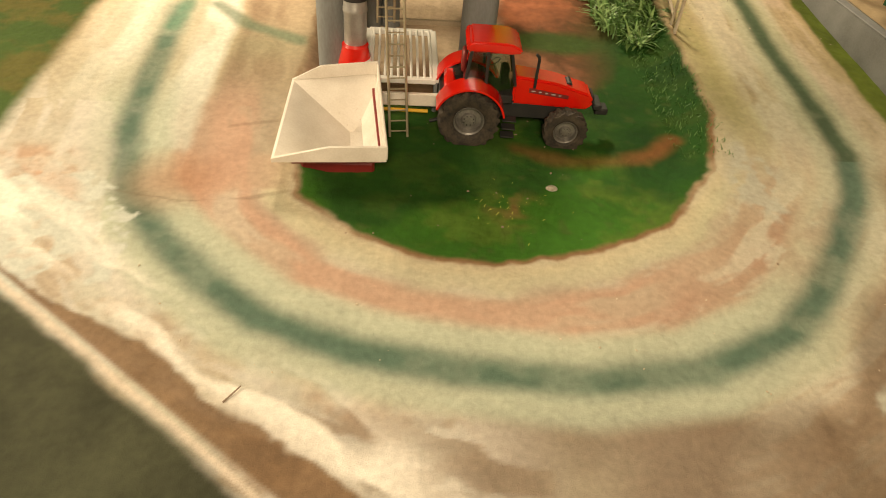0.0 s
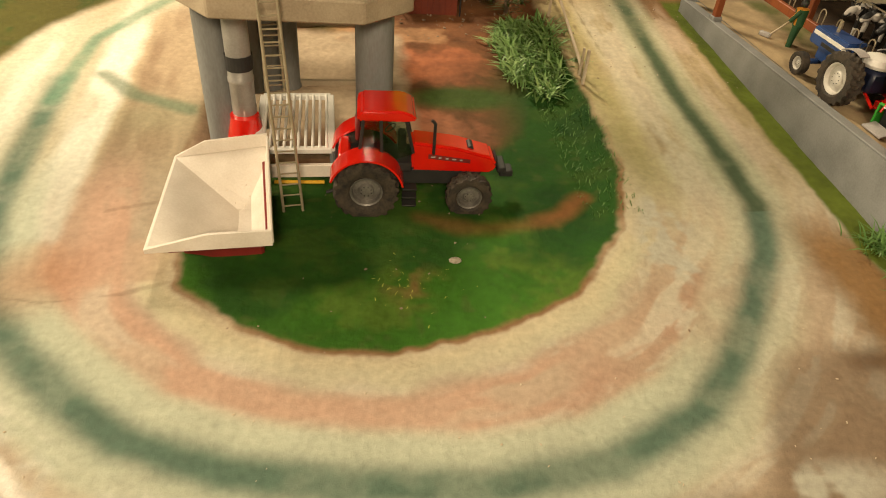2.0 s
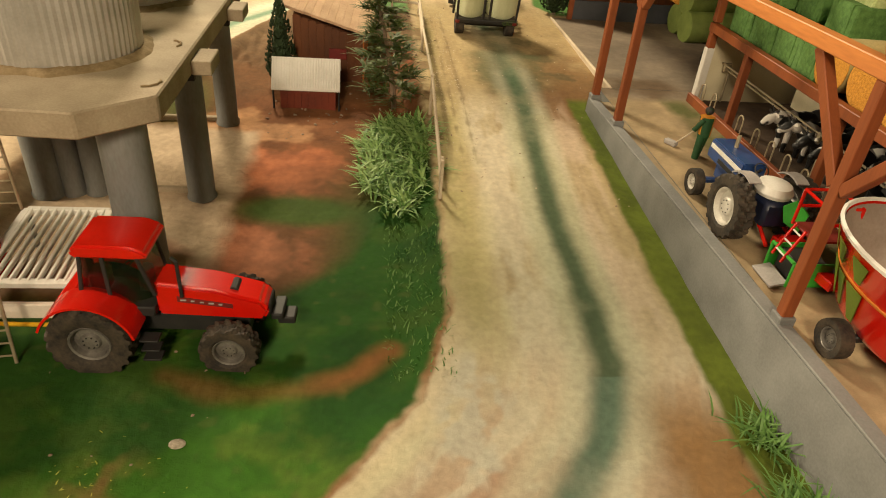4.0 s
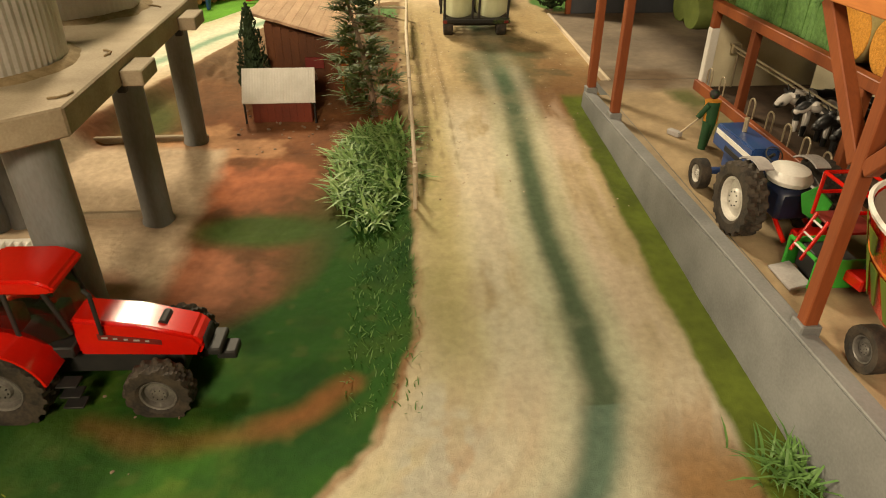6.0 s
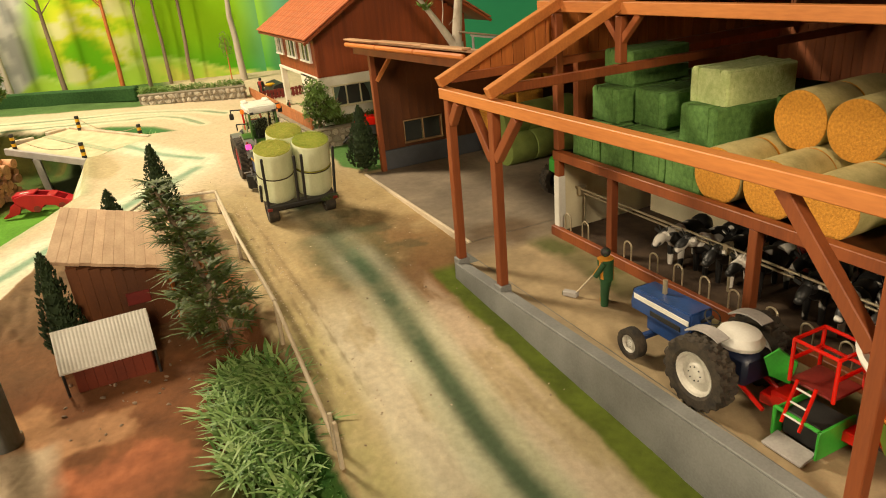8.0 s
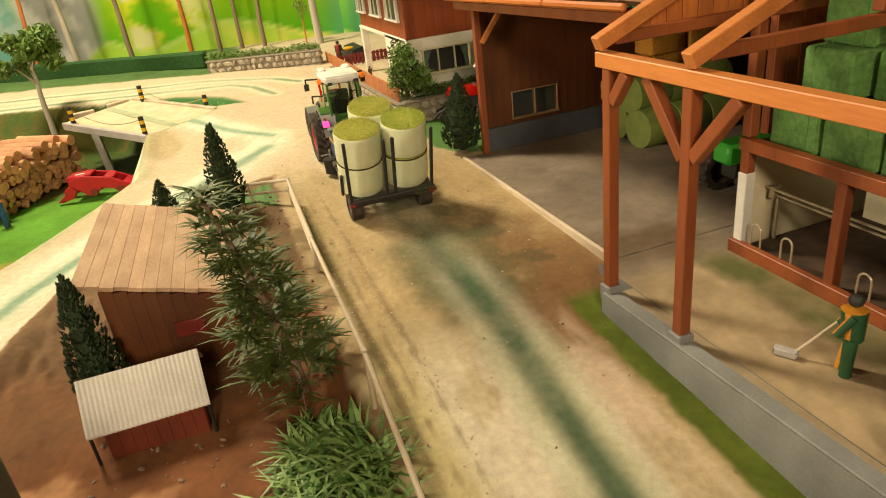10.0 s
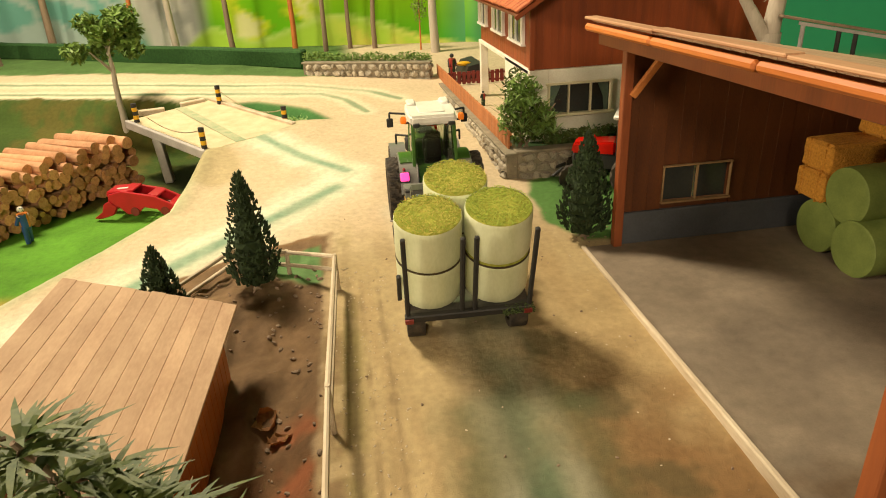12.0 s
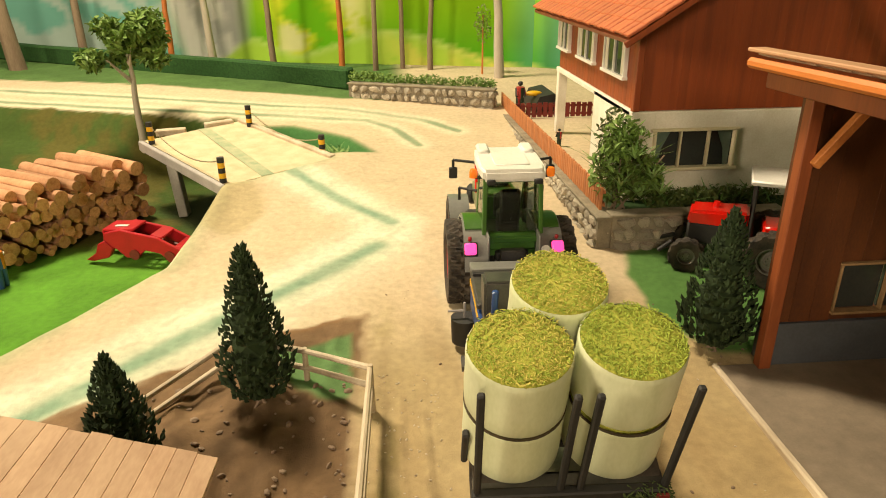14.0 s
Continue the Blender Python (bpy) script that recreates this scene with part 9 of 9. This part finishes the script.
for k in range(34):
    blade(bm, (-0.06 + rng.gauss(0, 0.004), -0.015 + rng.gauss(0, 0.004), 0.217 + rng.gauss(0, 0.003)), rng.uniform(0, 6.283), rng.uniform(0.009, 0.014), 0.0034, 0.9, rng.uniform(0.2, 0.8))
part("leaves", bm, LEAF, bt, "spray of fresh green leaves")
fr_ = thing("metal_frame", "dark worn bench-like frame standing behind the shed", "frame")
ends = Vector((0.783, 1.388, 0.2305)), Vector((0.905, 1.360, 0.2065))
bm = B()
beam(bm, ends[0], ends[1], 0.011, 0.0026, 0.0005)
part("top_board", bm, BARK, fr_, "dark worn top board")
bm = B()
low = Vector((0.002, -0.003, -0.0042))
beam(bm, ends[0].lerp(ends[1], 0.12) + low, ends[1] + low, 0.004, 0.0032, 0.0003)
part("rail", bm, WEATHERED, fr_, "grey rail under the board")
for u in (0.17, 0.45, 0.58, 0.9):
    p = ends[0].lerp(ends[1], u) + Vector((0, -0.002, -0.004))
    bars(fr_, "rail_post", [((p.x, p.y, 0.05), p)], BLACK if 0.3 < u < 0.7 else WEATHERED, 0.0022)

# ---- loose bits on the ground ----


def pebbles(name, label, spots, mat, lo, hi, seed, category):
    rg = random.Random(seed)
    bm = B()
    for x0, x1, y0, y1, n in spots:
        for k in range(n):
            x, y, s_ = rg.uniform(x0, x1), rg.uniform(y0, y1), rg.uniform(lo, hi)
            bmesh.ops.create_icosphere(bm, subdivisions=1, radius=s_, matrix=Matrix.Translation((x, y, zat(x, y) + s_ * 0.2)) @ pose(0, 0, 0, rg.uniform(0, 90), 0, rg.uniform(0, 180)) @ Matrix.Diagonal((1.3, 0.9, 0.6, 1)))
    return one(name, bm, mat, label, category, kind="stuff")


pebbles("gravel", "pale gravel crumbs scattered on the road", ((0.33, 0.54, 0.7, 1.4, 150), (0.33, 0.375, 0.75, 1.3, 420), (-0.2, 0.4, 0.24, 0.36, 40)), FENCEWOOD, 0.0003, 0.0009, 5, "gravel")
pebbles("soil_crumbs", "dark soil crumbs on road and verge", ((0.33, 0.56, 0.7, 1.4, 60), (0.55, 0.6, 1.285, 1.32, 40), (-0.05, 0.3, 0.36, 0.6, 30)), BARK, 0.0004, 0.0012, 6, "soil")
pebbles("earth_lumps", "brown earth lumps on the island", ((0.28, 0.32, 1.0, 1.3, 70), (0.14, 0.3, 0.86, 1.0, 60), (0.2, 0.32, 1.19, 1.29, 60)), BARK, 0.0006, 0.0024, 7, "soil")
bm = B()
bmesh.ops.create_icosphere(bm, subdivisions=2, radius=0.004, matrix=Matrix.Translation((0.143, 0.452, zat(0.143, 0.452))) @ Matrix.Diagonal((1.3, 1, 0.4, 1)))
one("flat_pebble", bm, STONE, "pale flat pebble half sunk in the lawn", "stone", smooth=True)
bm = B()
lathe(bm, [(0.03, -0.002), (0.031, 0.002), (0.027, 0.005), (0.01, 0.006), (0.0001, 0.006)], 28, Matrix.Translation((0.326, 0.190, zat(0.326, 0.190))))
one("pale_disc", bm, STONE, "pale flat round disc lying on the road edge", "disc", smooth=True)
bm = B()
tube(bm, (-0.082, 0.236, zat(-0.08, 0.24) + 0.0006), (-0.074, 0.247, zat(-0.074, 0.247) + 0.0012), 0.0006, 0.0004, seg=6)
one("twig", bm, BARK, "thin dark twig on the sandy road", "twig")


def dry_leaf(x, y, size, seed, label):
    """A curled brown leaf: a small dished sheet with a torn outline."""
    rg = random.Random(seed)
    bm = B()
    rings = []
    for k in range(4):
        u = (k + 1) / 4
        rings.append([bm.verts.new((size * u * (1 + rg.uniform(-0.3, 0.3)) * math.cos(a), size * 0.7 * u * (1 + rg.uniform(-0.3, 0.3)) * math.sin(a), size * (0.7 * u * u * rg.uniform(0.3, 1.1)))) for a in np.linspace(0, 2 * math.pi, 13)[:-1]])
    mid = bm.verts.new((0, 0, 0))
    for k in range(12):
        bm.faces.new((mid, rings[0][k], rings[0][(k + 1) % 12]))
        for lo, hi in zip(rings, rings[1:]):
            bm.faces.new((lo[k], hi[k], hi[(k + 1) % 12], lo[(k + 1) % 12]))
    bmesh.ops.solidify(bm, geom=bm.faces[:], thickness=0.0004)
    return one("dry_leaf", bm, DRYLEAF, label, "leaf", pose(x, y, zat(x, y) - 0.0006, 8, -6, 40 * seed), "dry leaves", smooth=True)


DRYLEAF = shade("dry_leaf", (0.42, 0.2, 0.06), (0.24, 0.1, 0.03), 160, 0.7, bump=0.5)
dry_leaf(0.282, 1.118, 0.0115, 2, "curled orange-brown dry leaf on the paddock earth")
dry_leaf(0.291, 1.097, 0.0075, 5, "small curled brown leaf on the paddock earth")
